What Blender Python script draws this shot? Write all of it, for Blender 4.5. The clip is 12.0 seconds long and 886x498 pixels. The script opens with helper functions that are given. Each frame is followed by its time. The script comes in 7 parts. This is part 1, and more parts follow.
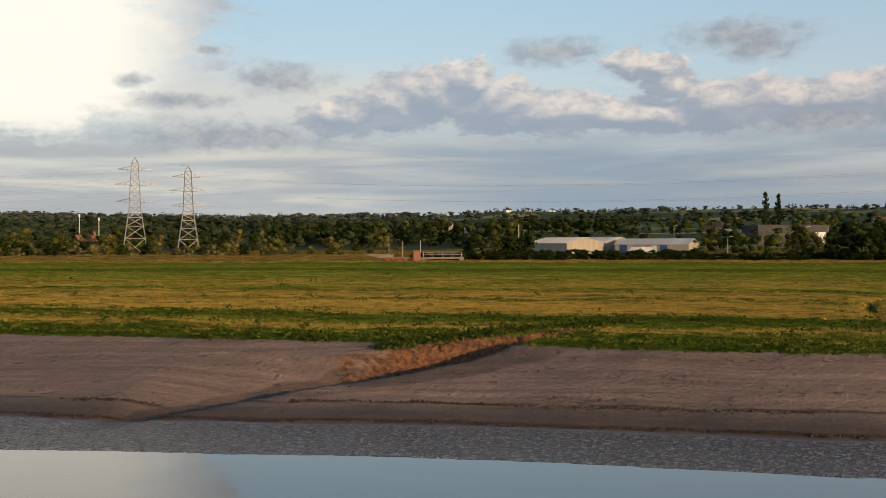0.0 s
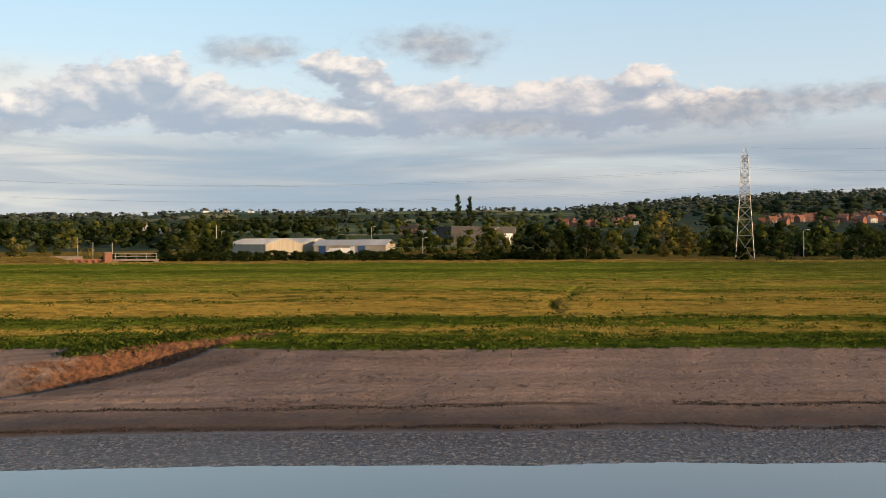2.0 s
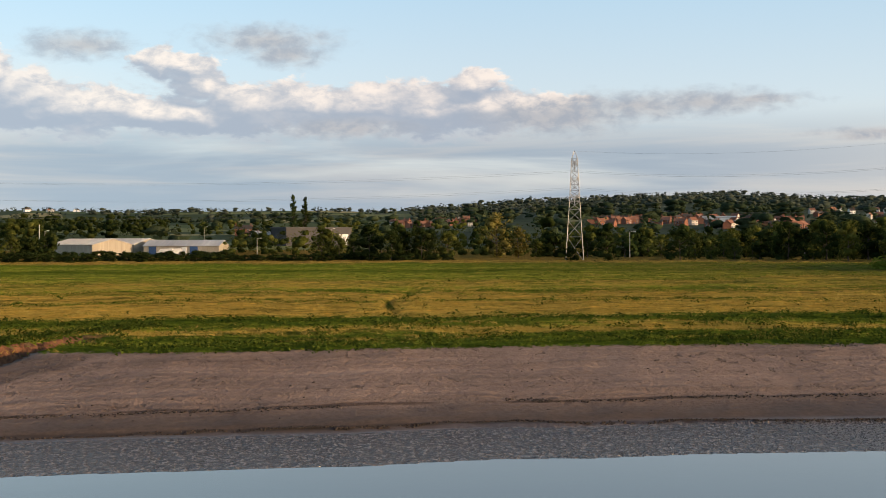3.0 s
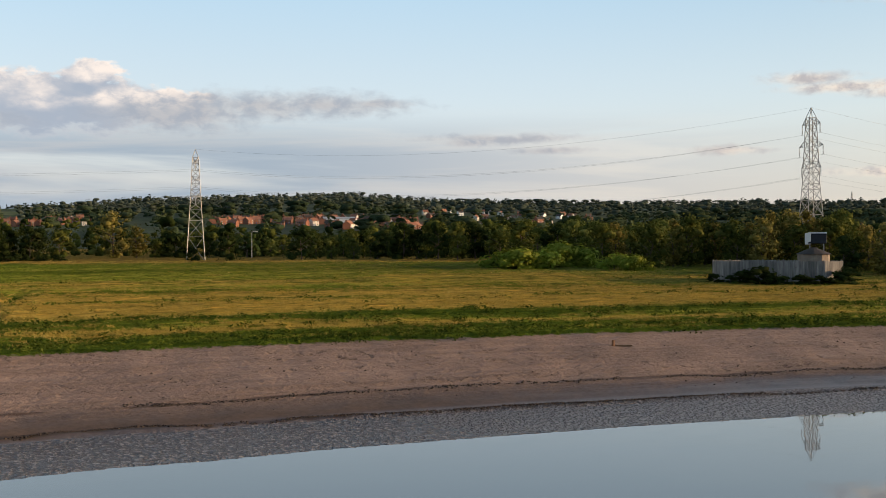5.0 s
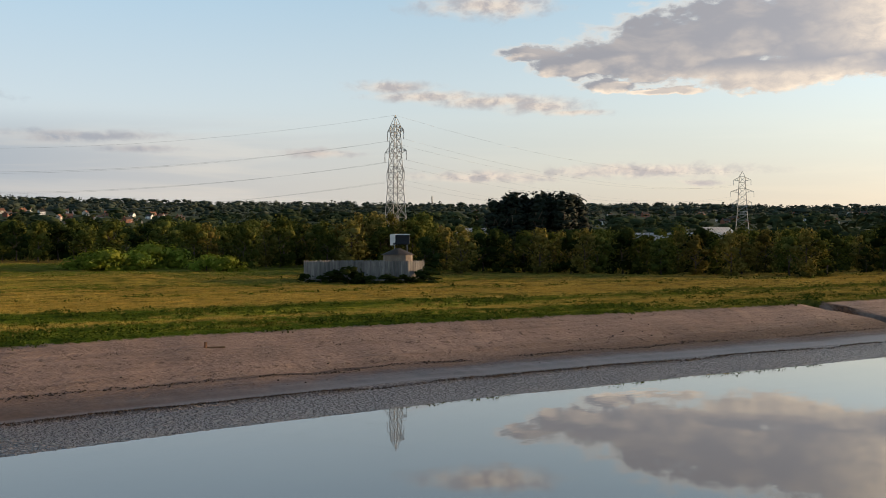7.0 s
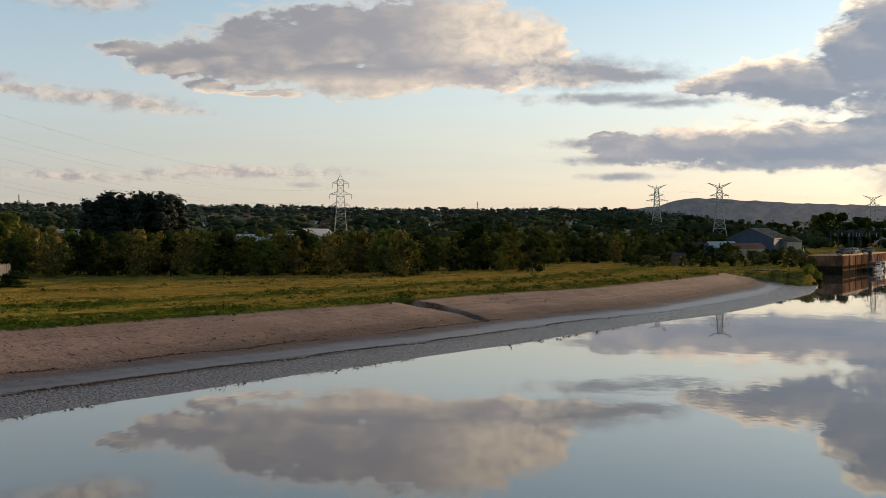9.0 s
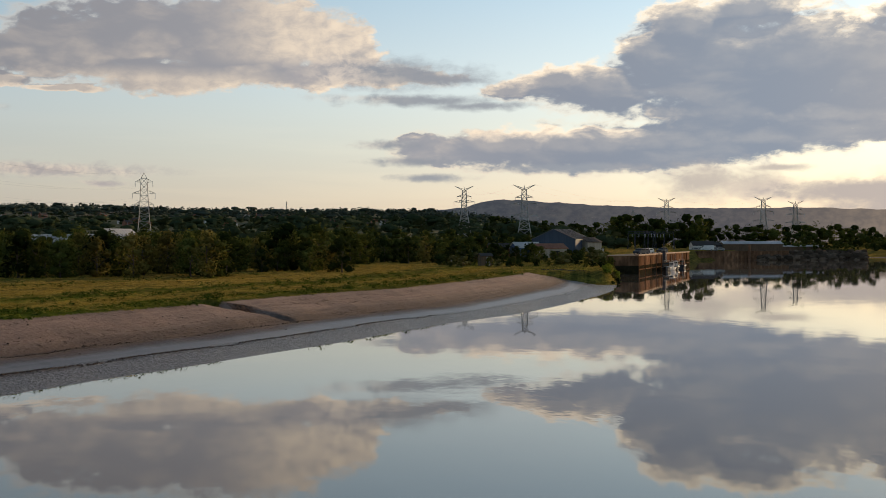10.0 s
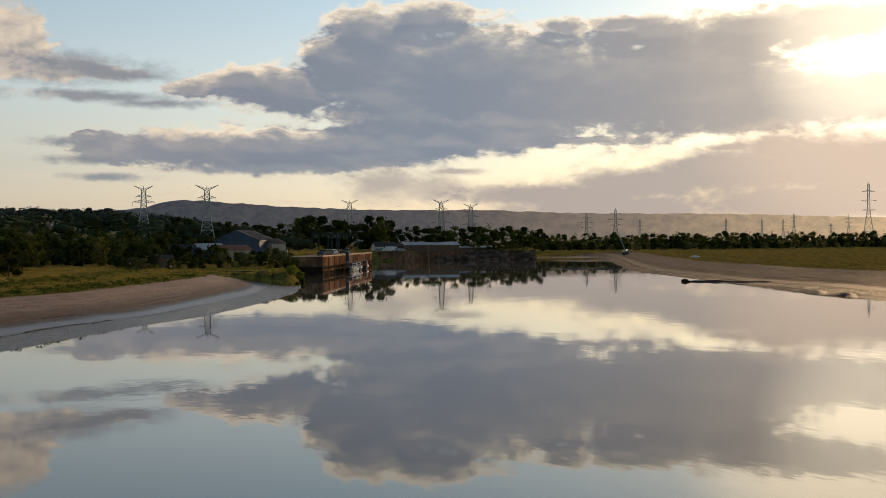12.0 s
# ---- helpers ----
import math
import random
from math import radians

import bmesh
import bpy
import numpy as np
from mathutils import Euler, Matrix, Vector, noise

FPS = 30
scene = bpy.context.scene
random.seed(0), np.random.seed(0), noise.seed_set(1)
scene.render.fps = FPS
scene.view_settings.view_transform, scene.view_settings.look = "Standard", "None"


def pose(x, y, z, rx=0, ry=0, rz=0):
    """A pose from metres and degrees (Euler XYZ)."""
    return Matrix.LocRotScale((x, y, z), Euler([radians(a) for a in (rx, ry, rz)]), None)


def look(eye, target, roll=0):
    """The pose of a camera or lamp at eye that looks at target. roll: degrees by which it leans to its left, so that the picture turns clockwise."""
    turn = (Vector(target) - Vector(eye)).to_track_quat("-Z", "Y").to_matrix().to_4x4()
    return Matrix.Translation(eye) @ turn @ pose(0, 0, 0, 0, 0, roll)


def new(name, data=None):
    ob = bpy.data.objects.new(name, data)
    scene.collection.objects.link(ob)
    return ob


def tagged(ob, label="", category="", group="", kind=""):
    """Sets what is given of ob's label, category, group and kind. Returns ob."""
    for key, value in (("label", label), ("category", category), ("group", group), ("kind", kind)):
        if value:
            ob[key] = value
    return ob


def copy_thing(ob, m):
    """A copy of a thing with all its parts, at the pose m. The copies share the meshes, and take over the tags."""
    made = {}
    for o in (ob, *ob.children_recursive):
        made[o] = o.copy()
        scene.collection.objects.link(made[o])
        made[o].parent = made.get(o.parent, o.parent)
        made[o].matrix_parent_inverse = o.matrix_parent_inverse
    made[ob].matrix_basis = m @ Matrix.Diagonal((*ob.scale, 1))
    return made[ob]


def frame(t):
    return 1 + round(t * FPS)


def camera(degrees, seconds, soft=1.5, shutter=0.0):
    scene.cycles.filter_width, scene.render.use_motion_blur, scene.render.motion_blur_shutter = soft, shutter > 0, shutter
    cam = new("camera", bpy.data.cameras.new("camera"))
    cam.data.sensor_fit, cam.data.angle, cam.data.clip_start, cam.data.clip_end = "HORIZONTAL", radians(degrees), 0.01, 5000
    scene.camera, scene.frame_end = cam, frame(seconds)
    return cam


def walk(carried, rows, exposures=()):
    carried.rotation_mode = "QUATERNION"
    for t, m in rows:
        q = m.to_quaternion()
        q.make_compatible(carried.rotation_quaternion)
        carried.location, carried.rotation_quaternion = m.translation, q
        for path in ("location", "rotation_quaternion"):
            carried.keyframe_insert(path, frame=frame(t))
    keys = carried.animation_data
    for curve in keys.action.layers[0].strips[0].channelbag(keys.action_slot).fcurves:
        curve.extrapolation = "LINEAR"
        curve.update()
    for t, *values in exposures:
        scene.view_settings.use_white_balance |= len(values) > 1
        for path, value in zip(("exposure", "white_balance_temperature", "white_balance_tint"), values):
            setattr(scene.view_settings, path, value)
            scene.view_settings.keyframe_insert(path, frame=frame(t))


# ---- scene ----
# ---------------------------------------------------------------- camera
EYE_Z = 7.0
cam = camera(42.97, 12.0, soft=0.75)
# seconds, turn, tilt, lean (degrees)
TURN = [(0, 0, -0.293, 0.153), (0.5, -3.9, -0.276, 0.226), (1, -7.55, -0.286, 0.172), (1.5, -11.37, -0.273, 0.186), (2, -15.23, -0.288, 0.212),
        (2.5, -19.36, -0.285, 0.146), (4.5, -37.41, -0.289, 0.145), (5, -42.64, -0.306, 0.098), (5.5, -47.67, -0.312, 0.127), (6, -52.93, -0.308, 0.149),
        (6.5, -58.02, -0.299, 0.098), (7, -63.16, -0.29, 0.07), (9, -83.24, -0.274, 0.224), (9.5, -88.1, -0.278, 0.257), (10, -92.91, -0.287, 0.229),
        (10.5, -97.5, -0.281, 0.254), (11, -101.9, -0.285, 0.252), (11.5, -105.93, -0.281, 0.299), (12, -108.88, -0.301, 0.336)]
walk(cam, [(t, pose(0, 0, EYE_Z, 90 + tilt, lean, turn)) for t, turn, tilt, lean in TURN],
     [(0.0, -0.26), (1.0, -0.06), (2.5, 0.11), (5.5, 0.16), (7.0, 0.03), (9.5, -0.26), (12.0, -0.58)])

# ---------------------------------------------------------------- sky and sun
SUN_AZ, SUN_EL = 132.0, 9.5


def dir_of(az, el):
    a, e = radians(az), radians(el)
    return Vector((math.sin(a) * math.cos(e), math.cos(a) * math.cos(e), math.sin(e)))


# cloud lobes: bearing, height above the horizon, half width, half height (degrees)
HEAP_GREAT = [
    (-14.8, 12.9, 4.6, 2.0), (-20.4, 9.94, 8.48, 3.39), (-21.5, 7.13, 5.3, 1.67), (-5.0, 6.45, 2.24, 0.96), (-2.4, 7.03, 2.57, 1.29), (-0.5, 7.6, 2.42, 1.45),
    (1.2, 8.15, 1.77, 1.22), (2.8, 6.87, 2.57, 1.45), (5.8, 6.56, 2.87, 1.21), (8.7, 6.37, 2.52, 0.94)]
HEAP_BANK = [
    (9.3, 8.98, 1.06, 0.75), (11.0, 8.85, 1.58, 0.63), (11.3, 7.97, 1.42, 1.07), (6.8, 6.63, 2.76, 1.1), (10.4, 6.42, 2.83, 1.01),
    (13.8, 6.74, 2.55, 1.34), (16.7, 6.9, 2.41, 1.22), (19.6, 6.9, 2.74, 1.16), (22.7, 6.74, 2.89, 1.28), (25.1, 7.97, 1.44, 0.83),
    (25.6, 6.84, 2.55, 1.15), (28.1, 6.8, 2.52, 0.88)]
HEAP_SOUTH = [
    (67.9, 9.48, 1.84, 0.37), (70.0, 8.92, 2.04, 0.58), (72.2, 9.29, 2.68, 1.01), (74.5, 9.64, 3.65, 1.58), (77.8, 10.16, 4.05, 1.81),
    (81.2, 10.51, 4.13, 1.78), (84.6, 10.55, 3.53, 1.67), (86.9, 10.0, 2.25, 1.22), (88.3, 9.85, 1.29, 0.84), (79.2, 8.26, 2.99, 0.88),
    (82.9, 8.72, 3.19, 0.89), (71.5, 7.91, 1.48, 0.33), (74.5, 7.51, 1.83, 0.24), (86.6, 8.38, 3.54, 0.71), (90.0, 8.39, 3.54, 0.48)]
HEAP_WEST = [
    (88.1, 10.1, 1.55, 1.07), (88.0, 9.18, 1.69, 0.56), (96.4, 7.67, 1.17, 0.49), (98.6, 8.0, 2.18, 0.81), (101.1, 7.7, 2.85, 1.26),
    (103.7, 9.13, 1.76, 1.53), (105.1, 10.53, 2.41, 1.35), (108.3, 11.22, 2.58, 0.9), (106.2, 8.58, 3.54, 2.57), (110.0, 8.57, 4.83, 2.74),
    (114.0, 8.23, 5.11, 2.56), (117.9, 7.86, 5.34, 2.51), (122.1, 8.96, 3.97, 2.14), (119.3, 10.3, 2.8, 0.93)]
HEAP_SUN = [
    (124.3, 10.21, 3.9, 1.08), (127.9, 10.51, 3.17, 0.75), (122.4, 7.03, 5.79, 1.83), (126.6, 6.86, 5.55, 1.32), (130.2, 6.95, 3.36, 1.12),
    (115.1, 10.76, 1.43, 0.51), (118.2, 10.83, 1.88, 0.44), (107.1, 6.46, 4.18, 1.29), (112.2, 6.14, 4.82, 0.8)]
HEAP_BAR = [
    (92.6, 4.73, 2.08, 0.71), (95.8, 4.78, 3.67, 0.92), (100.0, 4.74, 4.72, 1.07), (104.5, 4.85, 4.48, 1.15), (108.5, 5.18, 4.51, 0.9),
    (112.2, 5.15, 4.17, 0.45), (116.2, 5.15, 2.85, 0.25), (91.5, 5.31, 0.88, 0.23)]
WISP_NORTH = [
    (5.8, 9.58, 1.98, 0.54), (14.8, 10.1, 2.56, 0.6), (15.7, 9.52, 1.49, 0.54), (-8.1, 8.24, 1.89, 0.63), (-13.2, 7.07, 1.83, 0.31),
    (-15.4, 7.99, 0.6, 0.24), (-10.9, 5.4, 4.66, 0.62), (18.5, 5.82, 2.61, 0.41), (-11.7, 9.53, 0.43, 0.15)]
WISP_TAIL = [
    (30.6, 6.6, 2.48, 0.74), (33.6, 6.84, 3.33, 0.54), (36.6, 6.96, 3.23, 0.47), (39.1, 7.03, 1.71, 0.23), (29.2, 6.35, 2.81, 0.69)]
WISP_EAST = [
    (60.6, 7.88, 1.61, 0.26), (62.5, 7.4, 2.25, 0.23), (65.9, 7.16, 2.89, 0.26), (68.1, 6.92, 1.76, 0.26), (65.4, 11.85, 2.57, 0.45),
    (45.5, 5.29, 3.22, 0.2), (44.0, 5.11, 1.44, 0.17), (56.8, 4.51, 1.59, 0.19), (47.9, 4.69, 1.35, 0.15), (65.1, 3.38, 2.9, 0.23),
    (73.3, 3.63, 4.06, 0.28), (76.1, 3.01, 0.77, 0.12)]
WISP_SOUTH = [
    (92.0, 7.21, 3.21, 0.22), (94.9, 6.94, 1.91, 0.19), (68.2, 6.85, 1.71, 0.26), (69.7, 6.58, 1.45, 0.14), (92.3, 3.29, 1.44, 0.16),
    (90.3, 4.96, 1.29, 0.19), (99.4, 3.73, 3.1, 0.15)]
WISP_WEST = [
    (89.7, 8.53, 3.45, 0.63), (92.3, 8.32, 2.66, 0.3), (93.7, 8.25, 1.5, 0.15), (90.8, 7.32, 2.91, 0.17), (94.5, 6.94, 1.81, 0.18),
    (92.3, 3.33, 1.48, 0.15), (91.3, 4.16, 1.76, 0.18), (109.6, 3.6, 1.16, 0.13), (105.9, 3.05, 1.77, 0.77), (108.5, 2.75, 1.29, 0.58),
    (99.4, 3.81, 3.45, 0.16)]
WISP_LOW = [
    (115.1, 2.41, 6.37, 0.64), (119.3, 2.92, 4.67, 0.87), (123.4, 3.41, 5.13, 1.27), (127.1, 3.59, 4.94, 1.69), (130.4, 3.37, 4.74, 1.95),
    (125.3, 4.54, 1.78, 0.65), (123.2, 4.6, 1.21, 0.24), (118.2, 3.22, 1.57, 0.16), (117.5, 1.7, 7.0, 0.85), (127.0, 1.9, 7.0, 1.2)]


class Net:
    """A small help to write node trees."""

    def __init__(self, tree):
        self.tree = tree

    def node(self, kind, ins=None, **props):
        n = self.tree.nodes.new(kind)
        for k, v in props.items():
            setattr(n, k, v)
        for k, v in (ins or {}).items():
            if hasattr(v, "is_output"):
                self.tree.links.new(v, n.inputs[k])
            else:
                n.inputs[k].default_value = v
        return n

    def math(self, op, a, b=0.0, c=0.0, clamp=False):
        return self.node("ShaderNodeMath", {0: a, 1: b, 2: c}, operation=op, use_clamp=clamp).outputs[0]

    def vec(self, op, a, b=(0, 0, 0), c=(0, 0, 0)):
        n = self.node("ShaderNodeVectorMath", {0: a, 1: b, 2: c}, operation=op)
        return n.outputs["Value"] if op in ("LENGTH", "DOT_PRODUCT") else n.outputs["Vector"]

    def noise(self, vec, scale, detail=4.0, rough=0.55, dist=0.0):
        return self.node("ShaderNodeTexNoise", {"Vector": vec, "Scale": scale, "Detail": detail, "Roughness": rough, "Distortion": dist})

    def ramp(self, fac, stops, mode="LINEAR"):
        n = self.node("ShaderNodeValToRGB", {0: fac})
        n.color_ramp.interpolation = mode
        el = n.color_ramp.elements
        while len(el) < len(stops):
            el.new(0.5)
        for e, (p, c) in zip(el, stops):
            e.position = p
            e.color = (*c, 1) if len(c) == 3 else c
        return n.outputs[0]

    def mix(self, fac, a, b, blend="MIX"):
        n = self.node("ShaderNodeMix", data_type="RGBA", blend_type=blend)
        n.clamp_factor = True
        for k, v in ((0, fac), (6, a), (7, b)):
            if hasattr(v, "is_output"):
                self.tree.links.new(v, n.inputs[k])
            else:
                n.inputs[k].default_value = v if k == 0 else (*v, 1)
        return n.outputs[2]

    def range(self, v, a, b, c=0.0, d=1.0, smooth=True):
        n = self.node("ShaderNodeMapRange", {0: v, 1: a, 2: b, 3: c, 4: d})
        n.interpolation_type = "SMOOTHSTEP" if smooth else "LINEAR"
        return n.outputs[0]


def cloud_group(name, lobes, wide, fine, rough, blend):
    """A field of cloud: below 1 inside, rising outwards; d with its billows, low without."""
    g = bpy.data.node_groups.new(name, "ShaderNodeTree")
    g.interface.new_socket("P", in_out="INPUT", socket_type="NodeSocketVector")
    g.interface.new_socket("d", in_out="OUTPUT", socket_type="NodeSocketFloat")
    g.interface.new_socket("low", in_out="OUTPUT", socket_type="NodeSocketFloat")
    n = Net(g)
    p = n.node("NodeGroupInput").outputs[0]
    q = n.vec("MULTIPLY", p, (0.5, 1.0, 1.0))
    warp = n.vec("MULTIPLY_ADD", n.noise(q, 0.5, 2.0, 0.5).outputs["Color"], (1.5 * wide, 0.5 * wide, 0), (-0.75 * wide, -0.25 * wide, 0))
    curl = n.vec("MULTIPLY_ADD", n.noise(q, 1.9, 5.0, 0.55).outputs["Color"], (1.3 * wide, 0.6 * wide, 0), (-0.65 * wide, -0.3 * wide, 0))
    pw = n.vec("ADD", n.vec("ADD", p, warp), curl)
    best = None
    for a, e, ra, re in lobes:
        d = n.vec("LENGTH", n.vec("MULTIPLY_ADD", pw, (1 / ra, 1 / re, 0), (-a / ra, -e / re, 0)))
        best = d if best is None else n.math("SMOOTH_MIN", best, d, blend)
    soft = n.noise(q, 0.8, 3.0, 0.55, 0.2).outputs["Fac"]
    fb = n.noise(q, 1.7, 9.0, rough, 0.25).outputs["Fac"]
    rim = n.range(best, 0.2, 0.9, 0.5, 1.0)
    low = n.math("ADD", best, n.math("MULTIPLY", rim, n.math("MULTIPLY", n.math("SUBTRACT", soft, 0.5), 0.9)))
    out = n.math("ADD", low, n.math("MULTIPLY", rim, n.math("MULTIPLY", n.math("SUBTRACT", fb, 0.5), fine)))
    fin = n.node("NodeGroupOutput")
    g.links.new(out, fin.inputs[0])
    g.links.new(low, fin.inputs[1])
    return g


def build_world():
    w = bpy.data.worlds.new("sky")
    scene.world = w
    w.use_nodes = True
    w.node_tree.nodes.clear()
    n = Net(w.node_tree)
    d = n.node("ShaderNodeTexCoord").outputs["Generated"]
    xyz = n.node("ShaderNodeSeparateXYZ", {0: d}).outputs
    az = n.math("MULTIPLY", n.math("ARCTAN2", xyz[0], xyz[1]), 57.29578)
    el = n.math("MULTIPLY", n.math("ARCSINE", xyz[2]), 57.29578)
    p = n.node("ShaderNodeCombineXYZ", {0: az, 1: el, 2: 0.0}).outputs[0]
    sky = n.node("ShaderNodeTexSky", sky_type="NISHITA", sun_disc=False, sun_elevation=radians(SUN_EL), sun_rotation=radians(SUN_AZ),
                 altitude=20.0, air_density=1.0, dust_density=1.6, ozone_density=1.2).outputs[0]
    sky = n.mix(1.0, sky, (0.022, 0.022, 0.022), "MULTIPLY")
    # clear air: cool above, pale and warm towards the horizon, warmer near the sun
    h = n.math("DIVIDE", el, 40.0, clamp=True)
    cool = n.ramp(h, [(0.0, (0.57, 0.545, 0.53)), (0.07, (0.58, 0.585, 0.58)), (0.16, (0.58, 0.66, 0.71)), (0.32, (0.42, 0.59, 0.73)), (0.6, (0.16, 0.25, 0.36)), (1.0, (0.06, 0.10, 0.17))])
    warm = n.ramp(h, [(0.0, (0.56, 0.43, 0.33)), (0.05, (0.59, 0.53, 0.43)), (0.12, (0.56, 0.595, 0.55)), (0.2, (0.50, 0.60, 0.65)), (0.32, (0.34, 0.49, 0.62)), (0.6, (0.15, 0.22, 0.31)), (1.0, (0.06, 0.10, 0.16))])
    near_sun = n.vec("DOT_PRODUCT", d, tuple(dir_of(SUN_AZ, SUN_EL)))
    air = n.mix(n.range(near_sun, -0.1, 0.9), cool, warm)
    air = n.mix(1.0, air, sky, "ADD")
    air = n.mix(n.range(near_sun, 0.978, 0.998), air, (2.0, 1.65, 1.2))
    # thin layer cloud low in the sky
    thin = n.noise(n.vec("MULTIPLY", p, (0.04, 0.42, 1)), 1.0, 5.0, 0.55, 0.4).outputs["Fac"]
    low = n.math("MULTIPLY", n.range(el, 7.2, 4.2), n.range(thin, 0.25, 0.5))
    low = n.math("MULTIPLY", low, n.range(az, 68.0, 30.0, 0.12, 0.95))
    streak = n.range(n.noise(n.vec("MULTIPLY", p, (0.07, 0.9, 1)), 1.0, 5.0, 0.55, 0.5).outputs["Fac"], 0.42, 0.66)
    layer = n.mix(streak, (0.33, 0.40, 0.48), (0.45, 0.47, 0.50))
    layer = n.mix(n.range(az, 32.0, 60.0), layer, n.mix(streak, (0.52, 0.49, 0.49), (0.74, 0.65, 0.57)))
    layer = n.mix(n.range(az, 6.0, -10.0), layer, n.mix(streak, (0.47, 0.48, 0.50), (0.74, 0.69, 0.62)))
    air = n.mix(low, air, layer)
    veil = n.math("MULTIPLY", n.range(az, 12.0, -8.0), n.math("MULTIPLY", n.range(el, 9.6, 7.6), n.range(el, 5.2, 6.6)))
    air = n.mix(n.math("MULTIPLY", veil, n.range(thin, 0.3, 0.55, 0.6, 0.95)), air, (0.74, 0.71, 0.67))
    # heaped clouds, lit from the sun's side
    heaps = cloud_group("cloud_heaps", HEAP_GREAT + HEAP_BANK + HEAP_SOUTH + HEAP_WEST + HEAP_SUN + HEAP_BAR, 1.0, 1.25, 0.6, 0.2)
    g0 = n.node("ShaderNodeGroup", {0: p}, node_tree=heaps).outputs
    calm = n.range(az, 45.0, 70.0)
    aside = n.node("ShaderNodeCombineXYZ", {0: n.math("ADD", n.range(calm, 0.0, 1.0, 0.35, 0.8), n.range(az, 90.0, 97.0, 0.0, -0.5)), 1: n.math("ADD", n.range(calm, 0.0, 1.0, 0.6, -0.28), n.range(az, 90.0, 97.0, 0.0, 0.95)), 2: 0.0}).outputs[0]
    g1 = n.node("ShaderNodeGroup", {0: n.vec("ADD", p, aside)}, node_tree=heaps).outputs
    f0 = g0[0]
    slope = n.math("ADD", n.math("SUBTRACT", g1[1], g0[1]), n.math("MULTIPLY", n.math("SUBTRACT", g1[0], g0[0]), n.range(calm, 0.0, 1.0, 0.35, 0.16)))
    crisp = n.range(slope, -0.25, 0.2)
    dens = n.math("ADD", n.math("MULTIPLY", n.range(f0, 1.45, 0.75), n.math("SUBTRACT", 1.0, crisp)), n.math("MULTIPLY", n.range(f0, 1.2, 0.85), crisp))
    lit = n.range(slope, n.range(calm, 0.0, 1.0, -0.3, -0.1), n.range(calm, 0.0, 1.0, 1.05, 0.75))
    tuft = n.noise(n.vec("MULTIPLY", p, (0.6, 1.0, 1)), 1.5, 6.0, 0.6, 0.3).outputs["Fac"]
    lit = n.math("MULTIPLY", lit, n.range(tuft, 0.3, 0.62, n.range(calm, 0.0, 1.0, 0.35, 0.7), 1.0))
    depth = n.range(f0, 0.35, 1.0, n.range(az, 90.0, 97.0, 0.4, 0.12), 1.0)
    lit = n.math("MULTIPLY", lit, n.math("MAXIMUM", depth, n.range(az, 55.0, 35.0, 0.0, 0.9)))
    fringe = n.math("MULTIPLY", n.range(f0, 0.86, 1.2), n.range(az, 50.0, 62.0, 0.25, 0.75))
    lit = n.math("MAXIMUM", lit, fringe)
    crest = n.math("MULTIPLY", n.math("MULTIPLY", n.range(az, 80.0, 86.0), n.range(az, 91.5, 89.0)), n.range(el, 8.7, 9.5))
    under = n.math("MULTIPLY", n.math("MULTIPLY", n.range(az, 72.0, 76.0), n.range(az, 86.0, 82.0)), n.range(el, 8.9, 8.0))
    lit = n.math("MAXIMUM", lit, n.math("MULTIPLY", n.math("MAXIMUM", crest, n.math("MULTIPLY", under, 0.8)), n.range(tuft, 0.22, 0.75, 0.3, 0.8)))
    rim = n.math("MULTIPLY", n.math("MULTIPLY", n.range(f0, 0.62, 1.0), n.range(slope, -0.12, 0.3)), n.range(az, 92.0, 97.0))
    lit = n.math("MAXIMUM", lit, rim)
    mottle = n.range(n.noise(n.vec("MULTIPLY", p, (0.3, 0.8, 1)), 0.8, 5.0, 0.55, 0.3).outputs["Fac"], 0.46, 0.76, 0.0, 0.2)
    lit = n.math("MAXIMUM", lit, n.math("MULTIPLY", mottle, n.range(az, 98.0, 86.0, 0.5, 1.0)))
    shade = n.mix(n.range(az, 40.0, 70.0), (0.37, 0.42, 0.50), (0.325, 0.335, 0.375))
    shade = n.mix(n.range(az, 88.0, 100.0), shade, (0.225, 0.255, 0.315))
    shade = n.mix(n.range(az, 108.0, 124.0), shade, (0.37, 0.34, 0.335))
    shade = n.mix(n.range(near_sun, 0.975, 0.998), shade, (0.50, 0.43, 0.38))
    bright = n.mix(n.range(az, 40.0, 95.0), (0.95, 0.83, 0.74), (0.95, 0.80, 0.62))
    cloud = n.mix(lit, shade, bright)
    cloud = n.mix(n.range(near_sun, 0.990, 0.9993, 0.0, 0.6), cloud, (1.5, 1.25, 0.95))
    # the great sunlit heap
    big = n.math("MULTIPLY", n.range(az, -9.0, -17.0), n.range(el, 2.5, 6.5))
    cloud = n.mix(n.math("MULTIPLY", big, 0.9), cloud, (1.2, 1.11, 0.97))
    col = n.mix(dens, air, cloud)
    # small grey shreds and bars in front of them
    shreds = cloud_group("cloud_shreds", WISP_NORTH + WISP_TAIL + WISP_EAST + WISP_SOUTH + WISP_WEST, 0.45, 1.3, 0.62, 0.25)
    w0 = n.node("ShaderNodeGroup", {0: p}, node_tree=shreds).outputs
    grey = n.mix(n.range(az, 42.0, 56.0), (0.37, 0.40, 0.455), (0.46, 0.43, 0.44))
    grey = n.mix(n.range(az, 84.0, 90.0), grey, (0.27, 0.295, 0.34))
    grey = n.mix(n.range(az, 100.0, 106.0), grey, (0.46, 0.40, 0.36))
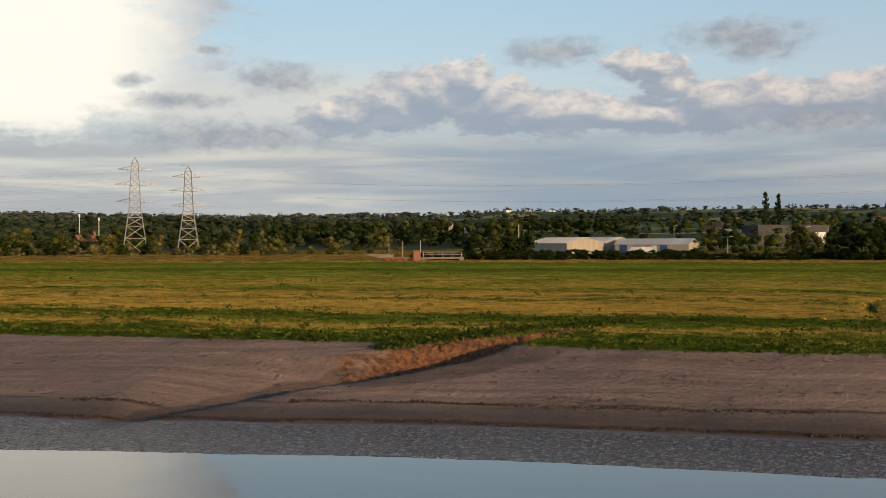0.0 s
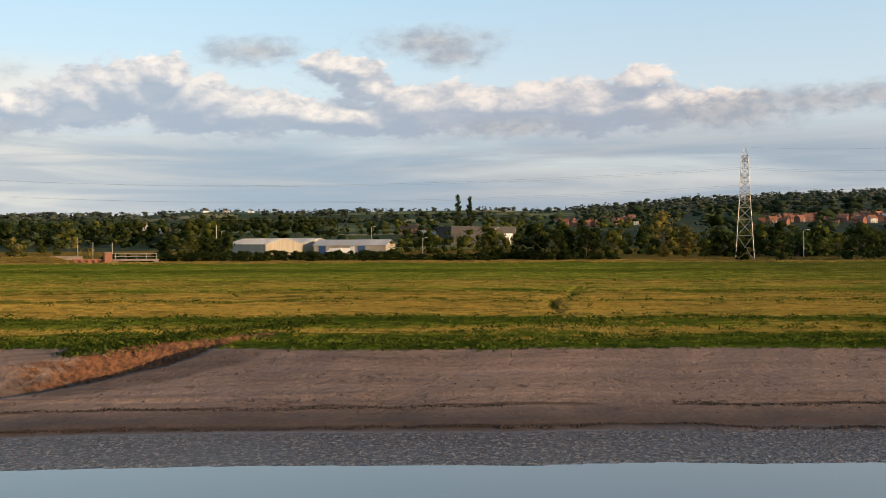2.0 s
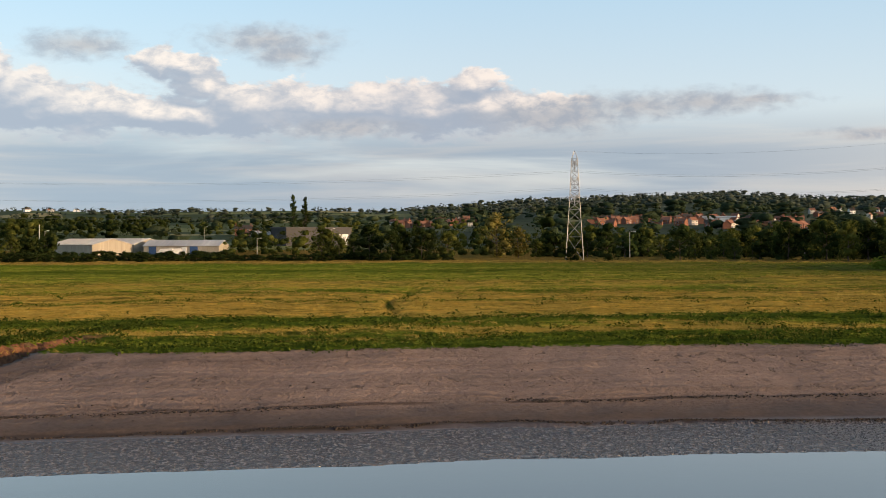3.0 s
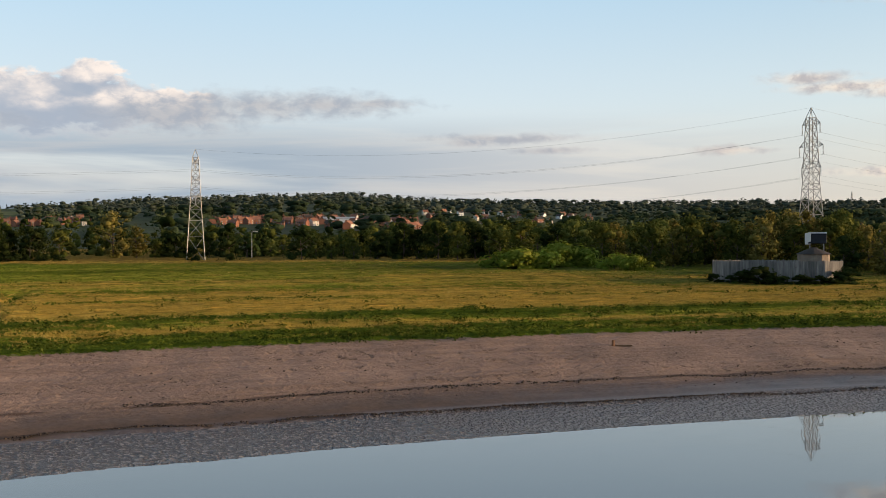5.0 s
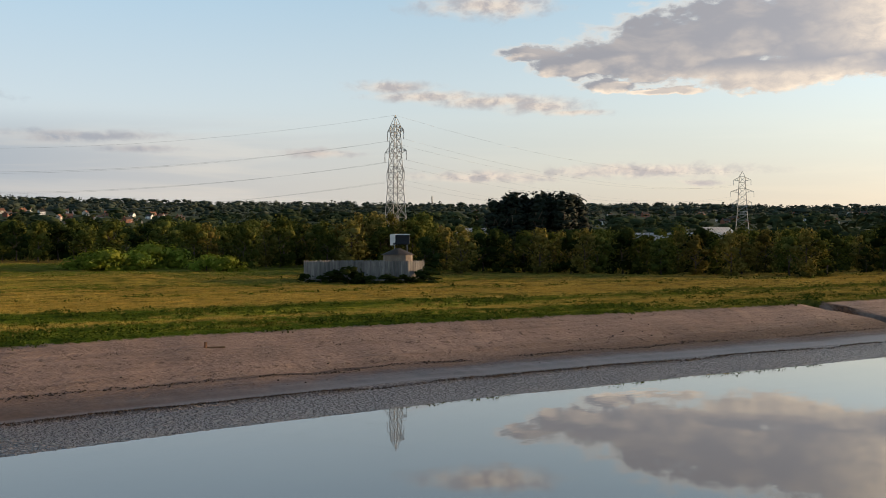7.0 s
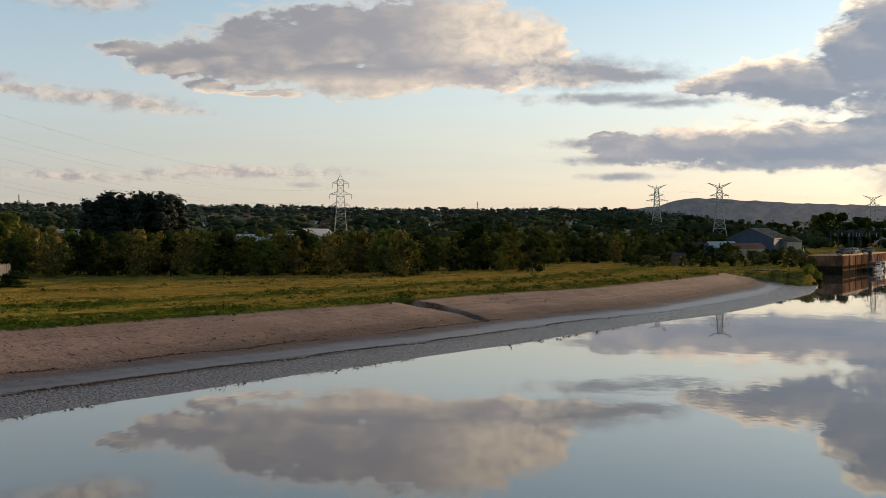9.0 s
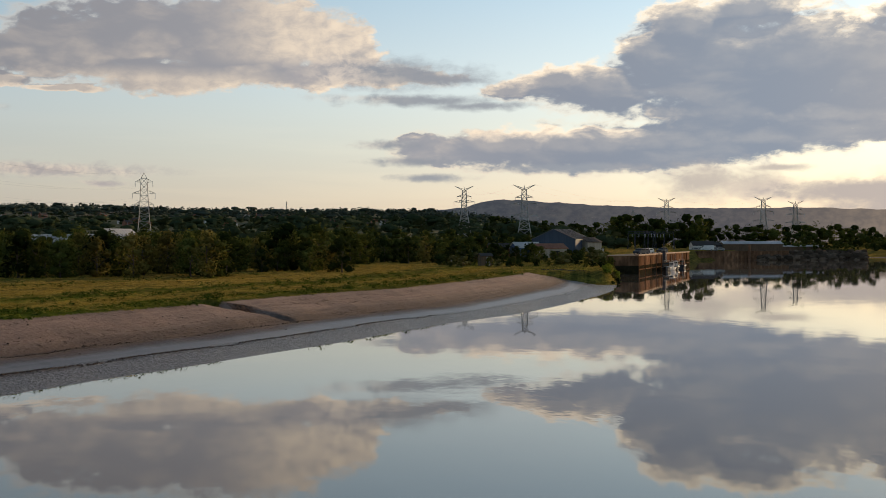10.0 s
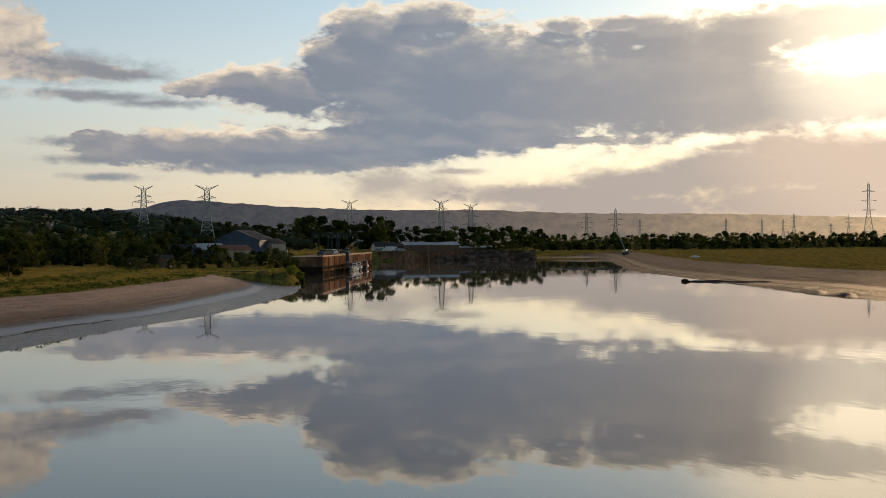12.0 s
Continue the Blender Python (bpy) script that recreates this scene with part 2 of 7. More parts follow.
    grey = n.mix(n.math("MULTIPLY", n.range(tuft, 0.36, 0.64), n.range(az, 54.0, 60.0, 0.28, 0.95)), grey, n.mix(n.range(az, 86.0, 92.0), (0.84, 0.73, 0.62), grey))
    frail = n.math("MULTIPLY_ADD", n.math("SUBTRACT", tuft, 0.5), 1.6, w0[0])
    col = n.mix(n.math("MULTIPLY", n.range(frail, 1.9, 0.15), 0.92), col, grey)
    # the long soft cloud under the sun
    low_bank = cloud_group("cloud_low", WISP_LOW, 0.8, 0.7, 0.6, 0.3)
    l0 = n.node("ShaderNodeGroup", {0: p}, node_tree=low_bank).outputs
    rosy = n.mix(n.range(near_sun, 0.975, 0.995), (0.38, 0.33, 0.32), (0.62, 0.47, 0.38))
    rosy = n.mix(n.range(l0[0], 0.85, 1.15, 0.0, 0.6), rosy, (0.86, 0.69, 0.54))
    col = n.mix(n.math("MULTIPLY", n.range(n.math("MULTIPLY_ADD", n.math("SUBTRACT", tuft, 0.5), 0.7, l0[0]), 1.6, 0.5), 0.93), col, rosy)
    col = n.mix(1.0, col, n.mix(n.range(az, 45.0, 82.0), n.mix(n.range(az, 5.0, 25.0), (0.965, 1.0, 1.0), (1.0, 1.0, 1.0)), n.mix(n.range(az, 95.0, 108.0), (1.03, 1.0, 0.965), (0.99, 1.0, 0.98))), "MULTIPLY")
    gain = n.math("ADD", n.range(az, 30.0, -5.0, 1.0, 1.13), n.range(az, 60.0, 115.0, 0.0, 0.62))
    bg = n.node("ShaderNodeBackground", {0: col, 1: gain}).outputs[0]
    n.tree.links.new(bg, n.node("ShaderNodeOutputWorld").inputs[0])


build_world()
sun = new("sun", bpy.data.lights.new("sun", "SUN"))
sun.data.energy, sun.data.angle, sun.data.color = 5.0, radians(1.0), (1.0, 0.66, 0.36)
sun.matrix_world = look(dir_of(SUN_AZ, SUN_EL) * 100, (0, 0, 0))

# ---------------------------------------------------------------- materials
def mat(name, cols, scale=1.0, rough=0.85, bump=0.0, metallic=0.0, stretch=(1, 1, 1), big=0.15, big_scale=0.15, island=0.0, per_object=0.0,
        translucent=0.0, bump_scale=None, spec=0.3, rough_var=0.1, bump_size=0.05):
    m = bpy.data.materials.new(name)
    m.use_nodes = True
    n = Net(m.node_tree)
    m.node_tree.nodes.clear()
    co = n.vec("MULTIPLY", n.node("ShaderNodeTexCoord").outputs["Object"], stretch)
    grain = n.noise(co, scale, 6.0, 0.6).outputs["Fac"]
    fac = grain
    if island:
        fac = n.math("MULTIPLY_ADD", n.node("ShaderNodeNewGeometry").outputs["Random Per Island"], island, n.math("MULTIPLY", grain, 1 - island))
    col = n.ramp(fac, [(0.25 + 0.5 * i / max(1, len(cols) - 1), c) for i, c in enumerate(cols)])
    if big:
        wide = n.noise(co, scale * big_scale, 3.0, 0.5).outputs["Fac"]
        col = n.mix(1.0, col, n.ramp(wide, [(0.3, (1 - big,) * 3), (0.7, (1 + big,) * 3)]), "MULTIPLY")
    if per_object:
        rnd = n.node("ShaderNodeObjectInfo").outputs["Random"]
        col = n.mix(1.0, col, n.ramp(rnd, [(0.0, (1 - per_object,) * 3), (0.5, (1 + 0.3 * per_object, 1, 1 - 0.4 * per_object)), (1.0, (1 + per_object,) * 3)]), "MULTIPLY")
    r = n.range(grain, 0.3, 0.7, rough - rough_var, min(1.0, rough + rough_var), False)
    bs = n.node("ShaderNodeBsdfPrincipled", {"Base Color": col, "Roughness": r, "Metallic": metallic, "Specular IOR Level": spec})
    if bump:
        b = n.noise(co, bump_scale or scale * 3, 5.0, 0.6).outputs["Fac"]
        n.tree.links.new(n.node("ShaderNodeBump", {"Height": b, "Strength": min(1.0, bump), "Distance": bump_size}).outputs[0], bs.inputs["Normal"])
    out = bs.outputs[0]
    if translucent:
        tr = n.node("ShaderNodeBsdfTranslucent", {0: col}).outputs[0]
        out = n.node("ShaderNodeMixShader", {0: translucent, 1: out, 2: tr}).outputs[0]
    n.tree.links.new(out, n.node("ShaderNodeOutputMaterial").inputs[0])
    return m


M = {}
M["steel"] = mat("galvanised_steel", [(0.30, 0.30, 0.29), (0.48, 0.46, 0.43)], 3.0, 0.55, metallic=0.4)
M["cable"] = mat("cable_aluminium", [(0.16, 0.16, 0.17), (0.24, 0.24, 0.25)], 2.0, 0.6, metallic=0.3)
M["glass_disc"] = mat("insulator_glaze", [(0.35, 0.36, 0.36), (0.55, 0.55, 0.54)], 4.0, 0.25)
M["bark"] = mat("bark", [(0.06, 0.045, 0.035), (0.14, 0.11, 0.085)], 4.0, 0.9, bump=0.5, stretch=(1, 1, 0.3))
LEAF = dict(rough=0.7, island=0.32, translucent=0.22, big=0.3, big_scale=0.4, per_object=0.3, spec=0.0, bump=1.0, bump_scale=2.2, bump_size=0.5)
M["leaf_dark"] = mat("leaves_dark", [(0.015, 0.027, 0.009), (0.031, 0.047, 0.014), (0.066, 0.082, 0.025)], 0.9, **LEAF)
M["leaf_mid"] = mat("leaves_mid", [(0.038, 0.054, 0.013), (0.092, 0.112, 0.026), (0.185, 0.195, 0.052)], 0.9, **LEAF)
M["leaf_olive"] = mat("leaves_olive", [(0.08, 0.08, 0.02), (0.17, 0.15, 0.04), (0.28, 0.23, 0.07)], 0.9, **LEAF)
M["leaf_elder"] = mat("leaves_elder", [(0.06, 0.07, 0.02), (0.13, 0.13, 0.04), (0.30, 0.28, 0.15)], 0.9, **LEAF)
M["leaf_lime"] = mat("leaves_lime", [(0.10, 0.15, 0.018), (0.21, 0.265, 0.034), (0.33, 0.36, 0.07)], 0.9, **LEAF)
M["needle"] = mat("conifer_needles", [(0.008, 0.016, 0.010), (0.02, 0.03, 0.016)], 1.2, 0.8, island=0.6)
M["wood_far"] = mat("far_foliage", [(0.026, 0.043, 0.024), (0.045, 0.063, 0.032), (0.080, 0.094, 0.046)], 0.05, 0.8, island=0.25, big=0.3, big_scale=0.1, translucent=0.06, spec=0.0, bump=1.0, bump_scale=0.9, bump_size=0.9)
# paler, bluer than far_foliage: distance haze put into the leaf colour
M["wood_hazed"] = mat("haze_tinted_foliage", [(0.042, 0.056, 0.045), (0.06, 0.075, 0.056), (0.085, 0.095, 0.068)], 0.05, 0.9, island=0.35, big=0.25, big_scale=0.1, spec=0.0)
M["grass_gold"] = mat("seeding_grass", [(0.32, 0.215, 0.042), (0.50, 0.345, 0.072), (0.60, 0.435, 0.115)], 0.5, 0.75, island=0.25, translucent=0.15, spec=0.0)
M["grass_green"] = mat("green_weeds", [(0.062, 0.090, 0.012), (0.130, 0.165, 0.020), (0.225, 0.245, 0.036)], 0.5, 0.7, island=0.3, translucent=0.15, spec=0.0)


def quads_mesh(name, v, f):
    me = bpy.data.meshes.new(name)
    v, f = np.asarray(v, np.float32), np.asarray(f, np.int32)
    k = f.shape[1]
    me.vertices.add(len(v))
    me.vertices.foreach_set("co", v.ravel())
    me.loops.add(f.size)
    me.loops.foreach_set("vertex_index", f.ravel())
    me.polygons.add(len(f))
    me.polygons.foreach_set("loop_start", np.arange(0, f.size, k, dtype=np.int32))
    me.update(calc_edges=True)
    return me


def part(name, bm, material, parent, label=""):
    if isinstance(bm, bmesh.types.BMesh):
        me = bpy.data.meshes.new(name)
        bm.to_mesh(me)
        bm.free()
    else:
        me = bm
    if not me.materials:
        me.materials.append(material)
    ob = new(name, me)
    ob.parent = parent
    if label:
        tagged(ob, label)
    return ob


def thing(name, label, category, group="", kind="", at=None):
    e = new(name)
    e.empty_display_size = 0.5
    if at is not None:
        e.matrix_basis = at
    return tagged(e, label, category, group, kind)


def bm_new():
    return bmesh.new()


def box(bm, cx, cy, cz, sx, sy, sz, rz=0.0, bevel=0.0):
    m = pose(cx, cy, cz, 0, 0, rz) @ Matrix.Diagonal((sx, sy, sz, 1))
    r = bmesh.ops.create_cube(bm, size=1.0, matrix=m)
    if bevel:
        es = list({e for v in r["verts"] for e in v.link_edges})
        bmesh.ops.bevel(bm, geom=es, offset=bevel, segments=1, affect="EDGES")
    return bm


def cyl(bm, a, b, r1, r2=None, seg=8, caps=True):
    a, b = Vector(a), Vector(b)
    r2 = r1 if r2 is None else r2
    d = b - a
    m = Matrix.Translation((a + b) / 2) @ d.to_track_quat("Z", "Y").to_matrix().to_4x4()
    bmesh.ops.create_cone(bm, cap_ends=caps, segments=seg, radius1=r1, radius2=r2, depth=d.length, matrix=m)
    return bm


def prism(bm, outline, a, b):
    """Extrudes an outline of (y, z) points along x from a to b."""
    lo = [bm.verts.new((a, y, z)) for y, z in outline]
    hi = [bm.verts.new((b, y, z)) for y, z in outline]
    k = len(outline)
    for i in range(k):
        bm.faces.new((lo[i], lo[(i + 1) % k], hi[(i + 1) % k], hi[i]))
    bm.faces.new(lo[::-1])
    bm.faces.new(hi)
    bmesh.ops.recalc_face_normals(bm, faces=bm.faces)
    return bm


def polar(az, d):
    return d * math.sin(radians(az)), d * math.cos(radians(az))

# ---------------------------------------------------------------- the lie of the land
# water's edge all round the eye: bearing, distance
SHORE = [(-180, 95), (-150, 105), (-120, 150), (-100, 260), (-85, 300), (-70, 110), (-60, 80), (-45, 58), (-30, 46), (-21.5, 41.1), (-10.9, 38.0),
         (0, 36.4), (10, 35.5), (19.3, 35.3), (26.1, 36.4), (31.1, 36.8), (36.6, 38.2), (40.8, 39.2), (47.4, 41.3), (58.7, 46.4), (66.6, 52.0),
         (69.5, 54.0), (77.2, 62.3), (79.5, 65.0), (87.8, 80), (92.5, 96.0), (97.1, 112), (99.35, 131.5), (100.75, 148.5), (101.35, 160), (101.6, 170), (101.75, 190), (101.8, 207), (101.82, 245), (102.0, 262), (102.9, 268),
         (105.05, 356), (105.3, 440), (108.2, 460), (111.1, 475), (113.4, 470), (113.7, 560), (117.0, 545), (117.6, 350), (118.4, 275), (120.3, 235), (122.4, 200), (124.2, 186), (126.05, 178),
         (128.6, 158), (130.4, 148), (136, 126), (150, 105), (180, 95)]
SH_A, SH_R = np.array(SHORE).T


def shore_line():
    a = np.concatenate([np.arange(-180, -25, 3.0), np.arange(-25, 99, 0.5), np.arange(99, 125, 0.15), np.arange(125, 140, 0.5), np.arange(140, 181, 3.0)])
    inv = np.interp(a, SH_A, 1 / SH_R)
    k = np.array([0.25, 0.5, 0.25])
    sm = np.convolve(np.pad(inv, 1, mode="edge"), k, "valid")
    inv = np.where((a > 99) & (a < 123), inv, sm)
    return np.stack([np.sin(np.radians(a)) / inv, np.cos(np.radians(a)) / inv], 1)


LINE = shore_line()
RIDGE = [(-180, 60), (-60, 55), (-22, 48), (-10, 47), (0, 50), (3, 59), (8, 56), (14, 60), (18, 61), (20, 58), (24, 65), (28, 75), (33, 83), (38, 87), (41, 79),
         (44, 74), (48, 70), (55, 70), (62, 66), (68, 64), (75, 66), (80, 60), (88, 58), (92, 56), (94.5, 49), (97, 36), (100, 14), (104, 0), (180, 0)]
FAR_RIDGE = [(-180, 20), (60, 30), (85, 40), (91, 50), (93.9, 58), (94.9, 68), (95.9, 73), (97.5, 70.5), (99.5, 68), (105, 61), (112, 57), (117, 52), (123, 48), (130, 41), (150, 25), (180, 20)]


def smooth(x, a, b):
    t = np.clip((x - a) / (b - a), 0, 1)
    return t * t * (3 - 2 * t)


def shore_dist(x, y):
    """Distance inland from the water's edge, negative over the water."""
    x, y = np.atleast_1d(np.asarray(x, float)), np.atleast_1d(np.asarray(y, float))
    out = np.empty(len(x))
    p, q = LINE[:-1], LINE[1:]
    d = q - p
    dd = (d ** 2).sum(1)
    for i in range(0, len(x), 20000):
        px, py = x[i:i + 20000, None], y[i:i + 20000, None]
        t = np.clip(((px - p[:, 0]) * d[:, 0] + (py - p[:, 1]) * d[:, 1]) / dd, 0, 1)
        out[i:i + 20000] = np.sqrt(((p[:, 0] + t * d[:, 0] - px) ** 2 + (p[:, 1] + t * d[:, 1] - py) ** 2).min(1))
    az = np.degrees(np.arctan2(x, y))
    inside = np.hypot(x, y) < 1 / np.interp(az, np.degrees(np.arctan2(LINE[:, 0], LINE[:, 1])), 1 / np.hypot(LINE[:, 0], LINE[:, 1]))
    return np.where(inside, -out, out)


def wob(x, y, s, seed=0.0):
    """Cheap smooth noise, about -1 to 1."""
    u, v = x / s + seed * 1.7, y / s - seed * 2.3
    return (np.sin(u * 1.7 + 1.3 * np.sin(v * 1.1 + seed)) + np.sin(v * 1.9 + 1.1 * np.sin(u * 1.3 - seed)) + 0.6 * np.sin((u + v) * 3.1 + seed * 3)
            + 0.4 * np.sin((u - v) * 5.3 + seed)) / 3.0


CREEK = np.array([(-13.5, 42.5), (-11.0, 45.3), (-8.3, 47.2), (-5.5, 48.8), (-2.5, 50.2), (0.5, 51.6), (3.2, 53.2), (6.0, 56.0), (9.0, 59.5), (12.5, 64.0), (15, 68)])
CREEK_Z = np.array([0.02, 0.05, 0.14, 0.40, 0.80, 1.12, 1.45, 1.80, 2.05, 2.25, 2.6])
CREEK_W = np.array([0.5, 0.5, 0.6, 0.85, 1.1, 1.1, 0.7, 0.35, 0.25, 0.2, 0.1])
CREEK_L = [0.25, 0.25, 0.27, 0.36, 0.95, 2.2, 3.0, 3.4, 3.4, 3.4]
CREEK_R = [1.5] * 5 + [1.8, 2.4, 3.0, 3.2, 3.2]
DITCH = np.array([(24, 61.5), (26.5, 68), (28.4, 74.8), (32.3, 84), (34.5, 89), (38.6, 95.5), (42, 104), (46.9, 110.5)])
DITCH_Z, DITCH_W = np.array([2.5, 2.1, 1.8, 1.6, 1.7, 1.6, 1.9, 2.5]), np.array([0.1, 0.15, 0.3, 0.35, 0.2, 0.35, 0.3, 0.1])
RILL = np.array([(91.4, 7.4), (92.0, 9.7), (91.9, 11.6), (91.0, 14.6), (92.5, 19.0)])
RILL_Z, RILL_W = np.array([0.62, 0.95, 1.35, 1.75, 2.3]), np.array([0.2, 0.5, 0.6, 0.55, 0.2])


def carve(x, y, z, line, fz, fw, lefts, rights):
    near = np.full(len(x), 1e9)
    cut = np.full(len(x), 1e9)
    for i in range(len(line) - 1):
        p, d = line[i], line[i + 1] - line[i]
        t = np.clip(((x - p[0]) * d[0] + (y - p[1]) * d[1]) / (d @ d), 0, 1)
        ox, oy = x - p[0] - t * d[0], y - p[1] - t * d[1]
        r = np.hypot(ox, oy)
        j = min(i + 1, len(lefts) - 1)
        side = np.where(d[0] * oy - d[1] * ox > 0, lefts[i] + t * (lefts[j] - lefts[i]), rights[i] + t * (rights[j] - rights[i]))
        floor = fz[i] + t * (fz[i + 1] - fz[i]) + np.maximum(0, r - (fw[i] + t * (fw[i + 1] - fw[i]))) * side
        cut = np.where(r < near, floor, cut)
        near = np.minimum(near, r)
    return np.minimum(z, np.where(near < 9, cut, 1e9))


def ground_height(x, y):
    x, y = np.atleast_1d(np.asarray(x, float)), np.atleast_1d(np.asarray(y, float))
    s = shore_dist(x, y)
    r = np.hypot(x, y)
    az = np.degrees(np.arctan2(x, y))
    w = bank_width(az, x, y)
    z = np.where(s < 0, np.maximum(-2.0, s * 0.12 - 0.06), 0.0)
    flat = np.minimum(6.2, 0.42 * w)
    z = z + np.clip(s, 0, flat) * 0.018 + np.clip(s, 0, 0.3) * 0.08
    scarp = flat + 0.25 * wob(x, y, 2.3, 3) - 1.1 * smooth(x, 10, 42) * (az < 97)
    z = z + 0.10 * smooth(s, scarp - 0.05, scarp + 0.12)
    t = np.clip((s - flat - 0.1) / (w - flat - 0.1), 0, 1)
    z = z + 2.0 * (0.78 * t + 0.22 * t * t)
    z = z + np.where((s > 6.3) & (s < w), 0.03 * wob(x, y, 1.1, 1) + 0.02 * wob(x, y, 0.37, 2), 0)
    lip = 9.3 + 0.5 * wob(x, y, 5.0, 5)
    z = z + 0.06 * smooth(s, lip, lip + 0.15) * (s < w)
    z = z + 0.22 * smooth(s, w - 0.1, w + 0.5)
    u = s - w
    z = z + np.where(u > 0, 0.10 * wob(x, y, 4.0, 7) * smooth(u, 0, 3) + 0.12 * wob(x, y, 14.0, 8) * smooth(u, 3, 20), 0)
    along = 0.9 * x - 0.42 * y
    z = z + np.where(u > 0.3, (0.13 * wob(along * 0.22, u, 1.9, 4) + 0.08 * wob(along * 0.45, u, 0.9, 2) + 0.05 * wob(along, u, 0.6, 6)) * smooth(u, 0.3, 3) * (r < 260), 0)
    z = z + 0.95 * smooth(u, 40, 140)
    # quay and yard behind it
    yard = smooth(az, 97, 100.5) * (1 - smooth(az, 113, 114)) * smooth(r, 205, 255)
    z = np.where(s > 0, z + yard * np.maximum(0, 4.1 - z) * smooth(s, 2, 9), z)
    uncut = z
    z = carve(x, y, z, CREEK, CREEK_Z, CREEK_W, CREEK_L, CREEK_R)
    z = z + (0.20 * wob(x, y, 0.8, 3) + 0.20 * wob(x, y, 0.36, 5)) * smooth(uncut - z, 0.1, 0.6) * smooth(z, 0.35, 0.8) * smooth(x, -6.5, -3.0) * (x < 12)
    z = carve(x, y, z, DITCH, DITCH_Z, DITCH_W, [2.6] * 7, [2.2] * 7)
    z = carve(x, y, z, RILL, RILL_Z, RILL_W, [1.2] * 4, [1.2] * 4)
    # low flood bank, golden with grass
    bund = np.exp(-((u - 176) / 6.0) ** 2) * smooth(-az, 2.6, 4)
    z = z + 1.25 * bund
    z = z + 0.75 * np.exp(-((u - 72 - 2 * wob(x, y, 20, 3)) / 3.5) ** 2) * smooth(az, 37, 40) * (1 - smooth(az, 48, 51))
    # hills
    ridge = np.interp(az, [a for a, _ in RIDGE], [v for _, v in RIDGE]) * 0.95 + 2
    lift = np.clip((r - 380) / 1520, 0, 1)
    bulge = 1 + 0.10 * wob(x, y, 260, 4) * np.sin(np.pi * lift)
    z = z + np.maximum(0, ridge) * (0.12 * lift ** 2 + 0.88 * lift) * bulge * (1 - 0.7 * smooth(r, 2000, 2800)) * (s > 0)
    far = np.interp(az, [a for a, _ in FAR_RIDGE], [v for _, v in FAR_RIDGE]) * 2.15
    z = z + far * smooth(r, 2700, 4350) * (1 + 0.03 * wob(x, y, 300, 2)) * (1 - 0.5 * smooth(r, 4350, 4900))
    return z


def creek_floor(x, y, z):
    """1 on the floor of the creek, 0 half a metre above it."""
    out = np.zeros(len(x))
    for i in range(len(CREEK) - 2):
        p, d = CREEK[i], CREEK[i + 1] - CREEK[i]
        t = np.clip(((x - p[0]) * d[0] + (y - p[1]) * d[1]) / (d @ d), 0, 1)
        r = np.hypot(x - p[0] - t * d[0], y - p[1] - t * d[1])
        over = z - CREEK_Z[i] - t * (CREEK_Z[i + 1] - CREEK_Z[i])
        out = np.maximum(out, (1 - smooth(over, 0.06, 0.10 + 0.20 * i)) * (1 - smooth(r, 0.8 + 0.4 * i, 1.4 + 0.55 * i)))
    return out


def bank_width(az, x, y):
    r = np.hypot(x, y)
    w = np.interp(az, [-180, -30, -15, 0, 10, 96, 100, 113, 118, 121, 131, 180], [20, 20, 18, 16.2, 14.6, 14.4, 13, 12, 15, 17, 17, 13])
    return w * (1 - 0.88 * smooth(az, 96, 97.3) * (1 - smooth(az, 114, 116)) * smooth(r, 183, 193)) + 0.35 * wob(x, y, 3.0, 9) * (1 - smooth(r, 120, 160))


def gz(x, y):
    return float(ground_height([x], [y])[0])


def build_ground():
    a = np.concatenate([np.arange(-180, -26, 4.0), np.arange(-26, 98, 0.3), np.arange(98, 125, 0.14), np.arange(125, 134, 0.3), np.arange(134, 181, 4.0)])
    a[-1] = 180.0
    r = np.concatenate([[0.5, 15, 25, 30], np.arange(33, 68, 0.28), np.arange(68, 100, 0.55), np.geomspace(100, 500, 150), np.geomspace(510, 2700, 60)])
    A, R = np.meshgrid(np.radians(a), r)
    x, y = (R * np.sin(A)).ravel(), (R * np.cos(A)).ravel()
    z = ground_height(x, y)
    na, nr = len(a), len(r)
    i = np.arange(nr - 1)[:, None] * na + np.arange(na - 1)[None, :]
    f = np.stack([i, i + 1, i + na + 1, i + na], -1).reshape(-1, 4)[:, ::-1]
    me = quads_mesh("ground", np.stack([x, y, z], 1), f)
    s = shore_dist(x, y)
    az, r_all = np.degrees(np.arctan2(x, y)), np.hypot(x, y)
    me.attributes.new("shore", "FLOAT", "POINT").data.foreach_set("value", s.astype(np.float32))
    me.attributes.new("channel", "FLOAT", "POINT").data.foreach_set("value", creek_floor(x, y, z).astype(np.float32))
    me.attributes.new("drained", "FLOAT", "POINT").data.foreach_set("value", smooth(az, 101.2, 103).astype(np.float32))
    me.attributes.new("inland", "FLOAT", "POINT").data.foreach_set("value", (s - bank_width(az, x, y) + 7.0 * smooth(r_all, 181, 188) * smooth(az, 96.5, 97.5) * (az < 116)).astype(np.float32))
    me.polygons.foreach_set("use_smooth", np.ones(len(f), bool))
    me.materials.append(mud_material())
    me.materials.append(M["hill"])
    cx = R.ravel()[f].mean(1)
    me.polygons.foreach_set("material_index", ((cx > 420) & (np.degrees(np.arctan2(x[f].mean(1), y[f].mean(1))) < 100)).astype(np.int32))
    return tagged(new("ground", me), "tidal mud bank, rough grass field and rising hills", "ground", kind="structure")


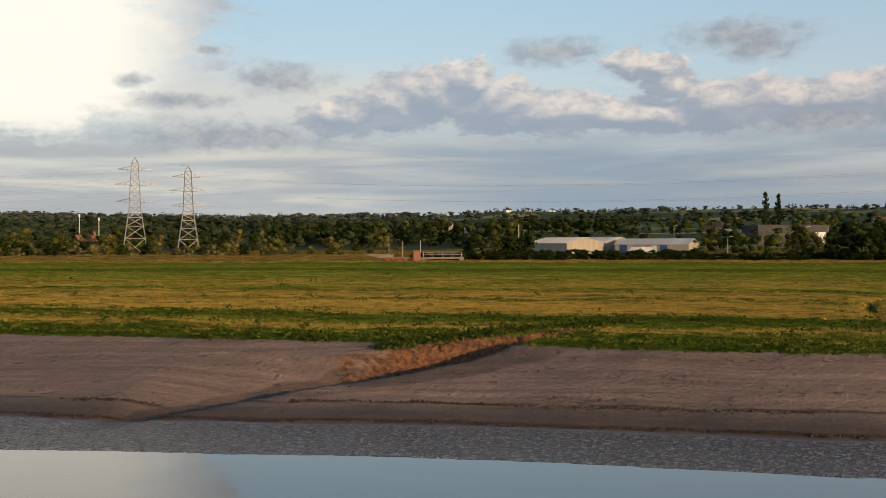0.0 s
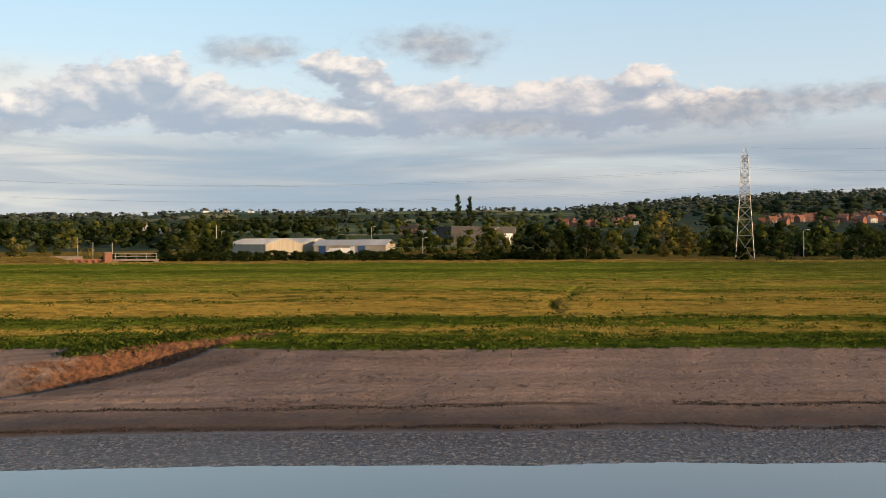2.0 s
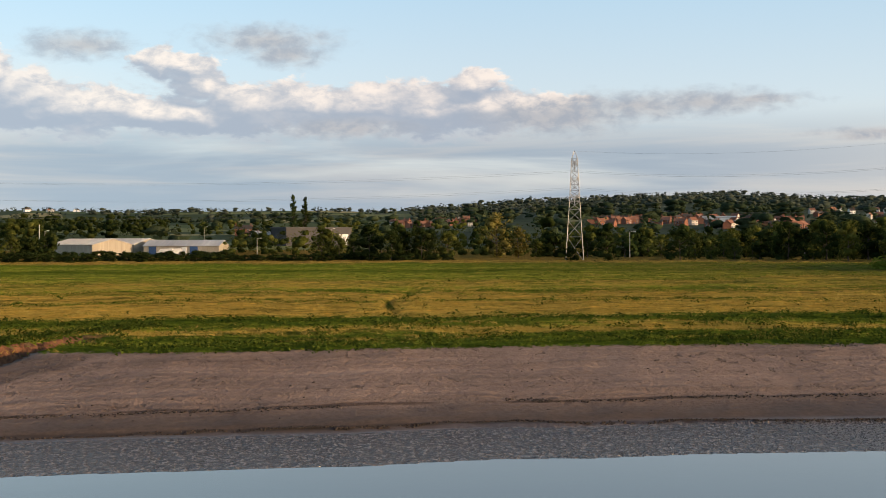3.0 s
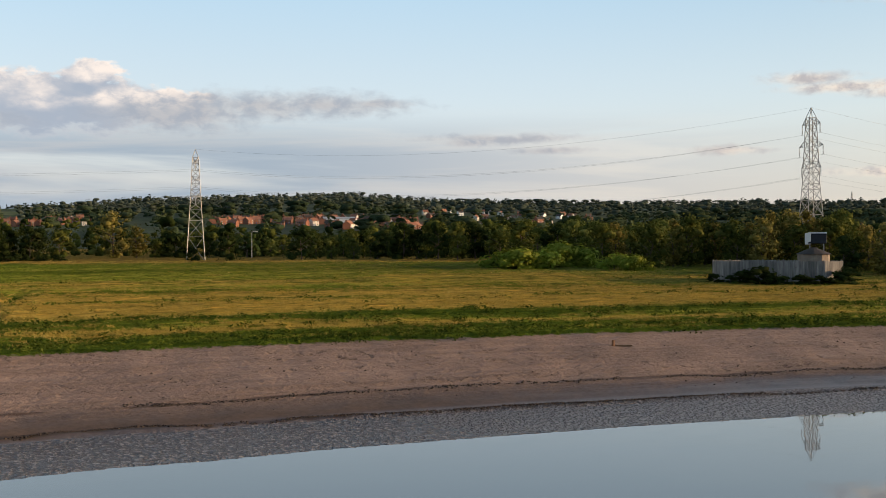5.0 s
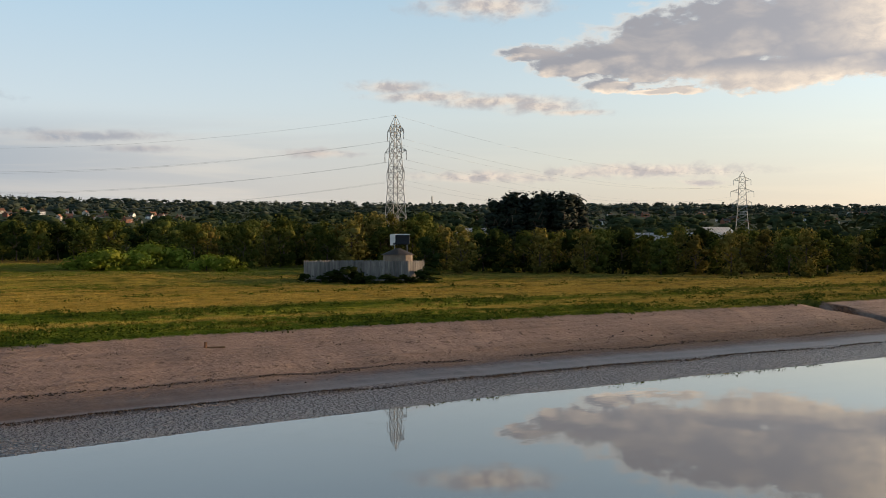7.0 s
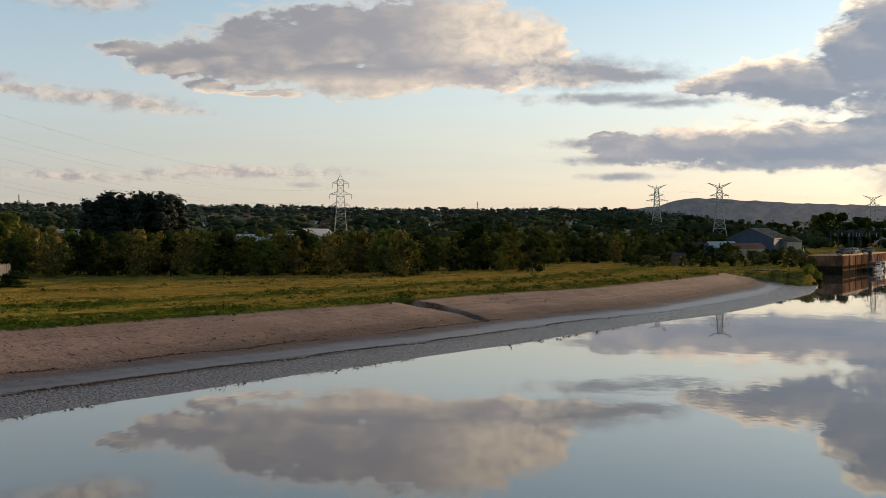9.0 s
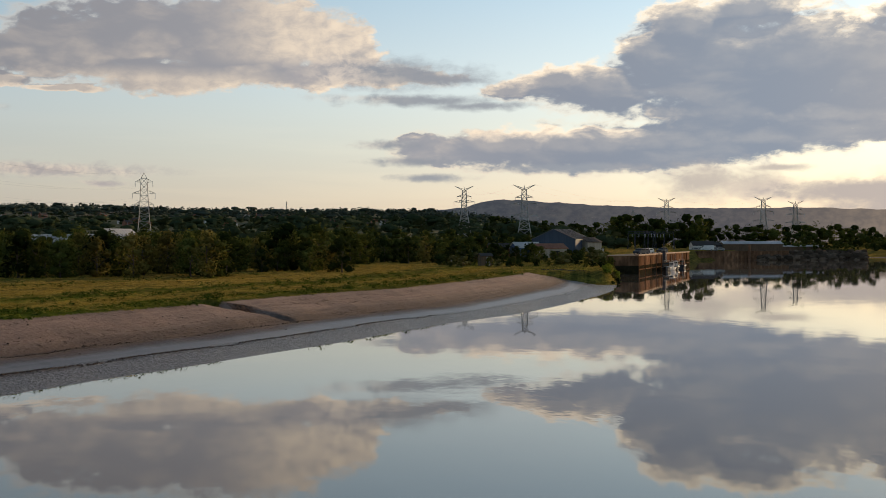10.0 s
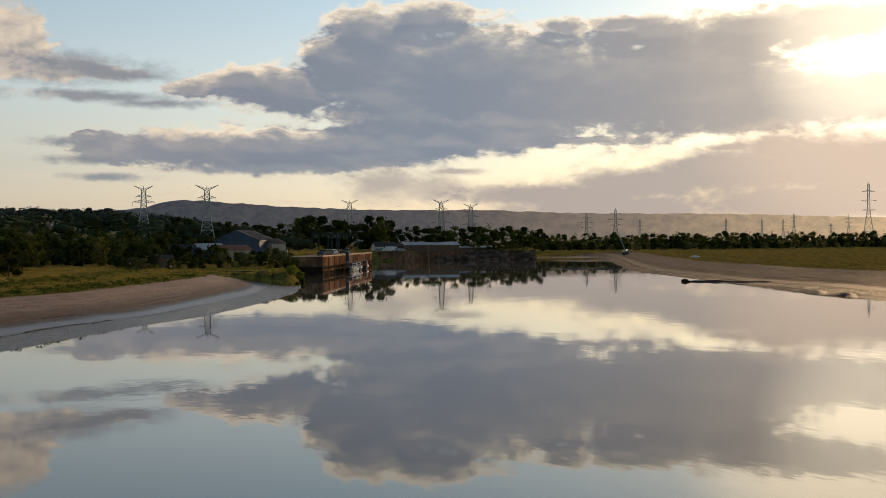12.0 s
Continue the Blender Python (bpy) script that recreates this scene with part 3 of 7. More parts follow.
def mud_material():
    m = bpy.data.materials.new("bank_and_field")
    m.use_nodes = True
    m.node_tree.nodes.clear()
    n = Net(m.node_tree)
    co = n.node("ShaderNodeTexCoord").outputs["Object"]
    shore = n.node("ShaderNodeAttribute", attribute_name="shore").outputs["Fac"]
    inland = n.node("ShaderNodeAttribute", attribute_name="inland").outputs["Fac"]
    drained = n.node("ShaderNodeAttribute", attribute_name="drained").outputs["Fac"]
    xy = n.node("ShaderNodeSeparateXYZ", {0: co}).outputs
    along = n.math("ADD", n.math("MULTIPLY", xy[0], 0.9), n.math("MULTIPLY", xy[1], -0.42))
    band = n.node("ShaderNodeCombineXYZ", {0: n.math("MULTIPLY", along, 0.12), 1: shore, 2: 0.0}).outputs[0]
    wave = n.noise(band, 0.9, 5.0, 0.6).outputs["Fac"]
    fine = n.noise(co, 4.0, 6.0, 0.65).outputs["Fac"]
    broad = n.noise(co, 0.35, 3.0, 0.5).outputs["Fac"]
    s2 = n.math("ADD", shore, n.math("MULTIPLY_ADD", wave, 1.6, -0.8))
    # dry and damp mud
    lines = n.noise(n.node("ShaderNodeCombineXYZ", {0: n.math("MULTIPLY", along, 0.06), 1: n.math("MULTIPLY", shore, 1.3), 2: 0.0}).outputs[0], 1.0, 5.0, 0.6).outputs["Fac"]
    dry = n.ramp(n.math("MULTIPLY_ADD", fine, 0.45, n.math("MULTIPLY", lines, 0.55)), [(0.32, (0.168, 0.112, 0.086)), (0.48, (0.25, 0.175, 0.136)), (0.68, (0.33, 0.238, 0.19))])
    damp = n.ramp(fine, [(0.3, (0.080, 0.054, 0.040)), (0.7, (0.14, 0.098, 0.074))])
    wet = n.range(n.math("MULTIPLY_ADD", n.range(xy[0], 40.0, 80.0), -2.4, s2), 9.6, 6.4)
    mud = n.mix(wet, dry, damp)
    mud = n.mix(1.0, mud, n.ramp(broad, [(0.3, (0.85, 0.85, 0.86)), (0.7, (1.12, 1.1, 1.08))]), "MULTIPLY")
    sheen = n.math("MAXIMUM", n.range(shore, 6.5, 5.8), n.math("MULTIPLY", n.range(s2, 7.6, 6.8), n.range(xy[0], 22.0, 50.0)))
    silt = n.ramp(fine, [(0.3, (0.095, 0.082, 0.076)), (0.7, (0.165, 0.145, 0.135))])
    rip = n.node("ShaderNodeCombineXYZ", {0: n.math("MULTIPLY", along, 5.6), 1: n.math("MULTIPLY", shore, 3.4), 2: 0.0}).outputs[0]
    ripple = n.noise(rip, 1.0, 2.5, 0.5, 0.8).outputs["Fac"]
    # drier crests pale, wet troughs dark; the colour also stands in for sky glints
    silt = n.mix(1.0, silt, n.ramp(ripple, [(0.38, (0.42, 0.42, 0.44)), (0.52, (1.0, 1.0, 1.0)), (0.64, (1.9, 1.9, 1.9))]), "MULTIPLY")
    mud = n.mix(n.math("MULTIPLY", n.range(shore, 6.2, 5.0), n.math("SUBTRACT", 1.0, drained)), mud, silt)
    mud = n.mix(n.math("MULTIPLY", drained, 0.85), mud, n.ramp(wave, [(0.35, (0.035, 0.026, 0.022)), (0.65, (0.072, 0.053, 0.044))]))
    channel = n.node("ShaderNodeAttribute", attribute_name="channel").outputs["Fac"]
    # darker colour along the floor of the creek
    mud = n.mix(n.math("MULTIPLY", n.range(n.math("MULTIPLY_ADD", fine, 0.3, channel), 0.4, 0.75), 0.5), mud, (0.045, 0.033, 0.027))
    open_shore = n.range(xy[0], 22.0, 50.0)
    rough = n.math("MULTIPLY_ADD", n.math("SUBTRACT", n.range(s2, 9.2, 6.6, 0.85, 0.36), n.range(shore, 6.4, 5.4, 0.85, 0.26)), open_shore, n.range(shore, 6.4, 5.4, 0.85, 0.26))
    rough = n.math("MAXIMUM", rough, n.math("MULTIPLY", drained, 0.78))
    # ripples near the water, cracks and footmarks higher up
    ripple = n.math("MULTIPLY", ripple, n.range(shore, 6.0, 4.6))
    crack = n.node("ShaderNodeTexVoronoi", {"Vector": n.node("ShaderNodeCombineXYZ", {0: along, 1: n.math("MULTIPLY", shore, 2.2), 2: 0.0}).outputs[0], "Scale": 1.4},
                   feature="F1").outputs["Distance"]
    pits = n.math("MULTIPLY", n.range(crack, 0.05, 0.22), n.range(broad, 0.62, 0.45))
    spots = n.math("MULTIPLY", n.range(crack, 0.16, 0.06), n.range(n.noise(band, 0.8, 3.0, 0.6).outputs["Fac"], 0.5, 0.62))
    mud = n.mix(n.math("MULTIPLY", spots, n.range(shore, 7.0, 8.5, 0.0, 0.75)), mud, (0.07, 0.045, 0.033))
    fleck = n.noise(n.node("ShaderNodeCombineXYZ", {0: n.math("MULTIPLY", along, 1.5), 1: n.math("MULTIPLY", shore, 1.7), 2: 0.0}).outputs[0], 1.0, 4.0, 0.65, 0.4).outputs["Fac"]
    fleck = n.math("MULTIPLY", n.range(fleck, 0.57, 0.66), n.range(n.noise(band, 0.45, 4.0, 0.6).outputs["Fac"], 0.42, 0.56))
    fleck = n.math("MULTIPLY", fleck, n.range(shore, 7.6, 9.0))
    mud = n.mix(n.math("MULTIPLY", fleck, 0.6), mud, (0.085, 0.055, 0.042))
    seam = n.math("ABSOLUTE", n.math("SUBTRACT", n.math("ADD", shore, n.math("MULTIPLY_ADD", wave, 0.5, -0.25)), n.range(xy[0], 10.0, 42.0, 6.25, 5.15)))
    mud = n.mix(n.range(seam, 0.2, 0.05, 0.0, 0.88), mud, (0.05, 0.036, 0.028))
    seam2 = n.math("ABSOLUTE", n.math("SUBTRACT", n.math("ADD", shore, n.math("MULTIPLY_ADD", wave, 0.9, -0.45)), 8.5))
    mud = n.mix(n.math("MULTIPLY", n.range(seam2, 0.2, 0.05, 0.0, 0.8), n.range(broad, 0.40, 0.52)), mud, (0.07, 0.042, 0.03))
    relief = n.math("MULTIPLY", n.math("ADD", n.math("MULTIPLY_ADD", lines, 1.1, n.math("MULTIPLY", fine, 0.55)), n.math("MULTIPLY_ADD", pits, 0.2, n.math("MULTIPLY", fleck, -0.35))), n.range(shore, 6.6, 8.4, 0.06, 1.0))
    height = n.math("ADD", n.math("MULTIPLY", ripple, 2.2), relief)
    bump = n.node("ShaderNodeBump", {"Height": height, "Strength": 1.0, "Distance": 0.2}).outputs[0]
    mud_b = n.node("ShaderNodeBsdfPrincipled", {"Base Color": mud, "Roughness": rough, "Normal": bump, "Specular IOR Level": n.math("MULTIPLY", n.range(sheen, 0.0, 1.0, 0.25, 0.6), n.range(drained, 0.0, 1.0, 1.0, 0.12))}).outputs[0]
    # field
    u = n.math("ADD", inland, n.math("MULTIPLY_ADD", n.noise(band, 0.35, 5.0, 0.6).outputs["Fac"], 9.0, -4.5))
    u = n.math("DIVIDE", u, 165.0, clamp=True)
    g, o, y = (0.082, 0.118, 0.015), (0.44, 0.29, 0.06), (0.28, 0.285, 0.038)
    belt = n.ramp(u, [(0.0, g), (0.010, g), (0.018, y), (0.028, g), (0.038, g), (0.055, o), (0.072, y), (0.085, g), (0.12, g), (0.145, o), (0.225, o), (0.243, g), (0.262, o), (0.32, o), (0.345, g), (0.37, y), (0.45, o), (0.50, y), (0.6, y), (0.66, g), (0.72, y), (0.8, (0.18, 0.235, 0.026)), (0.93, (0.145, 0.185, 0.022)), (1.0, (0.27, 0.175, 0.045))])
    tone = n.noise(co, 1.2, 6.0, 0.65).outputs["Fac"]
    belt = n.mix(n.range(xy[0], 50.0, 120.0, 0.0, 0.65), belt, (0.19, 0.135, 0.04))
    belt = n.mix(n.math("MULTIPLY", drained, 0.8), belt, (0.23, 0.165, 0.045))
    belt = n.mix(1.0, belt, n.ramp(n.math("MULTIPLY_ADD", n.noise(band, 0.8, 5.0, 0.65).outputs["Fac"], 0.6, n.math("MULTIPLY", tone, 0.4)), [(0.38, (0.36, 0.46, 0.44)), (0.5, (0.95, 0.98, 0.95)), (0.62, (1.55, 1.42, 1.25))]), "MULTIPLY")
    swath = n.noise(n.node("ShaderNodeCombineXYZ", {0: n.math("MULTIPLY", along, 0.4), 1: n.math("MULTIPLY", inland, 1.6), 2: 0.0}).outputs[0], 1.0, 5.0, 0.7).outputs["Fac"]
    belt = n.mix(1.0, belt, n.ramp(swath, [(0.36, (0.52, 0.60, 0.58)), (0.5, (1.0, 1.0, 1.0)), (0.64, (1.38, 1.32, 1.2))]), "MULTIPLY")
    tuss = n.math("ADD", n.noise(co, 2.2, 5.0, 0.7).outputs["Fac"], n.math("MULTIPLY", n.noise(band, 1.1, 4.0, 0.6).outputs["Fac"], 1.2))
    gb = n.node("ShaderNodeBump", {"Height": tuss, "Strength": 1.0, "Distance": 0.45}).outputs[0]
    field = n.node("ShaderNodeBsdfPrincipled", {"Base Color": belt, "Roughness": 0.9, "Normal": gb, "Specular IOR Level": 0.0}).outputs[0]
    edge = n.range(n.math("ADD", inland, n.math("MULTIPLY_ADD", fine, 1.0, -0.5)), -0.1, 0.15)
    # red earth where the bank is cut steep
    nz = n.node("ShaderNodeSeparateXYZ", {0: n.node("ShaderNodeNewGeometry").outputs["True Normal"]}).outputs[2]
    soil = n.ramp(fine, [(0.36, (0.055, 0.024, 0.012)), (0.5, (0.14, 0.060, 0.026)), (0.64, (0.24, 0.105, 0.045))])
    earth = n.node("ShaderNodeBsdfPrincipled", {"Base Color": soil, "Roughness": 0.9, "Normal": bump}).outputs[0]
    cut = n.range(nz, 0.86, 0.7)
    low = n.node("ShaderNodeMixShader", {0: n.math("MULTIPLY", cut, n.range(shore, 10.0, 12.5)), 1: mud_b, 2: earth}).outputs[0]
    out = n.node("ShaderNodeMixShader", {0: n.math("MULTIPLY", edge, n.math("MAXIMUM", n.range(nz, 0.74, 0.86), n.math("MAXIMUM", n.range(inland, 5.0, 9.0), n.range(xy[0], 60.0, 80.0)))), 1: low, 2: field}).outputs[0]
    n.tree.links.new(out, n.node("ShaderNodeOutputMaterial").inputs[0])
    return m


def hill_material():
    m = bpy.data.materials.new("hill_fields")
    m.use_nodes = True
    m.node_tree.nodes.clear()
    n = Net(m.node_tree)
    co = n.node("ShaderNodeTexCoord").outputs["Object"]
    cell = n.node("ShaderNodeTexVoronoi", {"Vector": n.vec("MULTIPLY", co, (1, 1, 0)), "Scale": 0.0075}, feature="F1").outputs["Color"]
    pick = n.node("ShaderNodeSeparateXYZ", {0: cell}).outputs[0]
    col = n.ramp(pick, [(0.0, (0.045, 0.065, 0.022)), (0.3, (0.08, 0.105, 0.034)), (0.5, (0.06, 0.08, 0.026)), (0.72, (0.17, 0.18, 0.06)), (0.9, (0.28, 0.24, 0.10))], "CONSTANT")
    grain = n.noise(co, 0.05, 5.0, 0.6).outputs["Fac"]
    xyz = n.node("ShaderNodeSeparateXYZ", {0: co}).outputs
    bearing = n.math("ARCTAN2", xyz[0], xyz[1])
    wooded = n.math("MAXIMUM", n.range(bearing, radians(20.0), radians(24.0)), n.range(bearing, radians(1.0), radians(-2.0)))
    col = n.mix(n.math("MULTIPLY", wooded, 0.85), col, n.ramp(grain, [(0.3, (0.026, 0.042, 0.022)), (0.7, (0.055, 0.072, 0.034))]))
    col = n.mix(1.0, col, n.ramp(grain, [(0.3, (0.75, 0.75, 0.75)), (0.7, (1.2, 1.2, 1.2))]), "MULTIPLY")
    bs = n.node("ShaderNodeBsdfPrincipled", {"Base Color": col, "Roughness": 0.95, "Specular IOR Level": 0.1}).outputs[0]
    n.tree.links.new(bs, n.node("ShaderNodeOutputMaterial").inputs[0])
    return m


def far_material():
    """Distant ridges, with the shine of hazy air put in as emission."""
    m = bpy.data.materials.new("far_ridge_haze_glow")
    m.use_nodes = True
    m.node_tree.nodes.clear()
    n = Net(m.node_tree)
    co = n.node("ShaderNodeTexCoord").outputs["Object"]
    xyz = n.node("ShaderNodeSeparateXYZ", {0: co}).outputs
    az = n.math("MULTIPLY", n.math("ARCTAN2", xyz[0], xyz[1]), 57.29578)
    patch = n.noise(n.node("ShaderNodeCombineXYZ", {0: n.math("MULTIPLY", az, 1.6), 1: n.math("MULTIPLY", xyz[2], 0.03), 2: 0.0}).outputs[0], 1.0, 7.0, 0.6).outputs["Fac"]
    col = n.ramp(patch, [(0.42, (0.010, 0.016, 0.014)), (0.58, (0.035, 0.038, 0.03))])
    # haze painted as a glow, blue-grey turning gold towards the sun
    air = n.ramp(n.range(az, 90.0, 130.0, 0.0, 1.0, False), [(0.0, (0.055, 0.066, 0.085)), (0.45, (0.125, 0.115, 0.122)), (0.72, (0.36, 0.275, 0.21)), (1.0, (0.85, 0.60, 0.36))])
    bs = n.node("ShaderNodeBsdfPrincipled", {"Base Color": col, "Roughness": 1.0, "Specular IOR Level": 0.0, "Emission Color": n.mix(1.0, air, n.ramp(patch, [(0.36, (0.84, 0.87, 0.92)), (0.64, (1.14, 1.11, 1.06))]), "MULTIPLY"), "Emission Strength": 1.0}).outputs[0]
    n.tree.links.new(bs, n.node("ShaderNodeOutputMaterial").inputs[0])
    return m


M["hill"] = hill_material()
build_ground()


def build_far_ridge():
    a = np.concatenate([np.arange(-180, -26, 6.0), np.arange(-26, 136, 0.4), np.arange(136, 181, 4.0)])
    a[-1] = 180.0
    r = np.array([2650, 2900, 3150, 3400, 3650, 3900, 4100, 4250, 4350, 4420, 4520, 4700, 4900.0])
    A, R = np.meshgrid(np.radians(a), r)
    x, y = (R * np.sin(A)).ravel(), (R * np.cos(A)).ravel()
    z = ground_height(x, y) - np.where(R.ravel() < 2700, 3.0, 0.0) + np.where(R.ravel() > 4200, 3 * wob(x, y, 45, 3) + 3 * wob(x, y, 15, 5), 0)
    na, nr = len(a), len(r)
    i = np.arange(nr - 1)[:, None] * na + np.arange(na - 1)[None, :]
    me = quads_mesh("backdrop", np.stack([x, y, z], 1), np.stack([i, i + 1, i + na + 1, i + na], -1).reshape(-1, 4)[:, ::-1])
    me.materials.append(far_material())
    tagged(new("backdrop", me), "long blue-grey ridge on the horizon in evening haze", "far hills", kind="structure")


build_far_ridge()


def water_material():
    m = bpy.data.materials.new("river_water")
    m.use_nodes = True
    m.node_tree.nodes.clear()
    n = Net(m.node_tree)
    co = n.node("ShaderNodeTexCoord").outputs["Object"]
    a = n.noise(n.vec("MULTIPLY", co, (0.35, 0.7, 1)), 1.0, 3.0, 0.5).outputs["Fac"]
    b = n.noise(co, 0.06, 2.0, 0.5).outputs["Fac"]
    h = n.math("MULTIPLY", a, n.range(b, 0.4, 0.65, 0.25, 1.0))
    bump = n.node("ShaderNodeBump", {"Height": h, "Strength": 0.24, "Distance": 0.026}).outputs[0]
    bs = n.node("ShaderNodeBsdfPrincipled", {"Base Color": (0.13, 0.115, 0.095, 1), "Roughness": 0.02, "IOR": 1.48, "Normal": bump}).outputs[0]
    n.tree.links.new(bs, n.node("ShaderNodeOutputMaterial").inputs[0])
    return m


def build_water():
    bm = bm_new()
    bmesh.ops.create_circle(bm, cap_ends=True, segments=96, radius=900.0)
    me = bpy.data.meshes.new("river")
    bm.to_mesh(me)
    bm.free()
    me.materials.append(water_material())
    tagged(new("water", me), "still tidal river mirroring the evening sky", "river", kind="structure")


build_water()

# ---------------------------------------------------------------- pylons
def strut(bm, a, b, w):
    a, b = Vector(a), Vector(b)
    d = (b - a)
    q = d.to_track_quat("Z", "Y")
    xa, ya = q @ Vector((w / 2, 0, 0)), q @ Vector((0, w / 2, 0))
    lo = [bm.verts.new(a + s * xa + t * ya) for s, t in ((1, 1), (-1, 1), (-1, -1), (1, -1))]
    hi = [bm.verts.new(b + s * xa + t * ya) for s, t in ((1, 1), (-1, 1), (-1, -1), (1, -1))]
    for i in range(4):
        bm.faces.new((lo[i], lo[(i + 1) % 4], hi[(i + 1) % 4], hi[i]))


def lattice_body(prof, w):
    """prof: (height, half width) rows, from the feet up."""
    bm = bm_new()
    cs = [(1, 1), (-1, 1), (-1, -1), (1, -1)]
    for (z0, h0), (z1, h1) in zip(prof, prof[1:]):
        for i in range(4):
            a, b = cs[i], cs[(i + 1) % 4]
            strut(bm, (a[0] * h0, a[1] * h0, z0), (a[0] * h1, a[1] * h1, z1), w)
            strut(bm, (a[0] * h0, a[1] * h0, z0), (b[0] * h1, b[1] * h1, z1), w * 0.6)
            strut(bm, (b[0] * h0, b[1] * h0, z0), (a[0] * h1, a[1] * h1, z1), w * 0.6)
            strut(bm, (a[0] * h1, a[1] * h1, z1), (b[0] * h1, b[1] * h1, z1), w * 0.6)
    return bm


def arm_bm(z, h, span, rise, w, sign):
    bm = bm_new()
    tip = (sign * span, 0, z + rise)
    for y in (-h, h):
        strut(bm, (sign * h, y, z), tip, w * 0.7)
        strut(bm, (sign * h, y, z + 1.1), tip, w * 0.6)
        for k in (0.35, 0.68):
            lowp = Vector((sign * h, y, z)).lerp(Vector(tip), k)
            hip = Vector((sign * h, y, z + 1.1)).lerp(Vector(tip), k - 0.15)
            strut(bm, lowp, hip, w * 0.45)
    return bm


def insulator_bm(x, z, length):
    bm = bm_new()
    k = max(4, int(length / 0.2))
    for i in range(k):
        zz = z - length * (i + 0.5) / k
        cyl(bm, (x, 0, zz - 0.05), (x, 0, zz + 0.05), 0.13, 0.07, 6)
    cyl(bm, (x, 0, z), (x, 0, z - length), 0.04, seg=4)
    return bm


def pylon(height, base, arms, waist=None, horns=False, w=0.2, label="", group="pylons on the marsh line", wick=0.0):
    """arms: (height, half span, insulator length)."""
    p = thing("pylon", label or "grey galvanised steel lattice pylon with three pairs of arms", "pylon", group)
    zw, hw = waist or (height * 0.55, 1.1)
    top = height - 1.7 if not horns else height - 2.0
    low = [(zw * (1 - (1 - k) ** 1.35), base / 2 + (hw - base / 2) * (1 - (1 - k) ** 1.35)) for k in (0, 0.3, 0.52, 0.7, 0.86, 1.0)]
    up = [(zw + (top - zw) * k / 6, hw + (0.6 * hw - hw) * k / 6) for k in range(1, 7)]
    part("tower_body", lattice_body(low + up, w), M["steel"], p)
    ht = up[-1][1]
    bm = bm_new()
    if horns:
        for sx in (-1, 1):
            horn = bm_new()
            for yy in (-ht, ht):
                strut(horn, (sx * ht, yy, top), (sx * 4.6, 0, height), w * 0.8)
                strut(horn, (0, yy, top + 0.4), (sx * 4.6, 0, height), w * 0.6)
            for k in (0.3, 0.6):
                strut(horn, (sx * (ht + (4.6 - ht) * k), 0, top + 2.0 * k), (sx * 4.6 * k, 0, top + 0.4 + 1.6 * k), w * 0.5)
            part("horn", horn, M["steel"], p)
        strut(bm, (0, 0, top), (0, 0, top + 1.7), w)
    else:
        for sx, sy in ((1, 1), (-1, 1), (-1, -1), (1, -1)):
            strut(bm, (sx * ht, sy * ht, top), (0, 0, height), w * 0.8)
        if wick:
            strut(bm, (-wick, 0, height), (wick, 0, height), w * 0.7)
    part("peak", bm, M["steel"], p)
    for z, span, ins in arms:
        h = np.interp(z, [a for a, _ in low + up], [b for _, b in low + up])
        for s in (-1, 1):
            part("crossarm", arm_bm(z, h, span, 0.25, w, s), M["steel"], p)
            if ins:
                part("insulator", insulator_bm(s * span, z + 0.2, ins), M["glass_disc"], p, "string of pale glazed insulator discs")
    return p


PY = {}


def stand(name, p, az, d, turn, sink=0.3):
    x, y = polar(az, d)
    p.matrix_basis = pose(x, y, gz(x, y) - sink, 0, 0, turn)
    PY[name] = p
    return p


def line_pylon(base=5.4, hw=1.5, h=26.8):
    return pylon(h, base, [(h - 3.0, 2.7, 1.6), (h - 6.7, 3.6, 1.6), (h - 10.2, 2.9, 1.6)], waist=(14.0, hw), w=0.105)


def big_pylon(h):
    return pylon(h, h * 0.25, [(h * 0.87, 4.6, 0), (h * 0.72, 5.4, 0), (h * 0.55, 5.0, 0)], waist=(h * 0.5, h * 0.055), w=0.15, wick=2.4,
                 label="tall galvanised lattice pylon with wide feet", group="pylons by the flood bank")


def horn_pylon(h):
    return pylon(h, 7.5, [(h * 0.8, 3.6, 1.2), (h * 0.7, 5.2, 1.8), (h * 0.52, 5.6, 1.8)], waist=(h * 0.5, 1.5), horns=True, w=0.26,
                 label="lattice pylon with a forked top above the quay", group="pylons by the quay")


stand("a", big_pylon(27.8), -15.3, 322, 15)
stand("b", big_pylon(27.3), -12.75, 345, 15)
stand("c", line_pylon(3.9, 1.05, 24.0), 30.25, 246, 59.6)
stand("d", line_pylon(3.9, 1.02), 60.75, 199, 61)
stand("e", line_pylon(), 78.05, 372, 100)
stand("f", horn_pylon(27.0), 97.05, 466, 83)
stand("g", horn_pylon(27.0), 94.0, 565, 83)
stand("h", horn_pylon(27.0), 104.15, 623, 75)
stand("i", horn_pylon(27.0), 108.8, 625, 75)
stand("j", horn_pylon(27.0), 110.3, 695, 75)


def far_pylon(az, d, h, turn):
    p = pylon(h, h * 0.2, [(h * 0.85, 5.0, 0), (h * 0.7, 6.0, 0), (h * 0.55, 5.2, 0)], w=0.32, label="distant lattice pylon beyond the river", group="distant pylons")
    return stand("far%g" % az, p, az, d, turn)


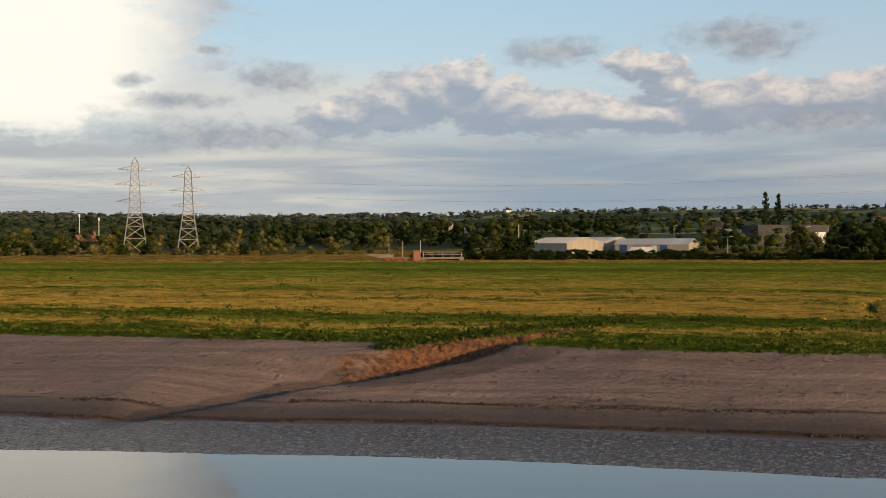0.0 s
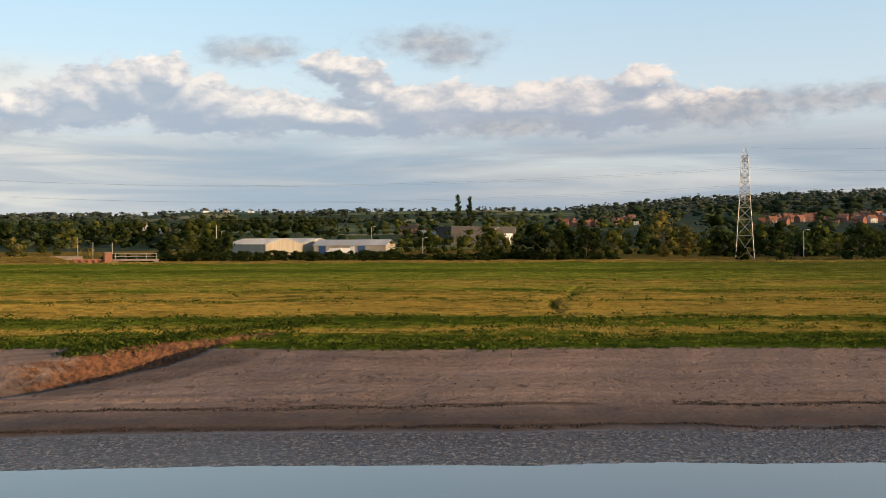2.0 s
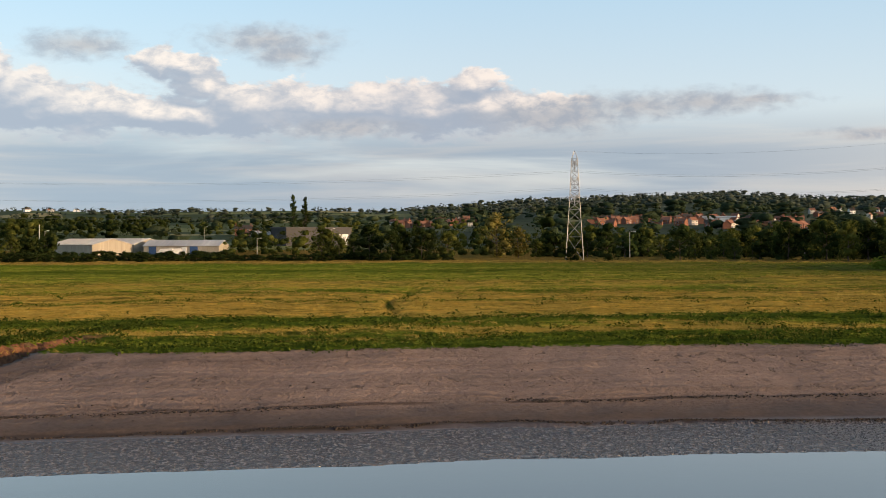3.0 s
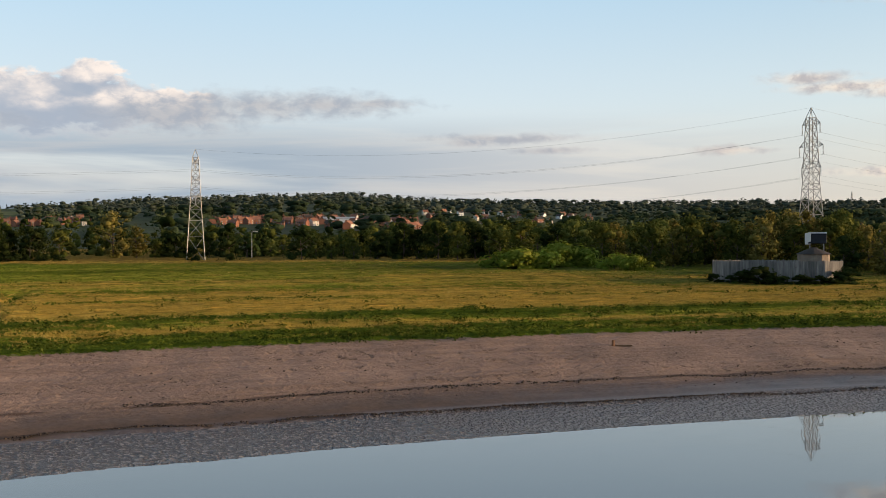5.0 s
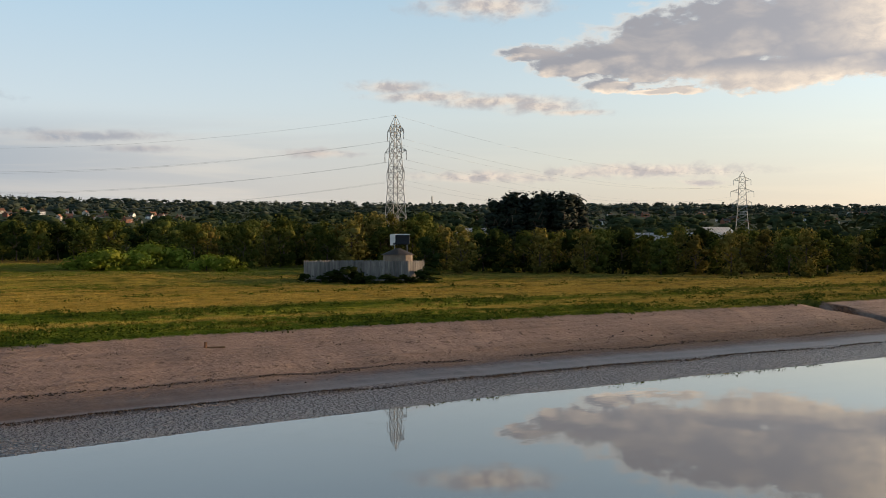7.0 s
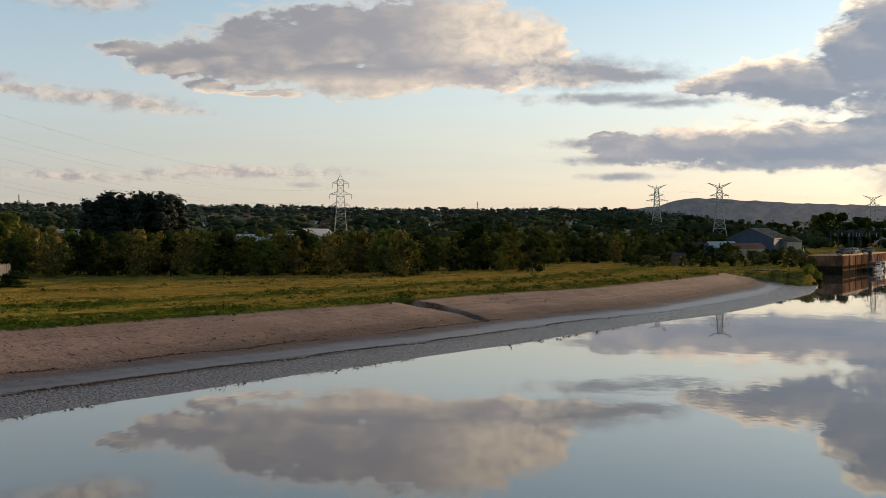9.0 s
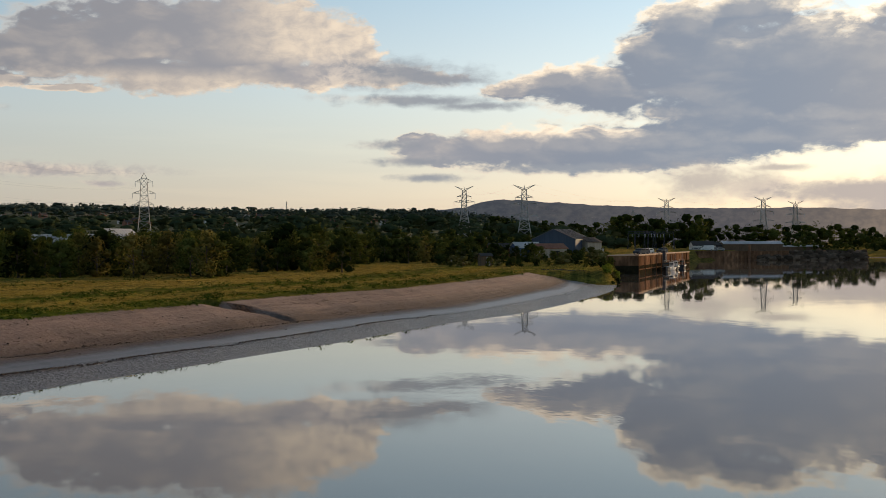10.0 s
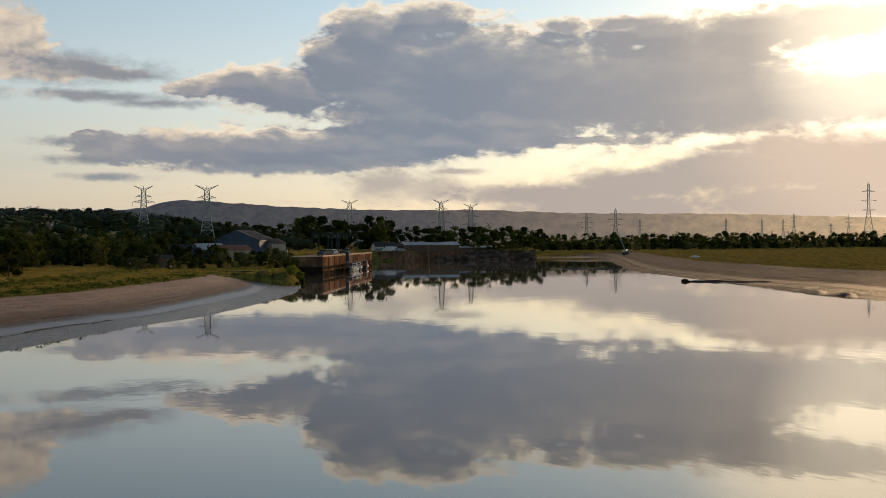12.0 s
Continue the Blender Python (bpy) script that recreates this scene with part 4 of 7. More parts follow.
for row in ((102.5, 900, 27, 80), (116.15, 1100, 31, 60), (117.6, 940, 31, 60), (129.6, 970, 50, 50), (118.8, 1500, 33, 60), (123.0, 2000, 42, 60), (124.7, 2000, 40, 50),
            (125.7, 2000, 40, 50), (126.2, 1800, 44, 50), (128.7, 1900, 44, 50), (127.9, 2100, 34, 50), (85, 2300, 45, 20), (62.6, 1900, 20, 20)):
    far_pylon(*row)


def cable(a, b, sag, r=0.010):
    cu = bpy.data.curves.new("power_cable", "CURVE")
    cu.dimensions = "3D"
    cu.bevel_depth, cu.bevel_resolution = r, 0
    sp = cu.splines.new("POLY")
    sp.points.add(16)
    for i in range(17):
        k = i / 16
        q = Vector(a).lerp(Vector(b), k)
        q.z -= sag * 4 * k * (1 - k)
        sp.points[i].co = (*q, 1)
    cu.materials.append(M["cable"])
    return tagged(new("power_cable", cu), "thin dark power cable slung between pylons", "power cable", "overhead power cables")


def hang(m0, m1, offs, sag, ends=None):
    for (ox, oz), (px, pz) in zip(offs, ends or offs):
        cable(m0 @ Vector((ox, 0, oz)), m1 @ Vector((px, 0, pz)), sag)


ARM3 = [(s * x, z) for x, z in ((2.7, 22.4), (3.6, 18.7), (2.9, 15.2)) for s in (-1, 1)] + [(0, 26.8)]
ARM_C = [(x, z - 2.8) for x, z in ARM3]
mc, md, me_ = (PY[k].matrix_basis for k in "cde")
hang(mc, md, ARM_C, 4.0, ARM3)
hang(md, me_, ARM3, 4.0)
hang(PY["b"].matrix_basis, mc, [(s * x, z) for x, z in ((4.6, 24.2), (5.4, 20.0), (5.0, 15.3)) for s in (-1, 1)], 4.0, ARM_C)
for k in "ab":
    mk = PY[k].matrix_basis
    hang(mk, Matrix.Translation((-330, -40, 0)) @ mk, [(s * x, z) for x, z in ((4.6, 24.2), (5.4, 20.0), (5.0, 15.3)) for s in (-1, 1)], 6.0)
HORN = [(s * x, z) for x, z in ((5.0, 18.0), (6.0, 12.0), (4.6, 27)) for s in (-1, 1)]
for k0, k1 in ("gf", "fh", "hi"):
    hang(PY[k0].matrix_basis, PY[k1].matrix_basis, HORN, 4.0)

# ---------------------------------------------------------------- trees
RNG = np.random.default_rng(7)


def leaf_cloud(centres, radii, n, size, rng, flat=0.75):
    """n leaf sprays as crossed quads round the cluster centres."""
    k = rng.integers(0, len(centres), n)
    d = rng.normal(size=(n, 3))
    d /= np.linalg.norm(d, axis=1)[:, None]
    c = centres[k] + d * radii[k][:, None] * (0.8 + 0.4 * rng.random((n, 1))) * np.array([1, 1, flat])
    nrm = d + 0.3 * rng.normal(size=(n, 3)) + np.array([0, 0, 0.25])
    nrm /= np.linalg.norm(nrm, axis=1)[:, None]
    t = np.cross(nrm, rng.normal(size=(n, 3)))
    t /= np.linalg.norm(t, axis=1)[:, None]
    b = np.cross(nrm, t)
    s = size * (0.6 + 0.8 * rng.random((n, 1)))
    v = np.stack([c - t * s, c - b * s * 0.55 + t * s * 0.1, c + t * s, c + b * s * 0.55 - t * s * 0.1], 1).reshape(-1, 3)
    return v, np.arange(4 * n).reshape(n, 4)


def lump_mesh():
    """A coarse ball of 24 quads."""
    vs, fs = {}, []
    for ax in range(3):
        for s in (-1, 1):
            for i in (-1, 0):
                for j in (-1, 0):
                    q = []
                    for a, b in ((i, j), (i + 1, j), (i + 1, j + 1), (i, j + 1)):
                        p = [0, 0, 0]
                        p[ax], p[(ax + 1) % 3], p[(ax + 2) % 3] = s, a, b
                        q.append(vs.setdefault(tuple(p), len(vs)))
                    fs.append(q if s > 0 else q[::-1])
    v = np.array(list(vs), float)
    return v / np.linalg.norm(v, axis=1)[:, None], np.array(fs)


LUMP_V, LUMP_F = lump_mesh()


def crown_core(centres, radii, k, grow, rng):
    """Dense inner foliage: k rough lumps in the heart of a crown."""
    pick = rng.permutation(len(centres))[:k]
    out, fs = [], []
    for j, i in enumerate(pick):
        q, _ = np.linalg.qr(rng.normal(size=(3, 3)))
        c = centres[i] * np.array([0.86, 0.86, 0.96])
        out.append((LUMP_V * (0.6 + 0.7 * rng.random((len(LUMP_V), 1)))) @ q * radii[i] * grow * np.array([1, 1, 0.85]) + c)
        fs.append(LUMP_F + j * len(LUMP_V))
    return np.concatenate(out), np.concatenate(fs)


def foliage(lumps, leaves):
    v, f = np.concatenate([lumps[0], leaves[0]]), np.concatenate([lumps[1], leaves[1] + len(lumps[0])])
    return v, f


FAR_CROWNS = {}


def crown_centres(h, w, lo, n, rng, shape="round"):
    z = lo + (h - lo) * rng.random(n)
    k = (z - lo) / (h - lo)
    if shape == "round":
        env = np.sqrt(np.clip(1 - (2 * k - 0.85) ** 2 / 1.35, 0.06, 1))
    elif shape == "tall":
        env = np.clip(np.sin(np.pi * np.clip(k * 0.9 + 0.08, 0, 1)), 0.15, 1)
    elif shape == "cone":
        env = np.clip(1.05 - k, 0.06, 1)
    else:
        env = np.sqrt(np.clip(1 - k ** 2 * 0.9, 0.1, 1))
    a = rng.random(n) * 2 * np.pi
    q = np.sqrt(rng.random(n)) * 0.5 * w * env * 0.8
    return np.stack([np.cos(a) * q, np.sin(a) * q, z], 1), ((0.15 if shape in ("round", "dome") else 0.13) * w * (0.6 + 0.7 * rng.random(n)))


def trunk_bm(h, w, rng, lo):
    bm = bm_new()
    r = 0.03 * h ** 0.9
    pts = [Vector((0, 0, -0.2)), Vector((rng.normal() * 0.02 * h, rng.normal() * 0.02 * h, lo + 0.15 * h)), Vector((rng.normal() * 0.04 * h, rng.normal() * 0.04 * h, h * 0.72))]
    cyl(bm, pts[0], pts[1], r, r * 0.7, 7)
    cyl(bm, pts[1], pts[2], r * 0.7, r * 0.25, 6)
    for i in range(6):
        a = rng.random() * 6.28
        s = pts[1].lerp(pts[2], 0.08 + 0.13 * i)
        cyl(bm, s, s + Vector((math.cos(a) * w * 0.32, math.sin(a) * w * 0.32, h * (0.14 + 0.1 * rng.random()))), r * 0.4, r * 0.1, 5)
    return bm


def tree(kind, h, w, material, n, size, seed, shape="round", lo=0.04, clusters=80, label="", name="tree", group="trees behind the field"):
    rng = np.random.default_rng(seed)
    t = thing(name, label or "broad leafy green tree in evening light", "bush" if name == "bush" else "tree", group)
    c, r = crown_centres(h, w, h * lo, clusters, rng, shape)
    k = 64 if shape == "cone" else min(clusters, 16)
    v, f = foliage(crown_core(c, r, k, 0.85, rng), leaf_cloud(c, r * 1.12, int(n * 0.64), size * 1.15, rng))
    far = foliage(crown_core(c, r, 7, 1.15, rng), leaf_cloud(c, r * 1.12, 150, size * 1.5, rng))
    part("trunk", trunk_bm(h, w, rng, h * lo), M["bark"], t)
    me = quads_mesh("crown", v, f)
    me.polygons.foreach_set("use_smooth", np.ones(len(f), bool))
    FAR_CROWNS[part("crown", me, M[material], t).data.name] = far
    return t


KINDS = {}


def kinds():
    K = KINDS
    K["dark"] = [tree("d", 10, 8.5, "leaf_dark", 1300, 0.26, s, label="dark green broadleaf tree in the belt behind the field") for s in (1, 2, 3)]
    K["mid"] = [tree("m", 9, 7.5, "leaf_mid", 1300, 0.25, s, label="mid-green scrub tree with sunlit leaves") for s in (4, 5, 6)]
    K["olive"] = [tree("o", 9, 6.5, "leaf_olive", 1300, 0.22, s, shape="tall", lo=0.05, label="yellow-green willow catching the low sun") for s in (7, 8)]
    K["bush"] = [tree("b", 3, 4.2, "leaf_dark", 330, 0.27, s, shape="dome", lo=0.02, clusters=26, name="bush", label="low dark green bush at the field edge", group="bushes at the field edge") for s in (9, 10, 11)]
    K["elder"] = [tree("e", 3, 4.6, "leaf_elder", 420, 0.24, s, shape="dome", lo=0.02, clusters=26, name="bush", label="pale flowering elder bush on the flood bank", group="elder bushes") for s in (12, 13)]
    K["lime"] = [tree("l", 1.8, 4.5, "leaf_lime", 1500, 0.15, s, shape="dome", lo=0.02, clusters=26, name="bush", label="bright green bramble mound in the rough grass", group="bramble mounds") for s in (14, 15)]
    K["poplar"] = [tree("p", 16, 3.6, "leaf_dark", 1300, 0.3, 16, shape="tall", lo=0.04, label="tall narrow dark poplar", group="poplars")]
    K["conifer"] = [tree("c", 13, 4.6, "needle", 1300, 0.24, s, shape="cone", lo=0.02, clusters=110, label="dark dense conifer in a tight row", group="conifer row") for s in (17, 18)]


kinds()
USED = set()
JOINED = []


def put(kind, az, d, h, seed=0, wide=1.0):
    src = KINDS[kind][seed % len(KINDS[kind])]
    base = {"dark": 10, "mid": 9, "olive": 9, "bush": 3, "elder": 3, "lime": 1.8, "poplar": 16, "conifer": 13}[kind]
    x, y = polar(az, d)
    k = h / base
    m = pose(x, y, gz(x, y) - 0.05, 0, 0, (seed * 77) % 360)
    if d > 315 and kind not in ("poplar",):
        JOINED.append((src, m @ Matrix.Diagonal((k * wide, k * wide, k, 1))))
        return None
    ob = src
    if src.name in USED:
        ob = copy_thing(src, m)
    USED.add(src.name)
    ob.matrix_basis = m @ Matrix.Diagonal((k * wide, k * wide, k, 1))
    return ob


# stretches of wood: bearings, distances, heights, how many, which kinds
BELTS = [(101.0, 101.75, 180, 244, 0.4, 0.9, 22, ("elder", "lime", "bush")), (-24, -8, 356, 430, 5.2, 8.4, 52, ("mid", "dark", "olive")), (-24, -5, 303, 317, 2.2, 3.6, 28, ("elder", "elder", "bush")), (-24, -16.5, 322, 350, 4.0, 6.0, 14, ("mid", "dark")),
         (-9, 4, 430, 540, 8, 10.5, 44, ("dark", "dark", "mid")), (-6, -2, 330, 380, 4, 6, 6, ("mid", "olive")),
         (2.5, 10, 560, 640, 9, 11.5, 26, ("dark",)), (10, 26, 540, 640, 6, 9, 30, ("dark", "mid")),
         (1.5, 4.6, 310, 360, 4, 6.5, 8, ("bush", "mid")), (-1.5, 24, 232, 250, 1.0, 1.6, 95, ("bush",)), (2.5, 13, 298, 314, 1.2, 1.9, 40, ("bush",)),
         (99.5, 101.6, 208, 246, 0.9, 1.7, 14, ("bush", "mid")), (92.5, 101.4, 215, 300, 0.9, 2.2, 70, ("elder", "bush", "mid")), (109.8, 113.3, 474, 486, 2.0, 4, 26, ("mid", "dark")),
         (12.8, 18, 330, 420, 5, 8, 16, ("dark", "mid")), (17, 24, 236, 262, 5.5, 7.6, 14, ("dark", "mid")),
         (24, 41, 330, 400, 5.5, 8.8, 46, ("dark", "dark", "mid")), (28, 42, 296, 326, 4.5, 7, 26, ("dark", "bush", "mid")), (36, 44, 250, 300, 4.5, 7, 16, ("mid", "dark")),
         (40, 56, 232, 262, 5.5, 8.5, 34, ("mid", "dark", "mid")), (40, 60, 290, 380, 8, 10.5, 34, ("dark", "mid")),
         (58.8, 62.6, 180, 191, 7.4, 8.8, 10, ("mid", "mid", "olive")), (50, 63, 176, 200, 5.0, 8.0, 26, ("mid", "mid", "olive", "mid")), (56, 66, 210, 290, 5.5, 7.5, 20, ("mid", "dark")),
         (62, 82, 158, 180, 4.6, 6.6, 46, ("mid", "dark", "mid", "olive", "olive")), (68, 84, 190, 260, 5.0, 7.0, 30, ("dark", "mid")),
         (82, 88, 180, 215, 3.8, 5.6, 20, ("dark", "mid", "olive")), (88, 93, 252, 300, 4.2, 6.2, 16, ("dark", "mid", "olive")), (84, 90, 240, 310, 6, 8.5, 14, ("dark", "mid")), (90, 97.6, 330, 410, 5, 8.5, 26, ("dark", "mid")),
         (90, 98, 255, 310, 2.6, 4.6, 26, ("bush", "mid", "dark")), (95, 101.5, 560, 640, 9, 12.5, 22, ("dark",)),
         (101.5, 106.2, 520, 560, 10, 16, 24, ("dark", "dark", "mid")), (105, 114, 560, 620, 9, 12, 34, ("dark", "mid")),
         (113.5, 134, 640, 760, 4.5, 9.0, 240, ("mid", "mid", "olive", "dark")), (112.5, 133, 610, 650, 1.8, 4.2, 110, ("bush", "elder", "bush"))]


def plant_belts():
    rng = np.random.default_rng(21)
    k = 0
    for a0, a1, d0, d1, h0, h1, n, ks in BELTS:
        for i in range(n):
            az = a0 + (a1 - a0) * (i + rng.random()) / n
            put(ks[int(rng.integers(len(ks)))], az, d0 + (d1 - d0) * rng.random(), h0 + (h1 - h0) * rng.random(), k, (0.9 + 0.4 * rng.random()) * (1.6 if ks == ("bush",) else 1.0))
            k += 1
    for i in range(26):
        put("conifer", 65.7 + 0.175 * i, 224 + 9 * rng.random(), (12.6 + 1.6 * rng.random()) * (1 - 0.12 * (i < 4)), k + i, 1.75)
    for row in (("poplar", 16.0, 520, 21, 1, 1.0), ("poplar", 16.6, 520, 20, 2, 1.0), ("olive", 26.3, 290, 11.2, 0, 1.25), ("olive", 27.4, 285, 7.5, 1, 1.2),
                ("dark", 28.7, 330, 12, 1, 1.1), ("dark", 31.9, 236, 7.6, 1, 1.15), ("dark", 35.5, 238, 7.2, 2, 1.25), ("bush", 30.1, 236, 2.6, 1, 1.0),
                ("mid", 34.0, 320, 9.5, 1, 1.0), ("lime", 45.6, 172, 2.3, 0, 1.5), ("lime", 46.7, 170, 2.5, 1, 1.5), ("lime", 47.7, 172, 2.3, 0, 1.4), ("lime", 48.7, 176, 3.0, 1, 1.3), ("lime", 49.5, 178, 2.8, 0, 1.3), ("lime", 51.3, 168, 2.1, 0, 1.2), ("lime", 52.4, 166, 1.8, 1, 1.2),
                ("dark", 84.9, 192, 7.9, 1, 1.2), ("mid", 86.3, 190, 7.6, 2, 1.2)):
        put(*row)


plant_belts()


def join_far_trees():
    """The trees too far off to count, one mesh for each sort of leaf."""
    sets = {}
    for src, m in JOINED:
        for ch in src.children:
            me = ch.data
            if ch.name.startswith("crown"):
                v, f = FAR_CROWNS[me.name]
                mm = np.array(m)
                vs, fs = sets.setdefault(me.materials[0].name, ([], []))
                fs.append(f + sum(len(q) for q in vs))
                vs.append(v @ mm[:3, :3].T + mm[:3, 3])
    for name, (vs, fs) in sets.items():
        f = np.concatenate(fs)
        me = quads_mesh("tree_belt", np.concatenate(vs), f)
        me.polygons.foreach_set("use_smooth", np.ones(len(f), bool))
        me.materials.append(bpy.data.materials[name])
        tagged(new("tree_belt", me), "belt of distant green trees beyond the marsh", "trees", kind="stuff")


join_far_trees()
for ks in KINDS.values():
    for t in ks:
        if t.name not in USED:
            for c in list(t.children):
                bpy.data.objects.remove(c)
            bpy.data.objects.remove(t)


# ---------------------------------------------------------------- distant woods on the hills
def far_woods():
    rng = np.random.default_rng(5)
    protos = []
    for s in range(6):
        c, r = crown_centres(1.0, 1.05, 0.02, 16, np.random.default_rng(100 + s), "dome")
        protos.append(foliage(crown_core(c, r, 2, 1.9, np.random.default_rng(300 + s)), leaf_cloud(c, r * 1.2, 15, 0.17, np.random.default_rng(200 + s))))
    n = 5600
    az = -26 + 128 * rng.random(n)
    d = 430 + 1500 * rng.random(n) ** 0.8
    crest = 520
    az[:crest] = -26 + 124 * np.arange(crest) / crest + 0.15 * rng.normal(size=crest)
    d[:crest] = 1880 + 60 * rng.random(crest)
    x, y = d * np.sin(np.radians(az)), d * np.cos(np.radians(az))
    keep = (wob(x, y, 90, 3) > np.where(az < 22, np.where((az > 0) & (d > 950), 0.4, np.where(az < 0, -0.6, 0.0)), -1.0)) | (np.arange(n) < crest)
    for a0, a1, d0, d1, bare in ((31, 41.8, 400, 780, 0.8), (21, 25.4, 400, 910, 0.75), (41.5, 50.3, 690, 1060, 0.7), (-0.8, 2.1, 560, 770, 0.75), (13, 15.4, 540, 690, 0.75), (70, 92, 700, 1000, 0.3), (57, 64, 400, 640, 0.6)):
        keep &= ~((az > a0) & (az < a1) & (d > d0) & (d < d1) & (rng.random(n) < bare))
    x, y, d = x[keep], y[keep], d[keep]
    z = ground_height(x, y)
    h = (4.5 + 4 * rng.random(len(x)) + 2.0 * wob(x, y, 120, 1)) * np.where(d > 1850, 0.75, 1.0)
    sets = []
    for i in range(len(x)):
        p = protos[i % 6][0]
        a = rng.random() * 6.28
        ca, sa = math.cos(a), math.sin(a)
        k = 1.35 + 0.9 * rng.random()
        sets.append(np.stack([x[i] + (p[:, 0] * ca - p[:, 1] * sa) * h[i] * k, y[i] + (p[:, 0] * sa + p[:, 1] * ca) * h[i] * k, z[i] + p[:, 2] * h[i]], 1))
    # the farther set takes the leaf colour with haze mixed in
    for far, key, label in ((False, "wood_far", "green woods and hedges on the near hillside"), (True, "wood_hazed", "woods along the hill crest, leaf colour paled for haze")):
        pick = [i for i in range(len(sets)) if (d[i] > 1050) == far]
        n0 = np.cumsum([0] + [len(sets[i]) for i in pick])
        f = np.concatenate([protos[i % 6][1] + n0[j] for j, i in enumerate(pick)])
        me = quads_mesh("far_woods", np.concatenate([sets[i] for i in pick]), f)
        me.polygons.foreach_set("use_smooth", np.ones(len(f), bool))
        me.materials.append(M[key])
        tagged(new("far_woods", me), label, "woods", kind="stuff")


far_woods()


# ---------------------------------------------------------------- field grass
CREEK_F = np.concatenate([np.linspace(p, q, 8) for p, q in list(zip(CREEK[:-1], CREEK[1:]))[:-1] + list(zip(DITCH[:-1], DITCH[1:]))])


def field_tufts(n, seed, gold):
    rng = np.random.default_rng(seed)
    az = -25 + 127 * rng.random(n * 2)
    r = 45 * np.exp(rng.random(n * 2) * math.log(262 / 45))
    x, y = r * np.sin(np.radians(az)), r * np.cos(np.radians(az))
    s = shore_dist(x, y)
    u = s - bank_width(az, x, y)
    along = 0.9 * x - 0.42 * y
    uu = u + 1.6 * wob(along, u * 3, 14, 6) + 0.8 * wob(along, u * 4, 5, 2)
    chance = np.interp(uu, [0, 5, 7, 11, 13, 18, 21, 34, 36, 38.5, 44, 53, 56, 62, 76, 90, 98, 106, 145, 165, 190], [0.25, 0.35, 0.75, 0.65, 0.12, 0.2, 0.85, 0.88, 0.3, 0.85, 0.75, 0.3, 0.45, 0.7, 0.3, 0.3, 0.1, 0.1, 0.2, 0.95, 0.95])
    golden = chance + 0.2 * smooth(az, 58, 78) > 0.5 + 0.42 * wob(along * 0.35, u, 1.6, 4) + 0.12 * rng.normal(size=len(x))
    gully = np.min(np.hypot(x[:, None] - CREEK_F[:, 0], y[:, None] - CREEK_F[:, 1]), 1)
    ok = (u > 0.05) & (u < 192) & (golden == gold) & (r < 265) & (gully > np.where(x > 3.5, 0.3, 0.9))
    x, y, r, u = x[ok][:n], y[ok][:n], r[ok][:n], u[ok][:n]
    z = ground_height(x, y)
    size = np.clip((r / 50) ** 0.55, 0.9, 2.2)
    blades = 8
    m = len(x)
    a = rng.random((m, blades)) * 6.28
    rad = 0.4 * size[:, None] * rng.random((m, blades)) ** 0.5
    if gold:
        hgt = (0.07 + 0.11 * rng.random((m, blades))) * (0.9 + 0.1 * size[:, None])
        lean, wid = 1.7, 0.024
    else:
        hgt = (0.05 + 0.10 * rng.random((m, blades))) * (0.8 + 0.2 * size[:, None])
        lean, wid = 1.5, 0.022
    bx, by = x[:, None] + np.cos(a) * rad, y[:, None] + np.sin(a) * rad
    bz = np.repeat(z[:, None], blades, 1) - 0.02
    la = rng.random((m, blades)) * 6.28
    tx, ty = bx + np.cos(la) * hgt * lean, by + np.sin(la) * hgt * lean
    wx, wy = np.cos(a + 1.57) * wid * size[:, None], np.sin(a + 1.57) * wid * size[:, None]
    if gold:
        v = np.stack([np.stack([bx - wx, by - wy, bz], -1), np.stack([bx + wx, by + wy, bz], -1), np.stack([tx, ty, bz + hgt], -1)], 2).reshape(-1, 3)
        return v, np.arange(len(v)).reshape(-1, 3)
    v = np.stack([np.stack([bx, by, bz + hgt * 0.3], -1), np.stack([tx + wx, ty + wy, bz + hgt], -1), np.stack([tx - wx, ty - wy, bz + hgt * 0.8], -1)], 2).reshape(-1, 3)
    return v, np.arange(len(v)).reshape(-1, 3)


for gold, n, name, label in ((True, 46000, "seeding_grass", "tall golden seeding grass across the field"), (False, 46000, "green_weeds", "low green weeds and grass on the bank top")):
    v, f = field_tufts(n, 31 + gold, gold)
    me = quads_mesh(name, v, f)
    me.materials.append(M["grass_gold" if gold else "grass_green"])
    tagged(new(name, me), label, "grass", kind="stuff")


